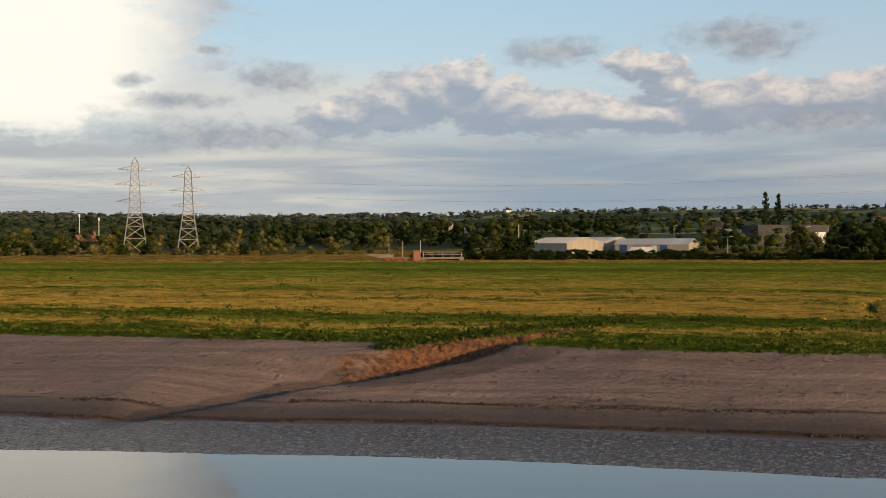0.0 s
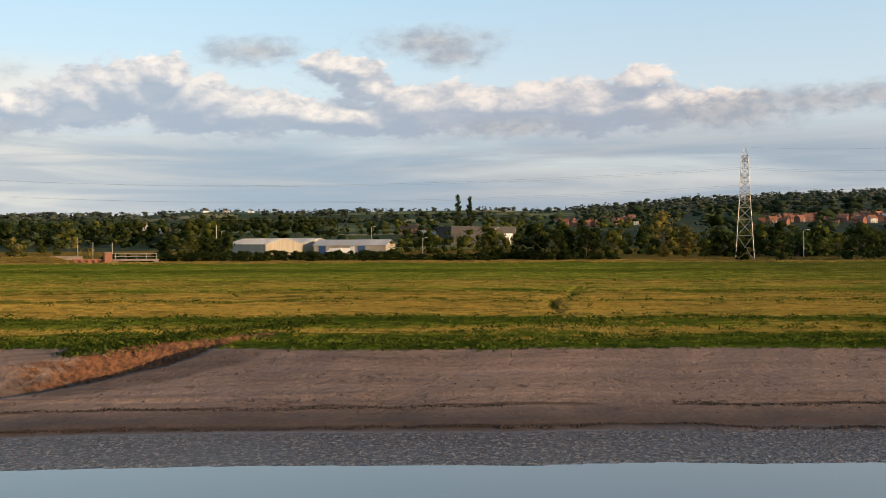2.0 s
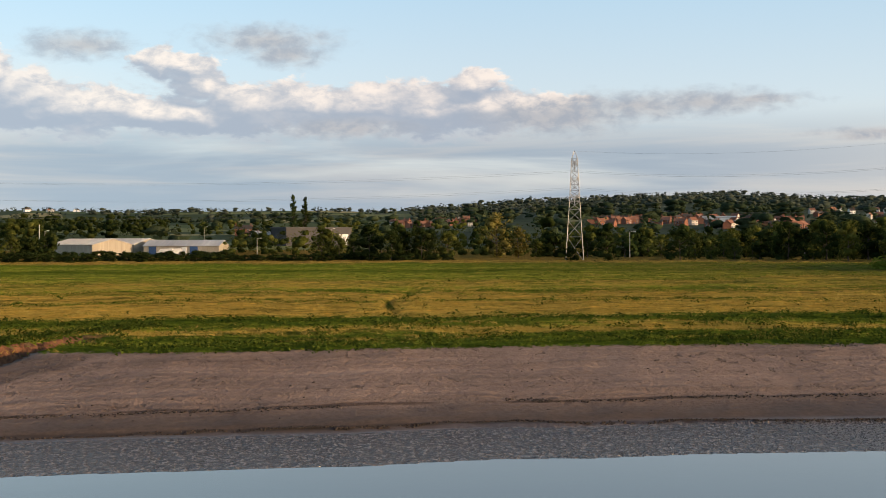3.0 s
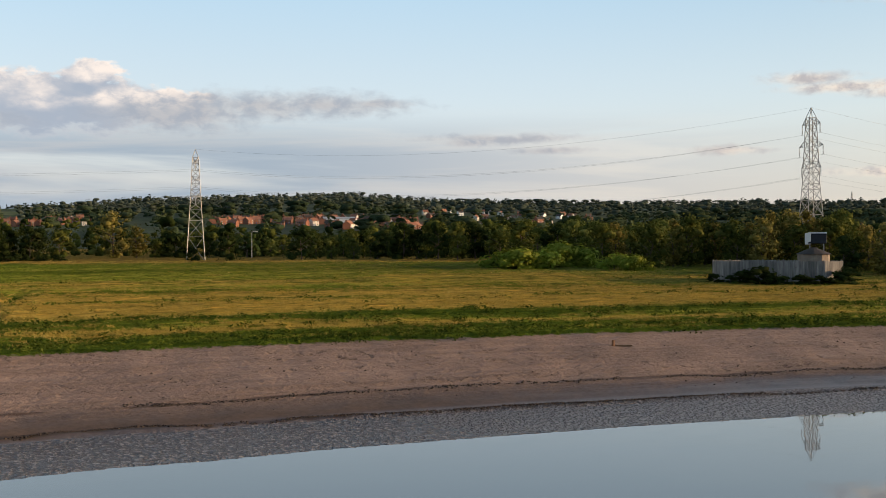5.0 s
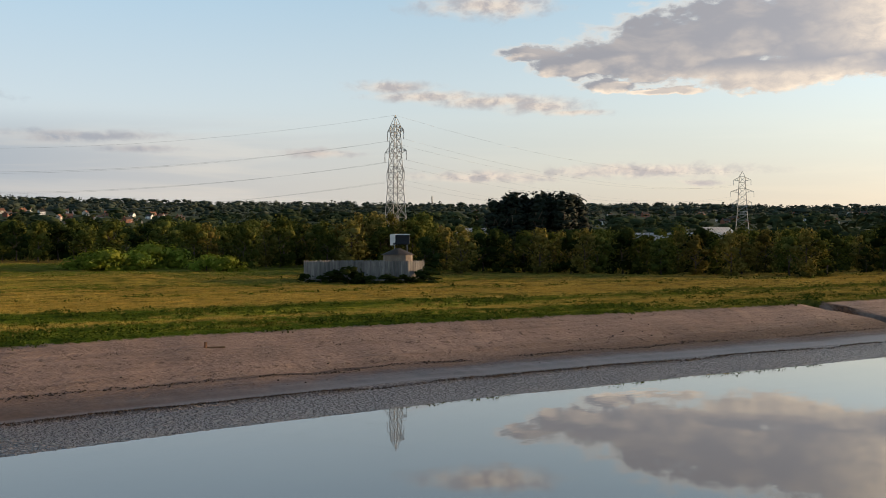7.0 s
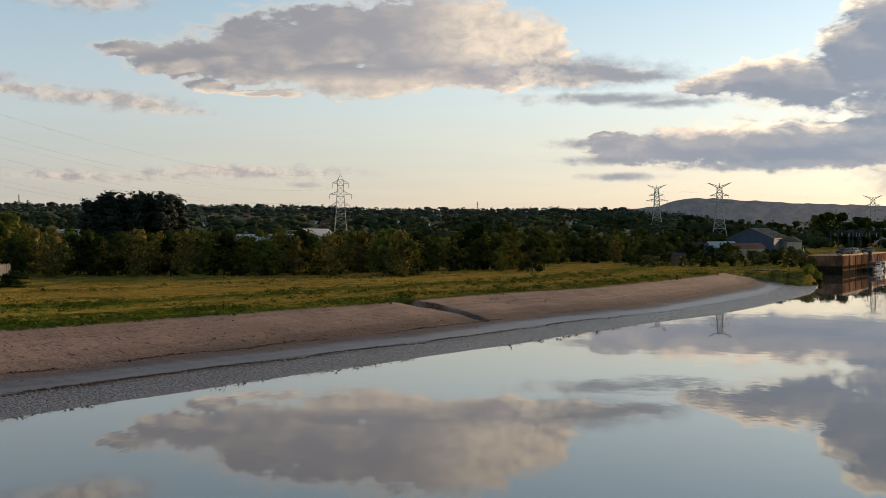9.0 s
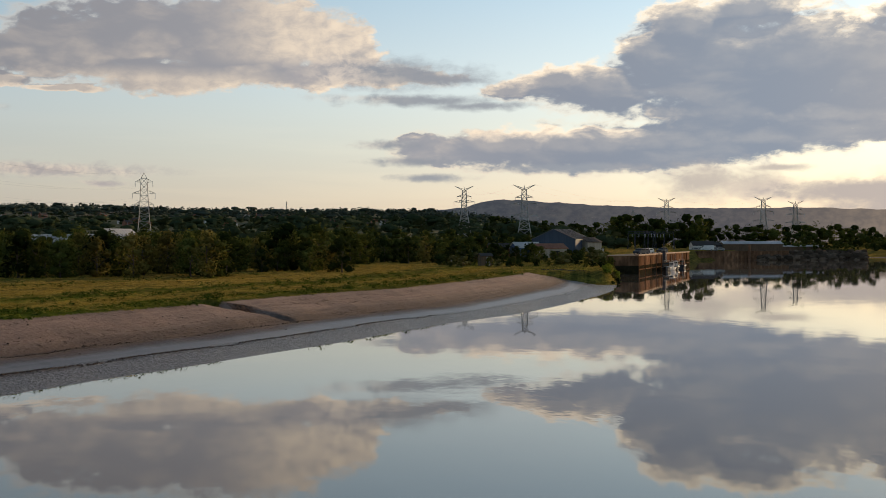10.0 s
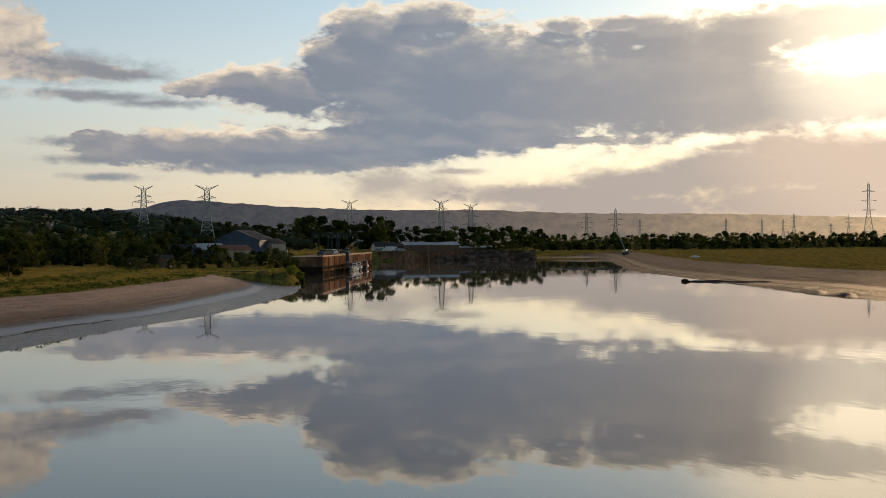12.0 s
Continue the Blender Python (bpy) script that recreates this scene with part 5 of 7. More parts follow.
# ---------------------------------------------------------------- docks, thistles and overhanging weeds
def weed_clumps():
    rng = np.random.default_rng(77)
    n = 9000
    az = -25 + 124 * rng.random(n * 8)
    r = 44 * np.exp(rng.random(n * 8) * math.log(170 / 44))
    x, y = r * np.sin(np.radians(az)), r * np.cos(np.radians(az))
    u = shore_dist(x, y) - bank_width(az, x, y)
    along = 0.9 * x - 0.42 * y
    patch = wob(along * 0.4, u, 2.2, 3) + 0.5 * wob(x, y, 1.2, 8)
    want = np.interp(u, [-0.4, 0.0, 1.5, 4, 6, 12, 18, 22, 34, 37, 40, 60, 100], [0.0, 0.9, 0.7, 0.45, 0.1, 0.3, 0.35, 0.02, 0.02, 0.25, 0.012, 0.012, 0.014])
    gully = np.min(np.hypot(x[:, None] - CREEK_F[:, 0], y[:, None] - CREEK_F[:, 1]), 1)
    ok = (u > -0.35) & (u < 100) & (rng.random(n * 8) < want * np.clip(0.6 + patch, 0, 1.2)) & (gully > np.where(x > 3.5, 0.3, 0.9))
    x, y, r = x[ok][:n], y[ok][:n], r[ok][:n]
    # thick weeds hanging over the cut edge of the creek
    seg = rng.integers(4, len(CREEK) - 2, 700)
    t, off = rng.random(700), 1.3 + 1.5 * rng.random(700)
    dx, dy = (CREEK[seg + 1] - CREEK[seg]).T
    k0 = np.hypot(dx, dy)
    cx, cy = CREEK[seg, 0] + dx * t - dy / k0 * off, CREEK[seg, 1] + dy * t + dx / k0 * off
    high = ground_height(cx, cy) > 2.05
    x, y = np.concatenate([x, cx[high]]), np.concatenate([y, cy[high]])
    r = np.hypot(x, y)
    z = ground_height(x, y)
    size = (0.17 + 0.34 * rng.random(len(x)) ** 2) * np.clip((r / 55) ** 0.5, 0.9, 1.6)
    k = 16
    m = len(x)
    d = rng.normal(size=(m, k, 3))
    d /= np.linalg.norm(d, axis=2)[..., None]
    d[..., 2] = np.abs(d[..., 2])
    c = np.stack([x, y, z], 1)[:, None] + d * size[:, None, None] * np.array([1.1, 1.1, 0.75]) * (0.5 + 0.5 * rng.random((m, k, 1)))
    t = np.cross(d, rng.normal(size=(m, k, 3)))
    t /= np.linalg.norm(t, axis=2)[..., None]
    b = np.cross(d, t)
    s = 0.044 * (size / 0.3)[:, None, None] * (0.7 + 0.6 * rng.random((m, k, 1)))
    v = np.stack([c - t * s, c + t * s, c + b * s * 1.8], 2).reshape(-1, 3)
    me = quads_mesh("weed_clumps", v, np.arange(len(v)).reshape(-1, 3))
    me.materials.append(M["weed_leaf"])
    tagged(new("weed_clumps", me), "dark green docks and nettles among the grass", "weeds", kind="stuff")


M["weed_leaf"] = mat("weed_leaves", [(0.022, 0.037, 0.007), (0.052, 0.078, 0.011), (0.115, 0.14, 0.022)], 0.5, 0.7, island=0.5, translucent=0.1, spec=0.0)
weed_clumps()

# ---------------------------------------------------------------- buildings and built things on land
M["board"] = mat("weathered_boards", [(0.095, 0.09, 0.088), (0.185, 0.175, 0.165), (0.30, 0.28, 0.255)], 1.5, 0.9, bump=0.3, stretch=(3, 3, 0.3), big=0.4, big_scale=0.25)
M["concrete"] = mat("concrete", [(0.17, 0.14, 0.115), (0.32, 0.265, 0.215)], 1.2, 0.9, bump=0.2)
M["slate"] = mat("dark_roofing", [(0.04, 0.034, 0.03), (0.08, 0.066, 0.056)], 2.0, 0.75, bump=0.2)
M["tile"] = mat("red_roof_tiles", [(0.20, 0.09, 0.06), (0.36, 0.175, 0.11)], 1.5, 0.85, per_object=0.2)
M["brick"] = mat("red_brick", [(0.20, 0.085, 0.055), (0.33, 0.15, 0.095)], 2.0, 0.9, per_object=0.15)
M["render"] = mat("pale_render", [(0.55, 0.50, 0.44), (0.72, 0.67, 0.60)], 0.8, 0.85, per_object=0.1)
M["white"] = mat("white_paint", [(0.68, 0.68, 0.66), (0.82, 0.81, 0.78)], 1.0, 0.5)
M["cream"] = mat("cream_cladding", [(0.34, 0.30, 0.235), (0.45, 0.40, 0.32)], 0.6, 0.7, stretch=(4, 4, 0.2))
M["sheet"] = mat("pale_roof_sheeting", [(0.45, 0.44, 0.42), (0.62, 0.60, 0.57)], 0.4, 0.6, stretch=(3, 0.4, 1))
M["grey_wall"] = mat("dark_cladding", [(0.06, 0.058, 0.06), (0.10, 0.095, 0.095)], 0.5, 0.8)
M["grey_sheet"] = mat("grey_roof_sheeting", [(0.07, 0.073, 0.078), (0.12, 0.12, 0.122)], 0.4, 0.65, stretch=(3, 0.4, 1))
M["blue_wall"] = mat("blue_grey_cladding", [(0.045, 0.064, 0.095), (0.075, 0.10, 0.14)], 0.6, 0.75, stretch=(4, 4, 0.2))
M["blue"] = mat("blue_paint", [(0.03, 0.07, 0.18), (0.06, 0.12, 0.26)], 1.0, 0.5)
M["glass"] = mat("window_glass", [(0.03, 0.035, 0.04), (0.05, 0.055, 0.06)], 1.0, 0.12, spec=0.6)
M["panel"] = mat("solar_panel", [(0.010, 0.011, 0.014), (0.02, 0.022, 0.026)], 4.0, 0.5, spec=0.25)
M["pole"] = mat("pale_pole", [(0.40, 0.38, 0.34), (0.55, 0.52, 0.47)], 2.0, 0.6)
M["timber"] = mat("brown_timber", [(0.10, 0.065, 0.04), (0.20, 0.13, 0.08)], 2.0, 0.9, bump=0.3, stretch=(1, 1, 0.3))
M["rubber"] = mat("tyre_rubber", [(0.02, 0.02, 0.02), (0.035, 0.035, 0.035)], 3.0, 0.85)


def gable_outline(d, eave, ridge, t=0.0):
    return [(-d / 2 - t, eave), (0, ridge), (d / 2 + t, eave)]


def window(parent, x, y, z, w, h, rz=0.0, material="glass", sill=True):
    """A window set on a wall that faces -y (before rz)."""
    m = pose(x, y, z, 0, 0, rz)
    bm = bm_new()
    box(bm, 0, -0.03, 0, w, 0.06, h)
    bm.transform(m)
    win = part("window", bm, M[material], parent)
    bm = bm_new()
    for sx in (-1, 1):
        box(bm, sx * w / 2, -0.05, 0, 0.09, 0.1, h + 0.09)
    for sz in (-1, 1):
        box(bm, 0, -0.05, sz * h / 2, w - 0.09, 0.1, 0.09)
    box(bm, 0, -0.05, 0, 0.06, 0.09, h - 0.09)
    bm.transform(m)
    part("window_frame", bm, M["white"], win)
    if sill:
        bm = box(bm_new(), 0, -0.09, -h / 2 - 0.09, w + 0.2, 0.18, 0.07)
        bm.transform(m)
        part("sill", bm, M["concrete"], win)
    return win


def roof_pair(w, d, eave, ridge, over=0.35, thick=0.18, hip=0.0):
    """Two pitched slabs, ridge along x."""
    bm = bm_new()
    k = (ridge - eave) / (d / 2)
    for s in (-1, 1):
        a = [(0, ridge), (s * (d / 2 + over), eave - k * over), (s * (d / 2 + over), eave - k * over + thick), (0, ridge + thick)]
        prism(bm, a, -w / 2 - over, w / 2 + over)
    return bm


def wall_block(w, d, eave, ridge):
    bm = bm_new()
    prism(bm, [(-d / 2, -1.0), (d / 2, -1.0), (d / 2, eave), (0, ridge), (-d / 2, eave)], -w / 2, w / 2)
    return bm


def house(w=9.0, d=7.5, eave=5.0, ridge=7.8, wall="brick", roof="tile", chimneys=1, label="", group="town houses"):
    h = thing("house", label, "house", group)
    part("wall", wall_block(w, d, eave, ridge), M[wall], h)
    r = part("roof", roof_pair(w, d, eave, ridge), M[roof], h)
    for i in range(chimneys):
        bm = bm_new()
        x = (-1) ** i * (w / 2 - 0.6)
        box(bm, x, 0, ridge + 0.35, 0.7, 1.0, 1.7)
        for px in (-0.15, 0.15):
            cyl(bm, (x + px, 0, ridge + 1.2), (x + px, 0, ridge + 1.6), 0.12, 0.1, 6)
        part("chimney", bm, M["brick"], r)
    for zz in (1.5, 4.0):
        for xx in (-w * 0.3, w * 0.3):
            window(h, xx, -d / 2, zz, 1.5, 1.2, sill=False)
            if zz > 2:
                window(h, -xx, d / 2, zz, 1.5, 1.2, 180, sill=False)
    bm = box(bm_new(), 0, -d / 2 - 0.03, 1.0, 0.95, 0.08, 2.05)
    part("door", bm, M["blue"], h)
    return h


def at_polar(ob, az, d, turn=0.0, lift=0.0):
    """Stands ob at a bearing, its front towards the river, then turned."""
    x, y = polar(az, d)
    ob.matrix_basis = pose(x, y, gz(x, y) + lift, 0, 0, -az + turn)
    return ob


def shift(az, d, turn=0.0, lift=0.0):
    x, y = polar(az, d)
    return pose(x, y, gz(x, y) + lift, 0, 0, -az + turn)


HOUSES = [house(10, 7.5, 5.0, 7.8, "brick", "tile", 2, "red brick house with a red tiled roof"),
          house(8, 7.5, 5.2, 8.2, "render", "tile", 1, "pale rendered house with a red tiled roof"),
          house(12, 8.0, 4.9, 7.6, "brick", "slate", 2, "red brick house with a dark slate roof"),
          house(9, 7.0, 4.8, 7.4, "white", "slate", 1, "white house with a dark roof on the hill")]
# bearings, distances, how many, which
TOWN = [(-0.6, 2.0, 640, 760, 7, (0, 0, 1)), (2.8, 6.6, 1650, 1760, 7, (3, 1, 3)), (-5, -1, 1500, 1700, 4, (3,)), (13.2, 15.2, 600, 680, 5, (0, 2)),
        (21.0, 25.3, 760, 900, 22, (0, 1, 0, 2)), (31.0, 35.0, 640, 750, 20, (0, 2, 0)), (35.0, 41.5, 600, 760, 42, (0, 0, 2, 1)),
        (41.5, 50.0, 760, 1050, 24, (0, 1, 3, 2)), (43.5, 47.5, 640, 700, 5, (2, 1)), (59.5, 63.5, 480, 620, 6, (1, 3, 2)), (63, 69, 1000, 1500, 10, (2, 0, 2)),
        (71, 78, 800, 1250, 14, (2, 3, 2)), (78, 84, 800, 1200, 10, (2, 3, 2)), (84, 92, 800, 1200, 18, (3, 2, 2)), (96, 99, 700, 900, 6, (3, 2)), (-8, -4, 1200, 1500, 4, (3, 1))]


def build_town():
    rng = np.random.default_rng(11)
    used = set()
    for a0, a1, d0, d1, n, ks in TOWN:
        for i in range(n):
            az = a0 + (a1 - a0) * (i + rng.random()) / n
            d = d0 + (d1 - d0) * rng.random()
            src = HOUSES[ks[int(rng.integers(len(ks)))]]
            m = shift(az, d, (0, 90, 35, -30, 60)[int(rng.integers(5))] + 8 * rng.normal(), -0.1) @ Matrix.Scale(0.74, 4)
            if src.name in used:
                copy_thing(src, m)
            else:
                src.matrix_basis = m
                used.add(src.name)


build_town()


def shed(w, d, eave, ridge, wall, roof, label, group="", doors=()):
    s = thing("shed", label, "industrial shed", group)
    part("wall", wall_block(w, d, eave, ridge), M[wall], s)
    r = part("roof", roof_pair(w, d, eave, ridge, 0.3, 0.15), M[roof], s)
    bm = bm_new()
    k = (ridge - eave) / (d / 2)
    for i in range(int(w / 1.2)):
        x = -w / 2 + 0.6 + 1.2 * i
        for sy in (-1, 1):
            strut(bm, (x, sy * (d / 2 + 0.28), eave - 0.28 * k + 0.19), (x, sy * 0.1, ridge + 0.17), 0.07)
    part("roof_rib", bm, M[roof], r)
    for x, ww, hh, mm in doors:
        part("door", box(bm_new(), x, -d / 2 - 0.06, hh / 2, ww, 0.12, hh), M[mm], s, mm + " roller door")
    return s


# cream sheds beyond the hedge
at_polar(shed(22, 16, 3.1, 5.0, "cream", "sheet", "cream clad shed with a pale sheet roof, gable towards the field", "cream sheds"), 6.2, 388, -52)
at_polar(shed(18, 14, 3.0, 4.9, "cream", "sheet", "smaller cream shed joined behind the first", "cream sheds"), 8.05, 398, -46)
at_polar(shed(25, 13, 3.0, 4.8, "cream", "sheet", "long cream shed with blue doors and a pale roof", "cream sheds",
              ((4.2, 2.6, 2.8, "blue"), (1.0, 1.6, 2.6, "white"), (-9.5, 2.4, 2.8, "blue"))), 10.75, 384, -16)


def van(label="white panel van parked beside the shed"):
    v = thing("van", label, "van")
    bm = bm_new()
    prism(bm, [(-2.5, 0.45), (2.6, 0.45), (2.6, 1.1), (1.9, 1.35), (1.35, 2.2), (-2.4, 2.3), (-2.5, 2.1)], -0.95, 0.95)
    bmesh.ops.bevel(bm, geom=bm.edges[:], offset=0.06, segments=1, affect="EDGES")
    part("body", bm, M["white"], v)
    part("windscreen", prism(bm_new(), [(1.92, 1.38), (1.42, 2.12), (1.44, 2.13), (1.96, 1.38)], -0.8, 0.8), M["glass"], v)
    for sx in (-0.85, 0.85):
        for y in (-1.6, 1.7):
            w = part("wheel", cyl(bm_new(), (sx - 0.11, y, 0.34), (sx + 0.11, y, 0.34), 0.34, seg=14), M["rubber"], v)
            part("rim", cyl(bm_new(), (sx - 0.125, y, 0.34), (sx + 0.125, y, 0.34), 0.18, seg=10), M["steel"], w)
    return v


at_polar(van(), 9.7, 370, 80)
at_polar(van("white lorry body parked in front of the long shed"), 10.1, 372, 85)


def block_building():
    b = thing("works_building", "dark flat-roofed works building with a pale end wall", "works building")
    part("wall", box(bm_new(), 0, 0, 3.0, 30, 14, 8.0), M["grey_wall"], b)
    part("end_wall", box(bm_new(), 15.1, 0, 3.6, 0.25, 13.6, 6.4), M["cream"], b, "pale brown end wall")
    part("roof", box(bm_new(), 0, 0, 7.12, 30.8, 14.8, 0.24), M["grey_sheet"], b)
    part("door", box(bm_new(), 11.5, -7.08, 2.2, 4.2, 0.16, 4.4), M["white"], b, "white loading door")
    return b


at_polar(block_building(), 16.9, 470, 28)
at_polar(shed(16, 9, 4.0, 5.6, "white", "sheet", "white low store with a pale roof"), 14.9, 480, -8)
at_polar(shed(20, 9, 3.4, 4.2, "white", "sheet", "long white school-like building among the houses"), 37.4, 690, 0)
at_polar(shed(16, 12, 5.0, 7.0, "blue_wall", "sheet", "blue shed half hidden by trees"), 65.6, 265, -25)
at_polar(shed(22, 12, 4.5, 6.0, "blue_wall", "sheet", "blue-grey shed roof behind the scrub"), 74.5, 250, 5)
at_polar(shed(11, 8, 5.0, 8.0, "white", "sheet", "white gabled house behind the tree belt"), 76.8, 330, 50)


# ---------------------------------------------------------------- pumping hut in its fence
def fence_panel(length, h):
    bm = bm_new()
    n = int(length / 0.16)
    for i in range(n):
        x = (i + 0.5) * length / n
        hh = h + 0.05 * math.sin(i * 12.9898) * math.cos(i * 4.1)
        box(bm, x, 0.012 * (i % 2), hh / 2, length / n * 0.9, 0.03, hh)
    for z in (0.5, h - 0.45):
        box(bm, length / 2, 0.07, z, length, 0.06, 0.12)
    return bm


def compound():
    x0, y0 = polar(59.2, 133)
    z0 = gz(x0, y0) - 0.15
    base = pose(x0, y0, z0, 0, 0, -59.2)
    f = thing("board_fence", "weathered grey board fence round a pumping hut", "fence", at=base)
    pts = [(-7.0, 3.2), (-7.2, 0.4), (-5.0, -1.6), (2.2, -2.2), (5.0, -2.0), (7.0, 0.2), (7.0, 3.4), (3.0, 6.0), (-4.0, 6.0), (-7.0, 3.2)]
    for (ax, ay), (bx, by) in zip(pts, pts[1:]):
        d = Vector((bx - ax, by - ay, 0))
        m = Matrix.Translation((ax, ay, 0)) @ pose(0, 0, 0, 0, 0, math.degrees(math.atan2(d.y, d.x)))
        n = max(1, round(d.length / 2.4))
        for i in range(n):
            bm = fence_panel(d.length / n, 2.45)
            bm.transform(m @ Matrix.Translation((i * d.length / n, 0, 0)))
            tagged(part("fence_panel", bm, M["board"], f), kind="stuff")
            bm = box(bm_new(), i * d.length / n, 0.1, 1.25, 0.12, 0.12, 2.6)
            bm.transform(m)
            part("post", bm, M["board"], f)
    hx, hy = 3.9, 1.2
    hut = thing("pumping_hut", "round concrete hut with a dark shallow cone roof", "hut", at=base @ Matrix.Translation((hx, hy, 0)))
    part("wall", cyl(bm_new(), (0, 0, -0.3), (0, 0, 3.3), 1.75, seg=12), M["concrete"], hut)
    bm = cyl(bm_new(), (0, 0, 3.2), (0, 0, 3.85), 2.0, 0.5, 12)
    cyl(bm, (0, 0, 3.82), (0, 0, 3.98), 0.5, 0.35, 12)
    part("roof", bm, M["slate"], hut)
    part("door", box(bm_new(), 0.3, -1.72, 1.1, 0.9, 0.12, 2.0), M["timber"], hut)
    pan = thing("solar_panel", "tilted solar panel with a white cabinet on the hut roof", "solar panel", at=base @ Matrix.Translation((hx + 0.1, hy, 0)))
    bm = bm_new()
    for x in (-0.5, 1.0):
        strut(bm, (x, 0, 3.5), (x, 0, 4.7), 0.1)
    strut(bm, (-0.5, 0, 4.5), (1.0, 0, 4.5), 0.08)
    part("stand", bm, M["steel"], pan)
    bm = box(bm_new(), 0, 0, 0, 2.0, 0.08, 1.35, bevel=0.02)
    bm.transform(pose(0.3, -0.1, 5.0, -28, 0, -6))
    part("panel", bm, M["panel"], pan)
    bm = box(bm_new(), 0, 0, 0, 2.06, 0.05, 0.12)
    bm.transform(pose(0.3, -0.1 - 0.30, 5.60, -28, 0, -6))
    part("panel_edge", bm, M["white"], pan)
    part("cabinet", box(bm_new(), -0.72, 0.1, 4.95, 0.62, 0.75, 1.3, bevel=0.03), M["white"], pan, "white equipment cabinet")


compound()
for az, d, h in ((57.6, 128.5, 1.3), (58.3, 128.3, 1.6), (59.0, 128.0, 1.3), (60.3, 127.5, 1.1), (56.2, 130, 1.0), (61.2, 129, 1.0), (62.4, 131, 1.6), (57.0, 127.8, 0.8), (57.9, 127.2, 0.9), (58.7, 127.0, 0.8), (59.5, 127.0, 0.9), (60.8, 127.2, 0.7), (61.7, 128, 0.8)):
    put("bush", az, d, h, int(az * 10), 1.9)


# ---------------------------------------------------------------- lamp posts and poles
def lamp_post(h=6.2):
    p = thing("street_lamp", "slim pale street lamp post beside the hidden road", "street lamp", "street lamps along the road")
    part("post", cyl(bm_new(), (0, 0, -0.3), (0, 0, h), 0.11, 0.07, 8), M["pole"], p)
    part("arm", cyl(bm_new(), (0, 0, h - 0.05), (0.9, 0, h + 0.15), 0.05, seg=6), M["pole"], p)
    part("lantern", box(bm_new(), 1.1, 0, h + 0.15, 0.7, 0.28, 0.16, bevel=0.04), M["white"], p)
    return p


def wood_pole(h, label, tops=0):
    p = thing("pole", label, "pole")
    part("shaft", cyl(bm_new(), (0, 0, -0.3), (0, 0, h), 0.2, 0.15, 8), M["pole"], p)
    if tops:
        part("head", box(bm_new(), 0, 0, h - 0.6, 0.6, 0.5, 1.2, bevel=0.05), M["white"], p, "white equipment head")
    return p


for az, d, h in ((33.0, 284, 6.4), (41.4, 272, 6.6), (49.8, 262, 6.8), (14.2, 340, 5.2), (23.0, 330, 5.5), (17.9, 410, 8.0), (4.1, 420, 7.0), (11.6, 395, 9.0)):
    at_polar(lamp_post(h), az, d, 10)
at_polar(wood_pole(9.5, "tall timber pole near the sheds"), 3.85, 400)
for az, h in ((-2.75, 5.4), (-2.05, 4.2), (-1.15, 4.4)):
    at_polar(wood_pole(h, "slim pole beside the sluice"), az, 300).scale = (0.45, 0.45, 1.0)
at_polar(wood_pole(13, "pale mast with a white head above the trees", 1), -17.9, 430)
at_polar(wood_pole(12, "pale mast with a boxy head above the trees", 1), -17.0, 400)
at_polar(house(7, 6, 4.5, 6.5, "brick", "tile", 1, "small red brick house among trees by the masts"), -17.6, 412, 20, -0.6)


# ---------------------------------------------------------------- brick sluice and its rails
def sluice():
    x, y = polar(-2.1, 232)
    z = gz(x, y)
    s = thing("sluice", "red brick sluice house with dark openings at the field edge", "sluice", at=pose(x, y, z - 0.7, 0, 0, 8))
    bm = bm_new()
    for bx in (-3.2, -1.9, -0.6, 0.7, 2.0):
        box(bm, bx, 0, 0.3, 0.5, 1.2, 2.0)
    box(bm, -0.6, 0.3, 0.3, 6.0, 0.7, 1.9)
    box(bm, -0.6, 0, 1.4, 6.2, 1.3, 0.25)
    part("wall", bm, M["brick"], s)
    part("end_pier", box(bm_new(), 3.0, -0.2, 1.1, 1.5, 2.2, 3.2, bevel=0.05), M["brick"], s)
    part("coping", box(bm_new(), 3.0, -0.2, 2.78, 1.7, 2.4, 0.16), M["concrete"], s)
    r = thing("footbridge", "concrete footbridge deck with thin steel rails beside the sluice", "footbridge", at=pose(x + 8.3, y + 2, z - 0.5, 0, 0, 8))
    part("deck", box(bm_new(), 0, 0, 1.1, 9.0, 1.6, 0.4), M["concrete"], r)
    for xx in (-4, -2, 0, 2, 4):
        part("post", cyl(bm_new(), (xx, -0.7, 1.2), (xx, -0.7, 2.4), 0.06, seg=6), M["steel"], r)
    for zz in (1.8, 2.35):
        part("rail", cyl(bm_new(), (-4.2, -0.7, zz), (4.2, -0.7, zz), 0.05, seg=6), M["steel"], r)
    for xx in (-4.0, 4.0):
        part("pier", box(bm_new(), xx, 0, 0.3, 0.8, 1.6, 1.4), M["concrete"], r)
    w = thing("low_wall", "pale concrete wall behind the sluice", "wall", at=pose(x - 7, y + 40, gz(x - 7, y + 40), 0, 0, 2))
    part("wall_body", box(bm_new(), 0, 0, 0.2, 7, 0.5, 1.3), M["concrete"], w)
    part("cap", box(bm_new(), 0, 0, 0.92, 7.2, 0.7, 0.14), M["concrete"], w)


sluice()

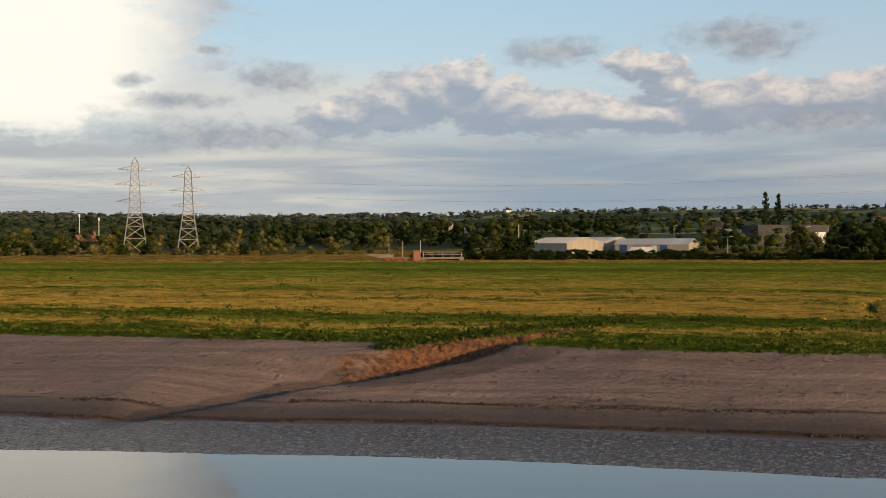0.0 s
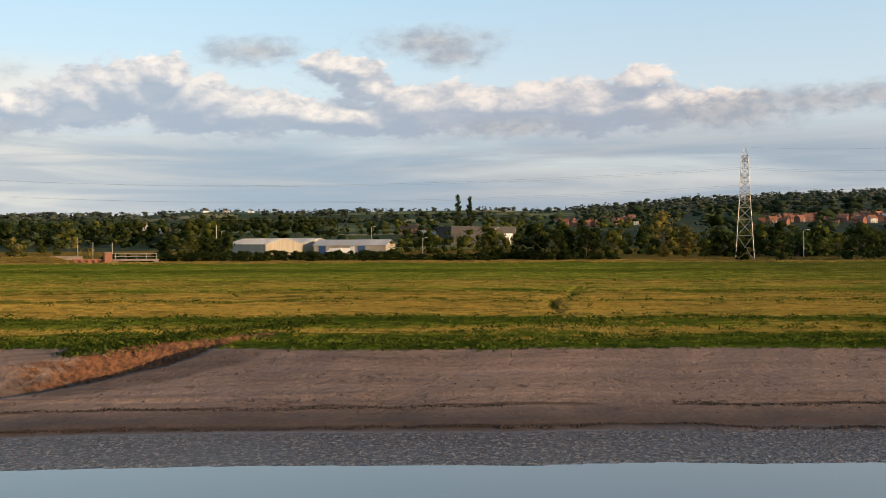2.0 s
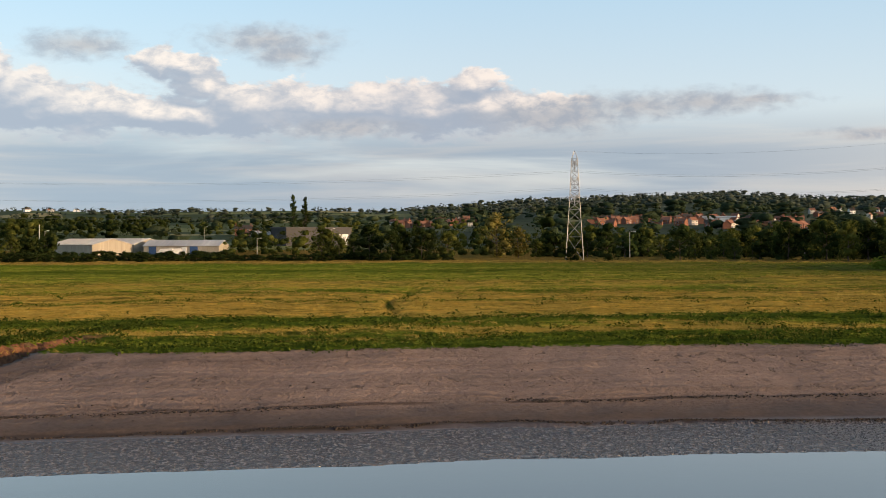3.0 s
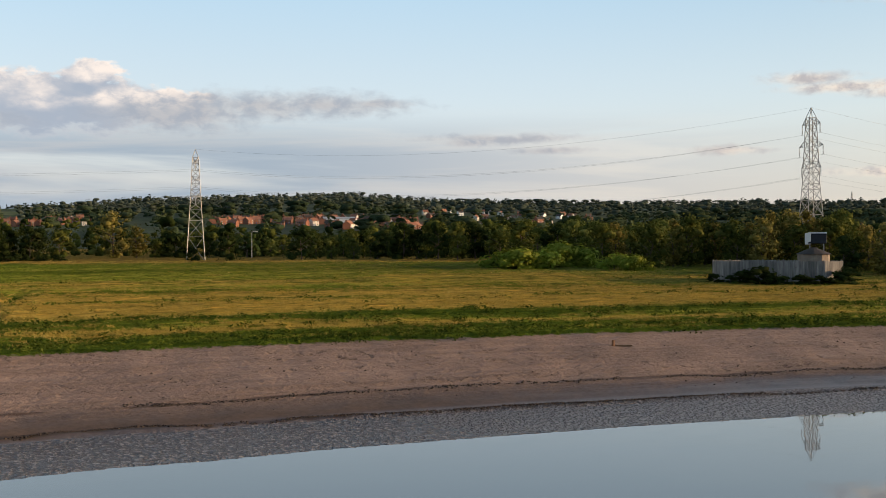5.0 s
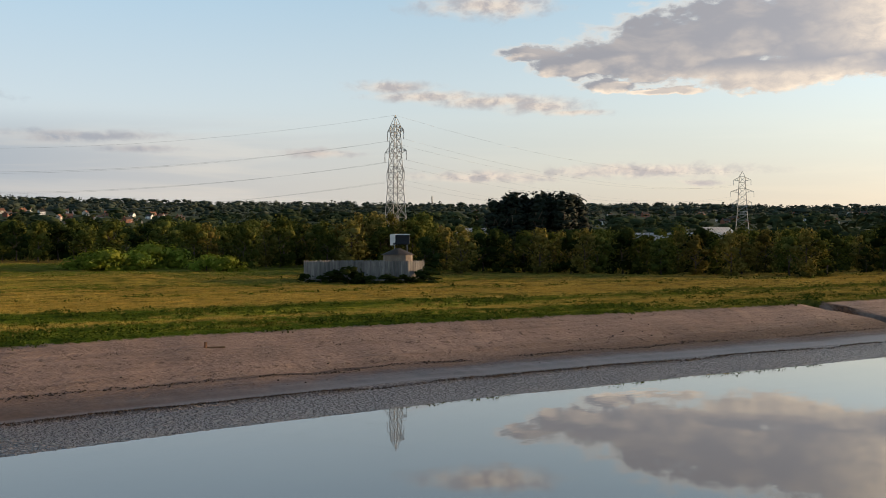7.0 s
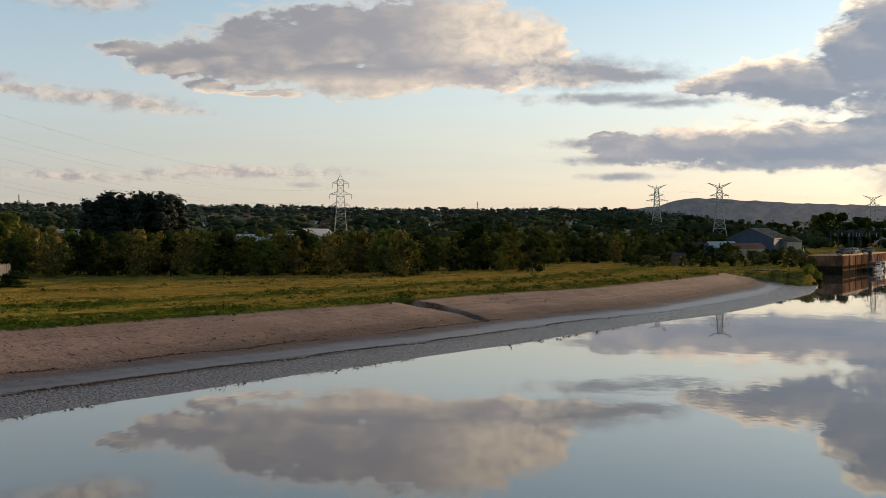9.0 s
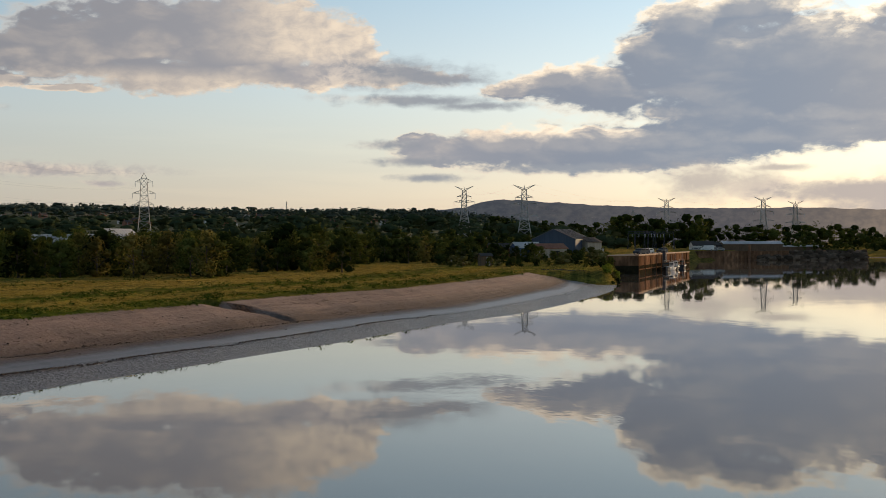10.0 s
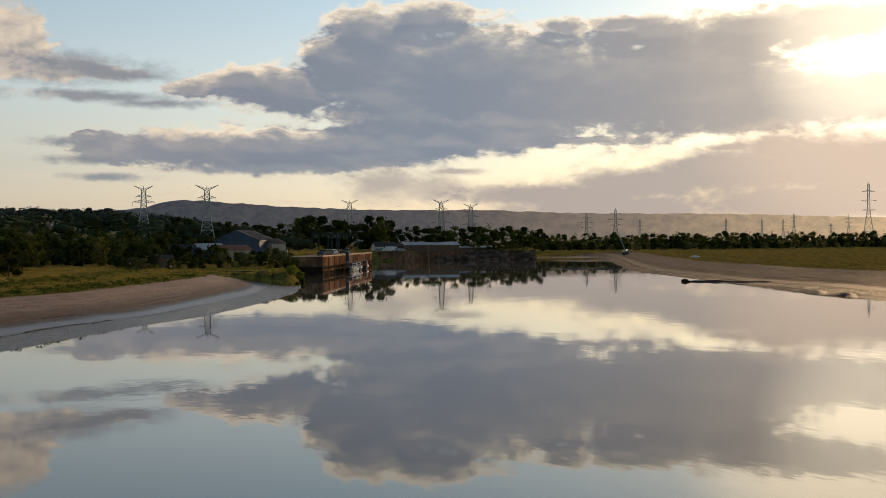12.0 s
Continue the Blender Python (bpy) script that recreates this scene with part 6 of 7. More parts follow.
# ---------------------------------------------------------------- quay, boats and yard
M["quay_wall"] = mat("old_quay_wall", [(0.07, 0.038, 0.022), (0.17, 0.092, 0.052), (0.33, 0.185, 0.105)], 0.8, 0.95, spec=0.0, bump=1.0, bump_size=0.5, bump_scale=0.7, big=0.5, stretch=(1, 1, 0.5))
M["coping"] = mat("sandstone_coping", [(0.18, 0.10, 0.06), (0.36, 0.21, 0.12)], 0.9, 0.85, bump=0.4)
M["rust"] = mat("rusty_iron", [(0.14, 0.07, 0.04), (0.27, 0.14, 0.08)], 2.0, 0.85)
M["hull_dark"] = mat("dark_hull_paint", [(0.02, 0.025, 0.035), (0.05, 0.055, 0.065)], 1.5, 0.45)
M["yard"] = mat("yard_gravel", [(0.055, 0.046, 0.038), (0.10, 0.085, 0.07)], 1.0, 0.95, bump=0.3)
M["rubble"] = mat("brown_rubble", [(0.055, 0.040, 0.028), (0.10, 0.072, 0.050), (0.17, 0.125, 0.09)], 1.5, 0.95, island=0.5, spec=0.0)
M["weed"] = mat("weedy_stone", [(0.02, 0.017, 0.012), (0.055, 0.046, 0.025)], 1.5, 0.95, bump=1.0, bump_size=0.4, spec=0.0)

QA, QB = Vector((*polar(102.75, 253), 0)), Vector((*polar(105.25, 350), 0))
QLEN = (QB - QA).length
QROT = math.degrees(math.atan2((QB - QA).y, (QB - QA).x))


def on_quay(u, v, z=0.0, turn=0.0):
    """A place along the quay's face: u metres from its near corner, v metres back from the face."""
    return Matrix.Translation(QA) @ pose(0, 0, 0, 0, 0, QROT) @ pose(u, v, z, 0, 0, turn)


def build_quay():
    q = thing("quay", "old brown masonry quay wall with timber piles and a worn coping", "quay", kind="structure", at=on_quay(0, 0))
    part("wall", box(bm_new(), QLEN / 2, 4.5, 0.9, QLEN, 9.0, 6.2), M["quay_wall"], q)
    part("deck", box(bm_new(), QLEN / 2, 4.5, 4.06, QLEN - 0.6, 8.4, 0.12), M["yard"], q)
    # darker box, slightly proud, round the lower part of the wall
    part("weed_band", box(bm_new(), QLEN / 2 - 0.03, 4.45, -0.1, QLEN + 0.06, 9.02, 3.9), M["weed"], q, "dark band round the lower quay wall")
    n = int(QLEN / 3.0)
    for i in range(n):
        ln = QLEN / n
        part("coping_stone", box(bm_new(), (i + 0.5) * ln, 0.25, 4.16, ln - 0.06, 0.8, 0.36, bevel=0.05), M["coping"], q)
    for i in range(int(QLEN / 9.0) + 1):
        part("pile", box(bm_new(), 0.3 + i * 9.0, -0.12, 1.2, 0.2, 0.16, 5.4 + 0.3 * math.sin(i * 2.1)), M["quay_wall"], q)
    part("waling", box(bm_new(), QLEN / 2, -0.1, 1.0, QLEN, 0.18, 0.25), M["quay_wall"], q)


build_quay()


def fishing_boat(ln, label, hull="hull_dark", cabin="white"):
    b = thing("fishing_boat", label, "boat", "boats at the quay")
    bm = bm_new()
    st = [(-0.5, 0.72, 0.95), (-0.3, 0.95, 0.85), (0.0, 1.0, 0.85), (0.25, 0.85, 1.0), (0.42, 0.45, 1.25), (0.5, 0.04, 1.45)]
    half = ln * 0.16
    rows = []
    for k, w, top in st:
        rows.append([bm.verts.new((k * ln, s * half * w * ww, z)) for s, ww, z in ((-1, 1.0, top), (-1, 0.85, 0.15), (-1, 0.3, -0.5), (1, 0.3, -0.5), (1, 0.85, 0.15), (1, 1.0, top))])
    for r0, r1 in zip(rows, rows[1:]):
        for i in range(5):
            bm.faces.new((r0[i], r1[i], r1[i + 1], r0[i + 1]))
        bm.faces.new((r0[5], r1[5], r1[0], r0[0]))
    bm.faces.new(rows[0])
    bm.faces.new(rows[-1][::-1])
    bmesh.ops.recalc_face_normals(bm, faces=bm.faces)
    hl = part("hull", bm, M[hull], b)
    bm = bm_new()
    for (k0, w0, t0), (k1, w1, t1) in zip(st, st[1:]):
        for s in (-1, 1):
            strut(bm, (k0 * ln, s * half * w0, t0), (k1 * ln, s * half * w1, t1), 0.16)
    part("gunwale", bm, M["white"], hl, "white gunwale strip")
    bm = box(bm_new(), ln * 0.12, 0, 1.75, ln * 0.22, half * 1.15, 1.7, bevel=0.08)
    c = part("wheelhouse", bm, M[cabin], b)
    part("window", box(bm_new(), ln * 0.12, 0, 2.15, ln * 0.224, half * 1.0, 0.5), M["glass"], c)
    part("roof", box(bm_new(), ln * 0.12, 0, 2.66, ln * 0.26, half * 1.3, 0.1), M[cabin], c)
    part("mast", cyl(bm_new(), (-ln * 0.06, 0, 0.8), (-ln * 0.08, 0, 5.2), 0.09, 0.05, 6), M["pole"], b)
    part("gantry", strut_frame(ln, half), M["steel"], b)
    return b


def strut_frame(ln, half):
    bm = bm_new()
    for s in (-1, 1):
        strut(bm, (-ln * 0.4, s * half * 0.7, 0.8), (-ln * 0.4, s * half * 0.6, 3.0), 0.12)
    strut(bm, (-ln * 0.4, -half * 0.6, 3.0), (-ln * 0.4, half * 0.6, 3.0), 0.12)
    return bm


fb = fishing_boat(9, "dark-hulled fishing boat with a timber wheelhouse moored at the quay", cabin="timber")
fb.matrix_basis = on_quay(30, -2.2, 0.1, 186) @ Matrix.Scale(0.8, 4)
fb = fishing_boat(9, "small white-topped fishing boat moored at the quay")
fb.matrix_basis = on_quay(47, -2.2, 0.1, 4) @ Matrix.Scale(0.75, 4)
fb = fishing_boat(10, "pale-hulled fishing boat lying astern of another", "white")
fb.matrix_basis = on_quay(38, -2.4, 0.1, 183) @ Matrix.Scale(0.7, 4)
fb = fishing_boat(8, "dark workboat at the far end of the quay", cabin="rust")
fb.matrix_basis = on_quay(62, -2.2, 0.1, 2) @ Matrix.Scale(0.8, 4)
pl = thing("mooring_pile", "dark timber mooring pile standing in front of the quay", "pile", at=on_quay(34, -1.1))
part("shaft", box(bm_new(), 0, 0, 1.4, 0.8, 0.8, 7.2, bevel=0.08), M["hull_dark"], pl)


def car(label, paint):
    v = thing("car", label, "car", "parked cars on the quay")
    bm = prism(bm_new(), [(-2.05, 0.35), (2.05, 0.35), (2.05, 0.8), (1.1, 0.95), (0.55, 1.42), (-1.1, 1.45), (-1.85, 1.0), (-2.05, 0.9)], -0.82, 0.82)
    bmesh.ops.bevel(bm, geom=bm.edges[:], offset=0.06, segments=1, affect="EDGES")
    part("body", bm, M[paint], v)
    part("windscreen", prism(bm_new(), [(1.06, 0.99), (0.56, 1.4), (0.6, 1.42), (1.12, 0.99)], -0.7, 0.7), M["glass"], v)
    for sx in (-1, 1):
        part("side_window", box(bm_new(), sx * 0.82, -0.25, 1.18, 0.05, 1.6, 0.34), M["glass"], v)
        for y in (-1.3, 1.3):
            w = part("wheel", cyl(bm_new(), (sx * 0.74 - 0.1, y, 0.31), (sx * 0.74 + 0.1, y, 0.31), 0.31, seg=12), M["rubber"], v)
            part("rim", cyl(bm_new(), (sx * 0.74 - 0.11, y, 0.31), (sx * 0.74 + 0.11, y, 0.31), 0.17, seg=8), M["steel"], w)
    return v


for u, vv, paint, lab in ((30, 3.5, "hull_dark", "dark car parked on the quay"), (38, 3.6, "white", "white car parked on the quay"), (24, 3.4, "hull_dark", "dark blue car parked on the quay"),
                          (64, 3.5, "hull_dark", "dark hatchback parked at the quay end")):
    car(lab, paint).matrix_basis = on_quay(u, vv, 4.12, 70)


# blue shed and its neighbours
at_polar(shed(20, 14.5, 5.0, 8.2, "blue_wall", "grey_sheet", "blue-grey gabled boat shed with a grey sheet roof", "boatyard sheds", ((3.0, 3.0, 3.4, "white"),)), 98.95, 372, 74, -0.2)
at_polar(shed(8, 7, 3.2, 4.8, "blue", "sheet", "small blue and white store beside the boat shed", "boatyard sheds"), 97.1, 350, 20)
at_polar(shed(9, 6, 2.6, 3.9, "cream", "tile", "low cream clubhouse with a brown roof", "boatyard sheds", ((1.0, 2.4, 1.9, "glass"),)), 98.25, 322, 25)
at_polar(shed(9, 7, 3.0, 4.4, "brick", "slate", "long dark brick store by the trees", "boatyard sheds"), 95.9, 362, 10)
at_polar(shed(7, 6.5, 3.2, 4.6, "cream", "slate", "tan lean-to store beside the boat shed", "boatyard sheds"), 100.2, 372, 50)


def upturned_boat(label):
    b = thing("upturned_boat", label, "boat")
    bm = bm_new()
    rows = []
    for k in range(9):
        t = k / 8
        w = 0.95 * math.sin(math.pi * (0.08 + 0.84 * t)) ** 0.6
        rows.append([bm.verts.new((-2.6 + 5.2 * t, w * math.cos(a), 0.85 * w * math.sin(a))) for a in [math.pi * i / 6 for i in range(7)]])
    for r0, r1 in zip(rows, rows[1:]):
        for i in range(6):
            bm.faces.new((r0[i], r0[i + 1], r1[i + 1], r1[i]))
    bm.faces.new(rows[0])
    bm.faces.new(rows[-1][::-1])
    bmesh.ops.recalc_face_normals(bm, faces=bm.faces)
    part("hull", bm, M["white"], b)
    part("keel", box(bm_new(), 0, 0, 0.84, 4.0, 0.06, 0.1), M["timber"], b)
    return b


at_polar(upturned_boat("white upturned dinghy lying in the grass"), 93.75, 290, 10, 0.05).scale = (0.95, 0.95, 0.95)
at_polar(upturned_boat("white dinghy drawn up at the edge of the far saltmarsh"), 121.5, 331, 15, 0.05).scale = (0.5, 0.5, 0.7)


def covered_mast():
    b = thing("sailing_dinghy", "small dinghy on land with blue and white sail furled upright", "dinghy")
    bm = bm_new()
    prism(bm, [(-0.7, 0.5), (0, 0.1), (0.7, 0.5), (0.7, 0.7), (-0.7, 0.7)], -1.8, 1.8)
    part("hull", bm, M["white"], b)
    part("mast", cyl(bm_new(), (0.3, 0, 0.5), (0.3, 0, 3.4), 0.06, seg=6), M["pole"], b)
    part("sail", cyl(bm_new(), (0.3, 0, 1.8), (0.3, 0, 3.3), 0.4, 0.08, 8), M["white"], b, "white furled sail")
    part("cover", cyl(bm_new(), (0.3, 0, 0.7), (0.3, 0, 1.8), 0.5, 0.4, 8), M["blue"], b, "blue canvas cover")
    for s in (-1, 1):
        part("chock", box(bm_new(), s, 0, 0.08, 0.3, 1.0, 0.5), M["timber"], b)
    return b


at_polar(covered_mast(), 100.95, 262, 30).scale = (0.85, 0.85, 0.85)


def hut_small(label):
    h = thing("hut", label, "hut")
    part("wall", wall_block(2.4, 2.0, 2.0, 2.5), M["timber"], h)
    part("roof", roof_pair(2.4, 2.0, 2.0, 2.5, 0.2, 0.1), M["slate"], h)
    part("door", box(bm_new(), 0.3, -1.03, 0.9, 0.8, 0.07, 1.8), M["pole"], h)
    return h


at_polar(hut_small("small timber hut by the boatyard path"), 95.05, 232, 20)


def slipway():
    s = thing("slipway", "dark timber slipway laid down the mud bank", "slipway")
    a, b = Vector((*polar(97.9, 191), 0)), Vector((*polar(100.15, 192), 0))
    a.z, b.z = gz(a.x, a.y) + 0.25, gz(b.x, b.y) + 0.1
    d = b - a
    side = Vector((-d.y, d.x, 0)).normalized()
    n = 14
    line = [a.lerp(b, i / n) for i in range(n + 1)]
    for q in line:
        q.z = gz(q.x, q.y) + 0.14
    for sgn in (-1, 1):
        bm = bm_new()
        for q0, q1 in zip(line, line[1:]):
            strut(bm, q0 + side * sgn * 0.5 - Vector((0, 0, 0.1)), q1 + side * sgn * 0.5 - Vector((0, 0, 0.1)), 0.16)
        part("beam", bm, M["hull_dark"], s)
    for i in range(n):
        q = line[i].lerp(line[i + 1], 0.5)
        bm = bm_new()
        strut(bm, q - side * 0.55 - Vector((0, 0, 0.1)), q + side * 0.55 - Vector((0, 0, 0.1)), 0.12)
        part("sleeper", bm, M["hull_dark"], s)


slipway()


# ---------------------------------------------------------------- far wharf across the creek
def wharf():
    a, b = Vector((*polar(105.65, 446), 0)), Vector((*polar(113.4, 470), 0))
    ln = (b - a).length
    rot = math.degrees(math.atan2((b - a).y, (b - a).x))
    base = Matrix.Translation(a) @ pose(0, 0, 0, 0, 0, rot)
    w = thing("wharf", "dark wharf wall across the creek mouth", "wharf", kind="structure", at=base)
    part("wall", box(bm_new(), ln * 0.27, 3, 1.0, ln * 0.54, 8, 5.2), M["quay_wall"], w)
    part("revetment", prism(bm_new(), [(-2.0, -1.0), (10, -1.0), (10, 2.6), (3.0, 2.6)], ln * 0.54, ln), M["weed"], w)
    for i in range(12):
        part("pile", box(bm_new(), 0.5 + i * ln * 0.048, -1.1, 1.0, 0.3, 0.3, 5.2), M["quay_wall"], w)
    part("end_pile", cyl(bm_new(), (ln * 0.30, -1.8, -1), (ln * 0.30, -1.8, 6.2), 0.45, seg=8), M["rust"], w, "pale rusty pile")
    for k, y, wd, dp, ev, rg, wl, rf, lab in ((0.09, 13, 9, 6, 2.4, 4.0, "render", "slate", "small pale house with a dark roof on the wharf"), (0.40, 15, 24, 6, 2.9, 3.8, "timber", "sheet", "long dark shed with a thin pale roof on the wharf"),
                                          (0.72, 20, 20, 6, 1.7, 2.2, "timber", "sheet", "low dark lean-to with a pale roof on the wharf"), (0.24, 18, 8, 7, 2.4, 3.4, "grey_wall", "slate", "dark brick store on the wharf")):
        s = shed(wd, dp, ev, rg, wl, rf, lab, "wharf sheds")
        p = base @ Matrix.Translation((ln * k, y, 0))
        s.matrix_basis = p @ Matrix.Translation((0, 0, 3.4))
    for i in range(7):
        c = van("white van parked on the wharf") if i % 4 == 3 else car("silver car parked on the wharf", "steel")
        c.matrix_basis = base @ pose(ln * (0.02 + 0.025 * i), 8 + (i % 3), 3.55, 0, 0, 85)
    pad = thing("wharf_yard", "gravel yard behind the wharf wall", "yard", kind="structure", at=base)
    part("surface", box(bm_new(), ln * 0.48, 21, 2.4, ln * 0.9, 28, 2.2), M["yard"], pad)


wharf()


def rubble_bank():
    """Tumbled stone and weed along the wharf's lower end."""
    rng = np.random.default_rng(41)
    out, fs = [], []
    for i in range(420):
        az = 108.6 + 4.9 * rng.random()
        back = rng.random()
        x, y = polar(az, np.interp(az, [105.65, 113.4], [446, 470]) - 4.5 + 8.5 * back)
        q, _ = np.linalg.qr(rng.normal(size=(3, 3)))
        k = (0.5 + 0.9 * rng.random()) * (1.25 - 0.4 * back)
        out.append((LUMP_V * (0.65 + 0.6 * rng.random((len(LUMP_V), 1)))) @ q * k * np.array([1.3, 1.3, 0.8]) + np.array([x, y, -0.1 + 3.0 * back + 0.4 * rng.normal()]))
        fs.append(LUMP_F + i * len(LUMP_V))
    me = quads_mesh("rubble_bank", np.concatenate(out), np.concatenate(fs))
    me.materials.append(M["rubble"])
    tagged(new("rubble_bank", me), "dark weedy rubble tumbled along the foot of the wharf", "rubble", kind="stuff")


rubble_bank()


def gantry():
    g = thing("substation_gantry", "dark steel portal frame of a small substation", "gantry", "substation gantries")
    for x in (-4.0, 4.0):
        bm = bm_new()
        for sx in (-0.35, 0.35):
            strut(bm, (x + sx, 0, -0.3), (x, 0, 7.0), 0.16)
        for k in range(5):
            strut(bm, (x - 0.35 + 0.07 * k, 0, 1.2 * k), (x + 0.28 - 0.07 * k, 0, 1.2 * k + 1.2), 0.1)
        part("leg", bm, M["hull_dark"], g)
    bm = bm_new()
    for z in (6.2, 7.0):
        strut(bm, (-4.0, 0, z), (4.0, 0, z), 0.16)
    for k in range(8):
        strut(bm, (-4.0 + k, 0, 6.2 if k % 2 else 7.0), (-3.0 + k, 0, 7.0 if k % 2 else 6.2), 0.1)
    part("beam", bm, M["hull_dark"], g)
    for x in (-2.4, 0.0, 2.4):
        part("insulator", insulator_bm(x, 6.2, 1.4), M["glass_disc"], g)
    return g


GANTRY = at_polar(gantry(), 102.75, 452, 12)
for az, d, turn in ((103.1, 446, 10), (103.55, 460, 14), (104.0, 452, 8)):
    copy_thing(GANTRY, shift(az, d, turn))


# ---------------------------------------------------------------- bars of mud, groyne and stranded yacht
M["mud_bar"] = mat("wet_mud", [(0.045, 0.034, 0.027), (0.09, 0.068, 0.055)], 0.6, 0.8, bump=0.5, spec=0.08)


def mud_bar(az, d, ln, wd, h, turn, label="low wet mud bar bared by the tide"):
    bm = bm_new()
    bmesh.ops.create_grid(bm, x_segments=30, y_segments=10, size=1.0)
    for v in bm.verts:
        k = max(0.0, 1 - v.co.x ** 2) * max(0.0, 1 - v.co.y ** 2)
        e = 1 + 0.25 * math.sin(v.co.x * 7 + az) + 0.15 * math.sin(v.co.x * 17)
        v.co = Vector((v.co.x * ln / 2, v.co.y * wd / 2 * e, -0.25 + h * 2.2 * k ** 0.7 * (0.7 + 0.3 * math.sin(v.co.x * 11 + v.co.y * 5))))
    me = bpy.data.meshes.new("mud_bar")
    bm.to_mesh(me)
    bm.free()
    me.materials.append(M["mud_bar"])
    ob = new("mud_bar", me)
    x, y = polar(az, d)
    ob.matrix_basis = pose(x, y, 0, 0, 0, -az + turn)
    return tagged(ob, label, "mud bar", "mud bars", "structure")


mud_bar(116.6, 300, 30, 9, 0.3, 4)
mud_bar(116.8, 430, 46, 22, 0.3, 8)
mud_bar(115.8, 530, 60, 30, 0.3, 0)
mud_bar(128.2, 156, 40, 5.5, 0.3, -71)
mud_bar(122.3, 201, 13, 2.2, 0.27, -6, "dark weedy spit reaching into the river")
mud_bar(124.6, 196, 17, 3.2, 0.29, -12, "dark weedy spit reaching into the river")


def rocks(az, d, n, spread, seed):
    rng = np.random.default_rng(seed)
    for i in range(n):
        r = thing("rock", "dark weed-covered rock at the water's edge", "rock", "rocks at the water's edge")
        bm = bm_new()
        bmesh.ops.create_icosphere(bm, subdivisions=2, radius=1.0)
        for v in bm.verts:
            v.co *= 1 + 0.22 * noise.noise(v.co * 1.7 + Vector((seed, i, 0)))
            v.co.z *= 0.6
        part("stone", bm, M["weed"], r)
        x, y = polar(az + spread * i / max(1, n - 1), d + rng.normal() * 0.6)
        s = 0.22 + 0.22 * rng.random() + (0.4 if i == 0 else 0)
        r.matrix_basis = pose(x, y, 0.1, 0, 0, rng.random() * 360) @ Matrix.Diagonal((s, s, s, 1))


rocks(121.0, 201, 3, 0.2, 3)
rocks(115.1, 305, 3, 0.25, 4)


def yacht():
    b = thing("yacht", "small stranded yacht leaning over with a tilted mast", "yacht")
    x, y = polar(118.15, 528)
    b.matrix_basis = pose(x, y, gz(x, y) + 0.25, 0, 0, -118) @ pose(0, 0, 0, 0, -24, 0) @ pose(0, 0, 0, 0, 0, 75) @ Matrix.Scale(1.3, 4)
    bm = bm_new()
    rows = []
    for k in range(9):
        t = k / 8
        w = 1.3 * math.sin(math.pi * (0.12 + 0.88 * t)) ** 0.7 if t < 1 else 0.03
        rows.append([bm.verts.new((-3.8 + 7.6 * t, s * w * ww, z)) for s, ww, z in ((-1, 1, 1.0), (-1, 0.8, 0.3), (-1, 0.1, -0.5), (1, 0.1, -0.5), (1, 0.8, 0.3), (1, 1, 1.0))])
    for r0, r1 in zip(rows, rows[1:]):
        for i in range(5):
            bm.faces.new((r0[i], r1[i], r1[i + 1], r0[i + 1]))
        bm.faces.new((r0[5], r1[5], r1[0], r0[0]))
    bm.faces.new(rows[0])
    bm.faces.new(rows[-1][::-1])
    bmesh.ops.recalc_face_normals(bm, faces=bm.faces)
    part("hull", bm, M["hull_dark"], b)
    part("cabin", box(bm_new(), -0.3, 0, 1.25, 2.8, 1.4, 0.6, bevel=0.1), M["white"], b)
    part("mast", cyl(bm_new(), (0.4, 0, 0.9), (0.4, 0, 9.5), 0.1, 0.07, 6), M["pole"], b)
    part("boom", cyl(bm_new(), (0.4, 0, 2.0), (-2.8, 0, 2.1), 0.07, seg=6), M["pole"], b)


yacht()


# an old post on the near mud, with a plank beside it
def mud_post():
    x, y = polar(51.22, 57.4)
    p = thing("post", "short weathered timber post in the mud", "post", at=pose(x, y, gz(x, y), 0, 0, -51))
    part("stump", cyl(bm_new(), (0, 0, -0.3), (0.02, 0, 0.28), 0.09, 0.075, 8), M["rust"], p)
    q = thing("plank", "dark driftwood plank lying on the mud", "driftwood", at=pose(x + 0.45, y - 0.3, gz(x + 0.45, y - 0.3), 0, 0, -40))
    part("board", box(bm_new(), 0, 0, 0.04, 0.9, 0.12, 0.08, bevel=0.015), M["timber"], q)


mud_post()


# ---------------------------------------------------------------- clods and drift along the tide lines
M["clod"] = mat("dark_wet_clods", [(0.030, 0.022, 0.017), (0.075, 0.052, 0.040)], 6.0, 0.7, island=0.6)


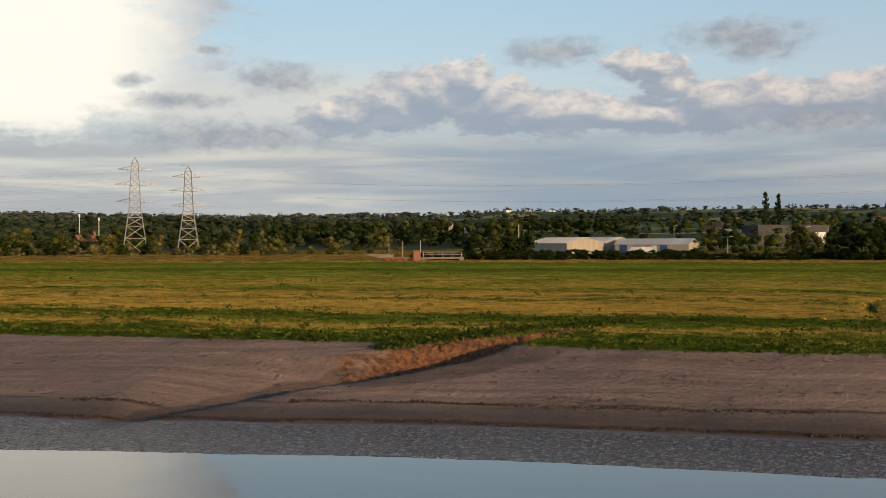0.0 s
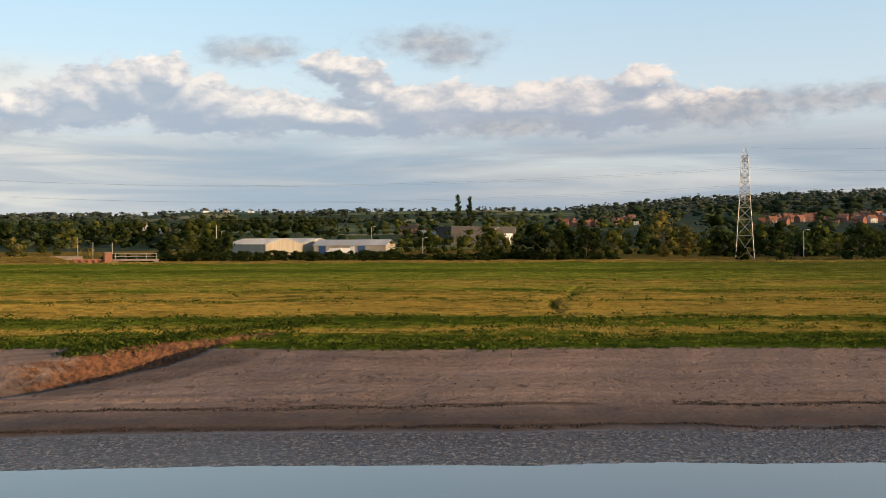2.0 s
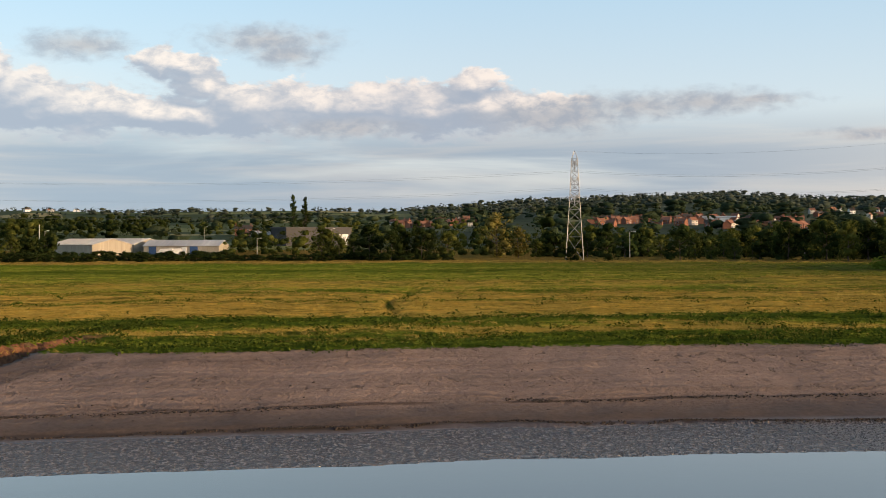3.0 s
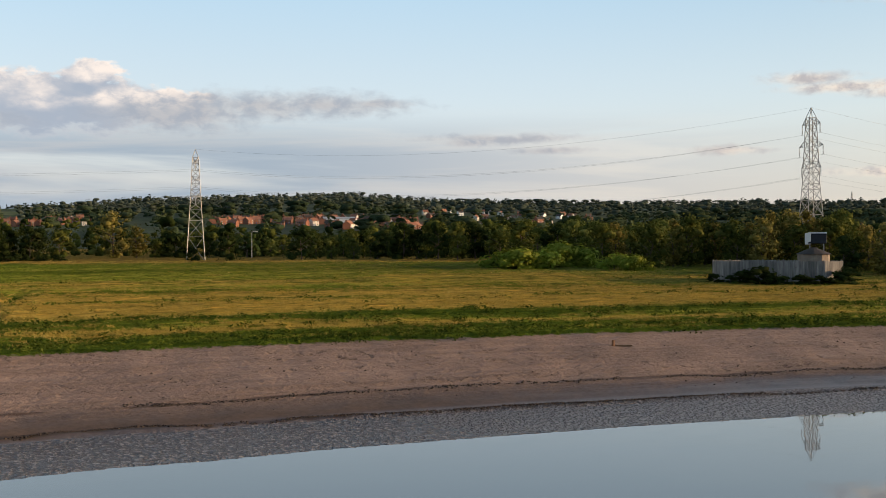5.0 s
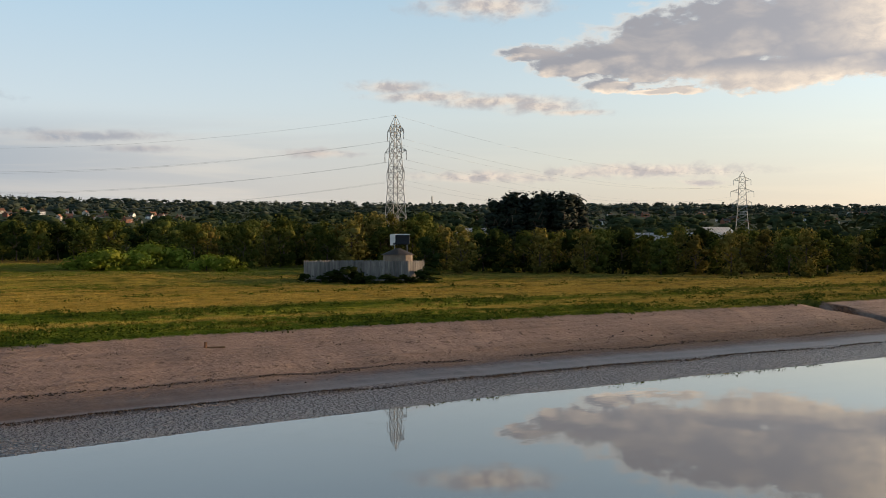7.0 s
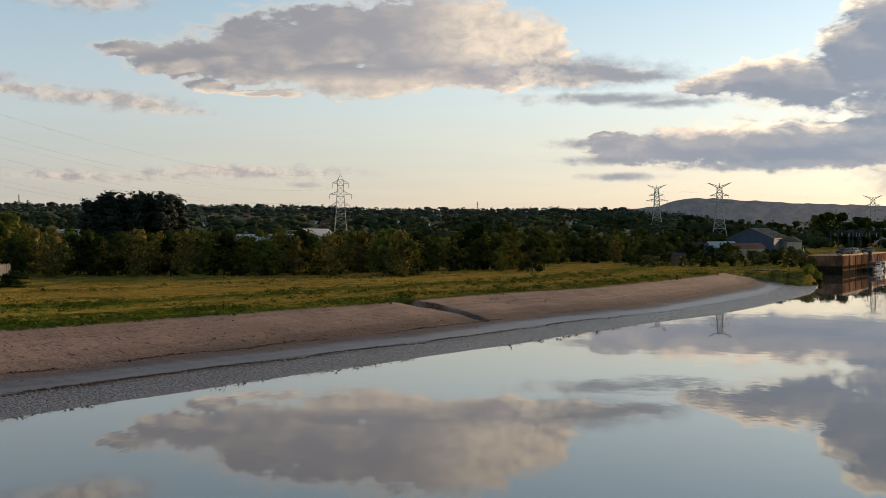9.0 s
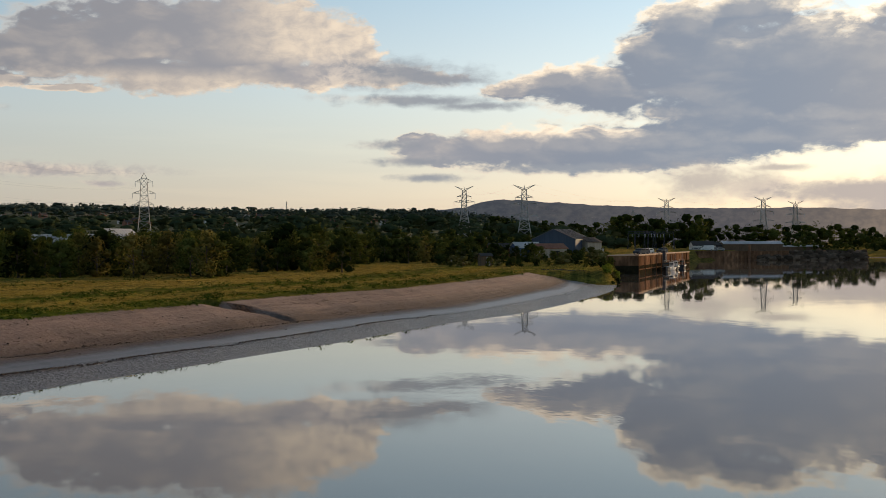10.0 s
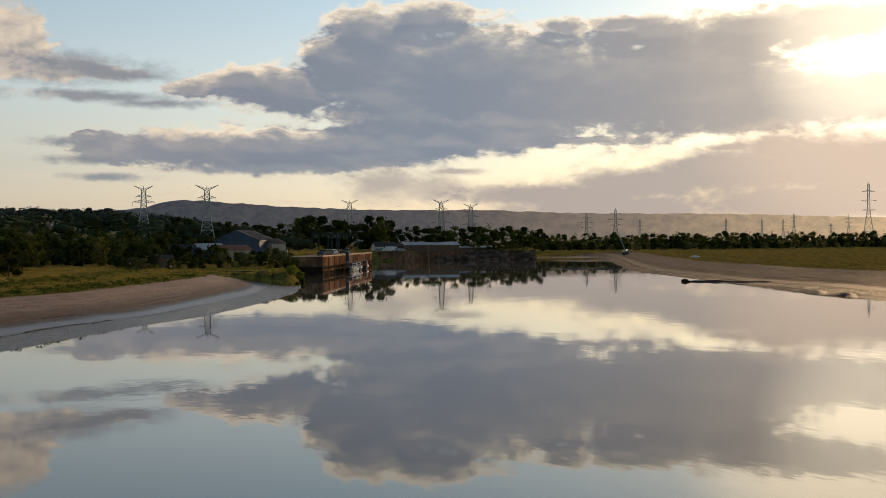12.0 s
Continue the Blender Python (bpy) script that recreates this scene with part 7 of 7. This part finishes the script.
def tide_clods():
    rng = np.random.default_rng(17)
    az = np.concatenate([-25 + 120 * rng.random(7000), -25 + 120 * rng.random(3000), -25 + 120 * rng.random(300)])
    s0 = np.concatenate([6.22 + 0.05 * rng.normal(size=7000), 8.5 + 0.08 * rng.normal(size=3000), 7.0 + 6 * rng.random(300)])
    # step inland from the water's edge along its normal
    la = np.degrees(np.arctan2(LINE[:, 0], LINE[:, 1]))
    tx, ty = np.gradient(LINE[:, 0]), np.gradient(LINE[:, 1])
    k = np.hypot(tx, ty)
    px, py = np.interp(az, la, LINE[:, 0]), np.interp(az, la, LINE[:, 1])
    nx, ny = np.interp(az, la, -ty / k), np.interp(az, la, tx / k)
    along = 0.9 * px - 0.42 * py
    s0 = s0 - 1.1 * smooth(px, 10, 42) * (s0 < 7)
    s0 = s0 + 0.25 * wob(px * 1.0, py * 1.0, 2.3, 3) + 0.3 * wob(along, s0 * 0, 9, 2) * (s0 > 7)
    x, y = px + nx * s0, py + ny * s0
    ok = (s0 < 6.8) | (wob(along, s0 * 0, 6.0, 4) > 0.0)
    x, y = x[ok], y[ok]
    z = ground_height(x, y)
    far = np.hypot(x, y)
    r = (0.018 + 0.042 * rng.random(len(x)) ** 2) * np.clip(far / 45, 1, 1.5)
    base = np.array([(1, 0, 0), (0, 1, 0), (-1, 0, 0), (0, -1, 0), (0, 0, 1), (0, 0, -0.6)], float)
    tri = np.array([(0, 1, 4), (1, 2, 4), (2, 3, 4), (3, 0, 4), (1, 0, 5), (2, 1, 5), (3, 2, 5), (0, 3, 5)])
    v = base[None] * (r[:, None, None] * (0.7 + 0.6 * rng.random((len(x), 6, 1)))) * np.array([1.3, 1.0, 0.9])
    v = v + np.stack([x, y, z + 0.01], 1)[:, None]
    f = tri[None] + 6 * np.arange(len(x))[:, None, None]
    me = quads_mesh("mud_clods", v.reshape(-1, 3), f.reshape(-1, 3))
    me.materials.append(M["clod"])
    tagged(new("mud_clods", me), "dark clods and drift along the tide lines", "mud clods", kind="stuff")


tide_clods()
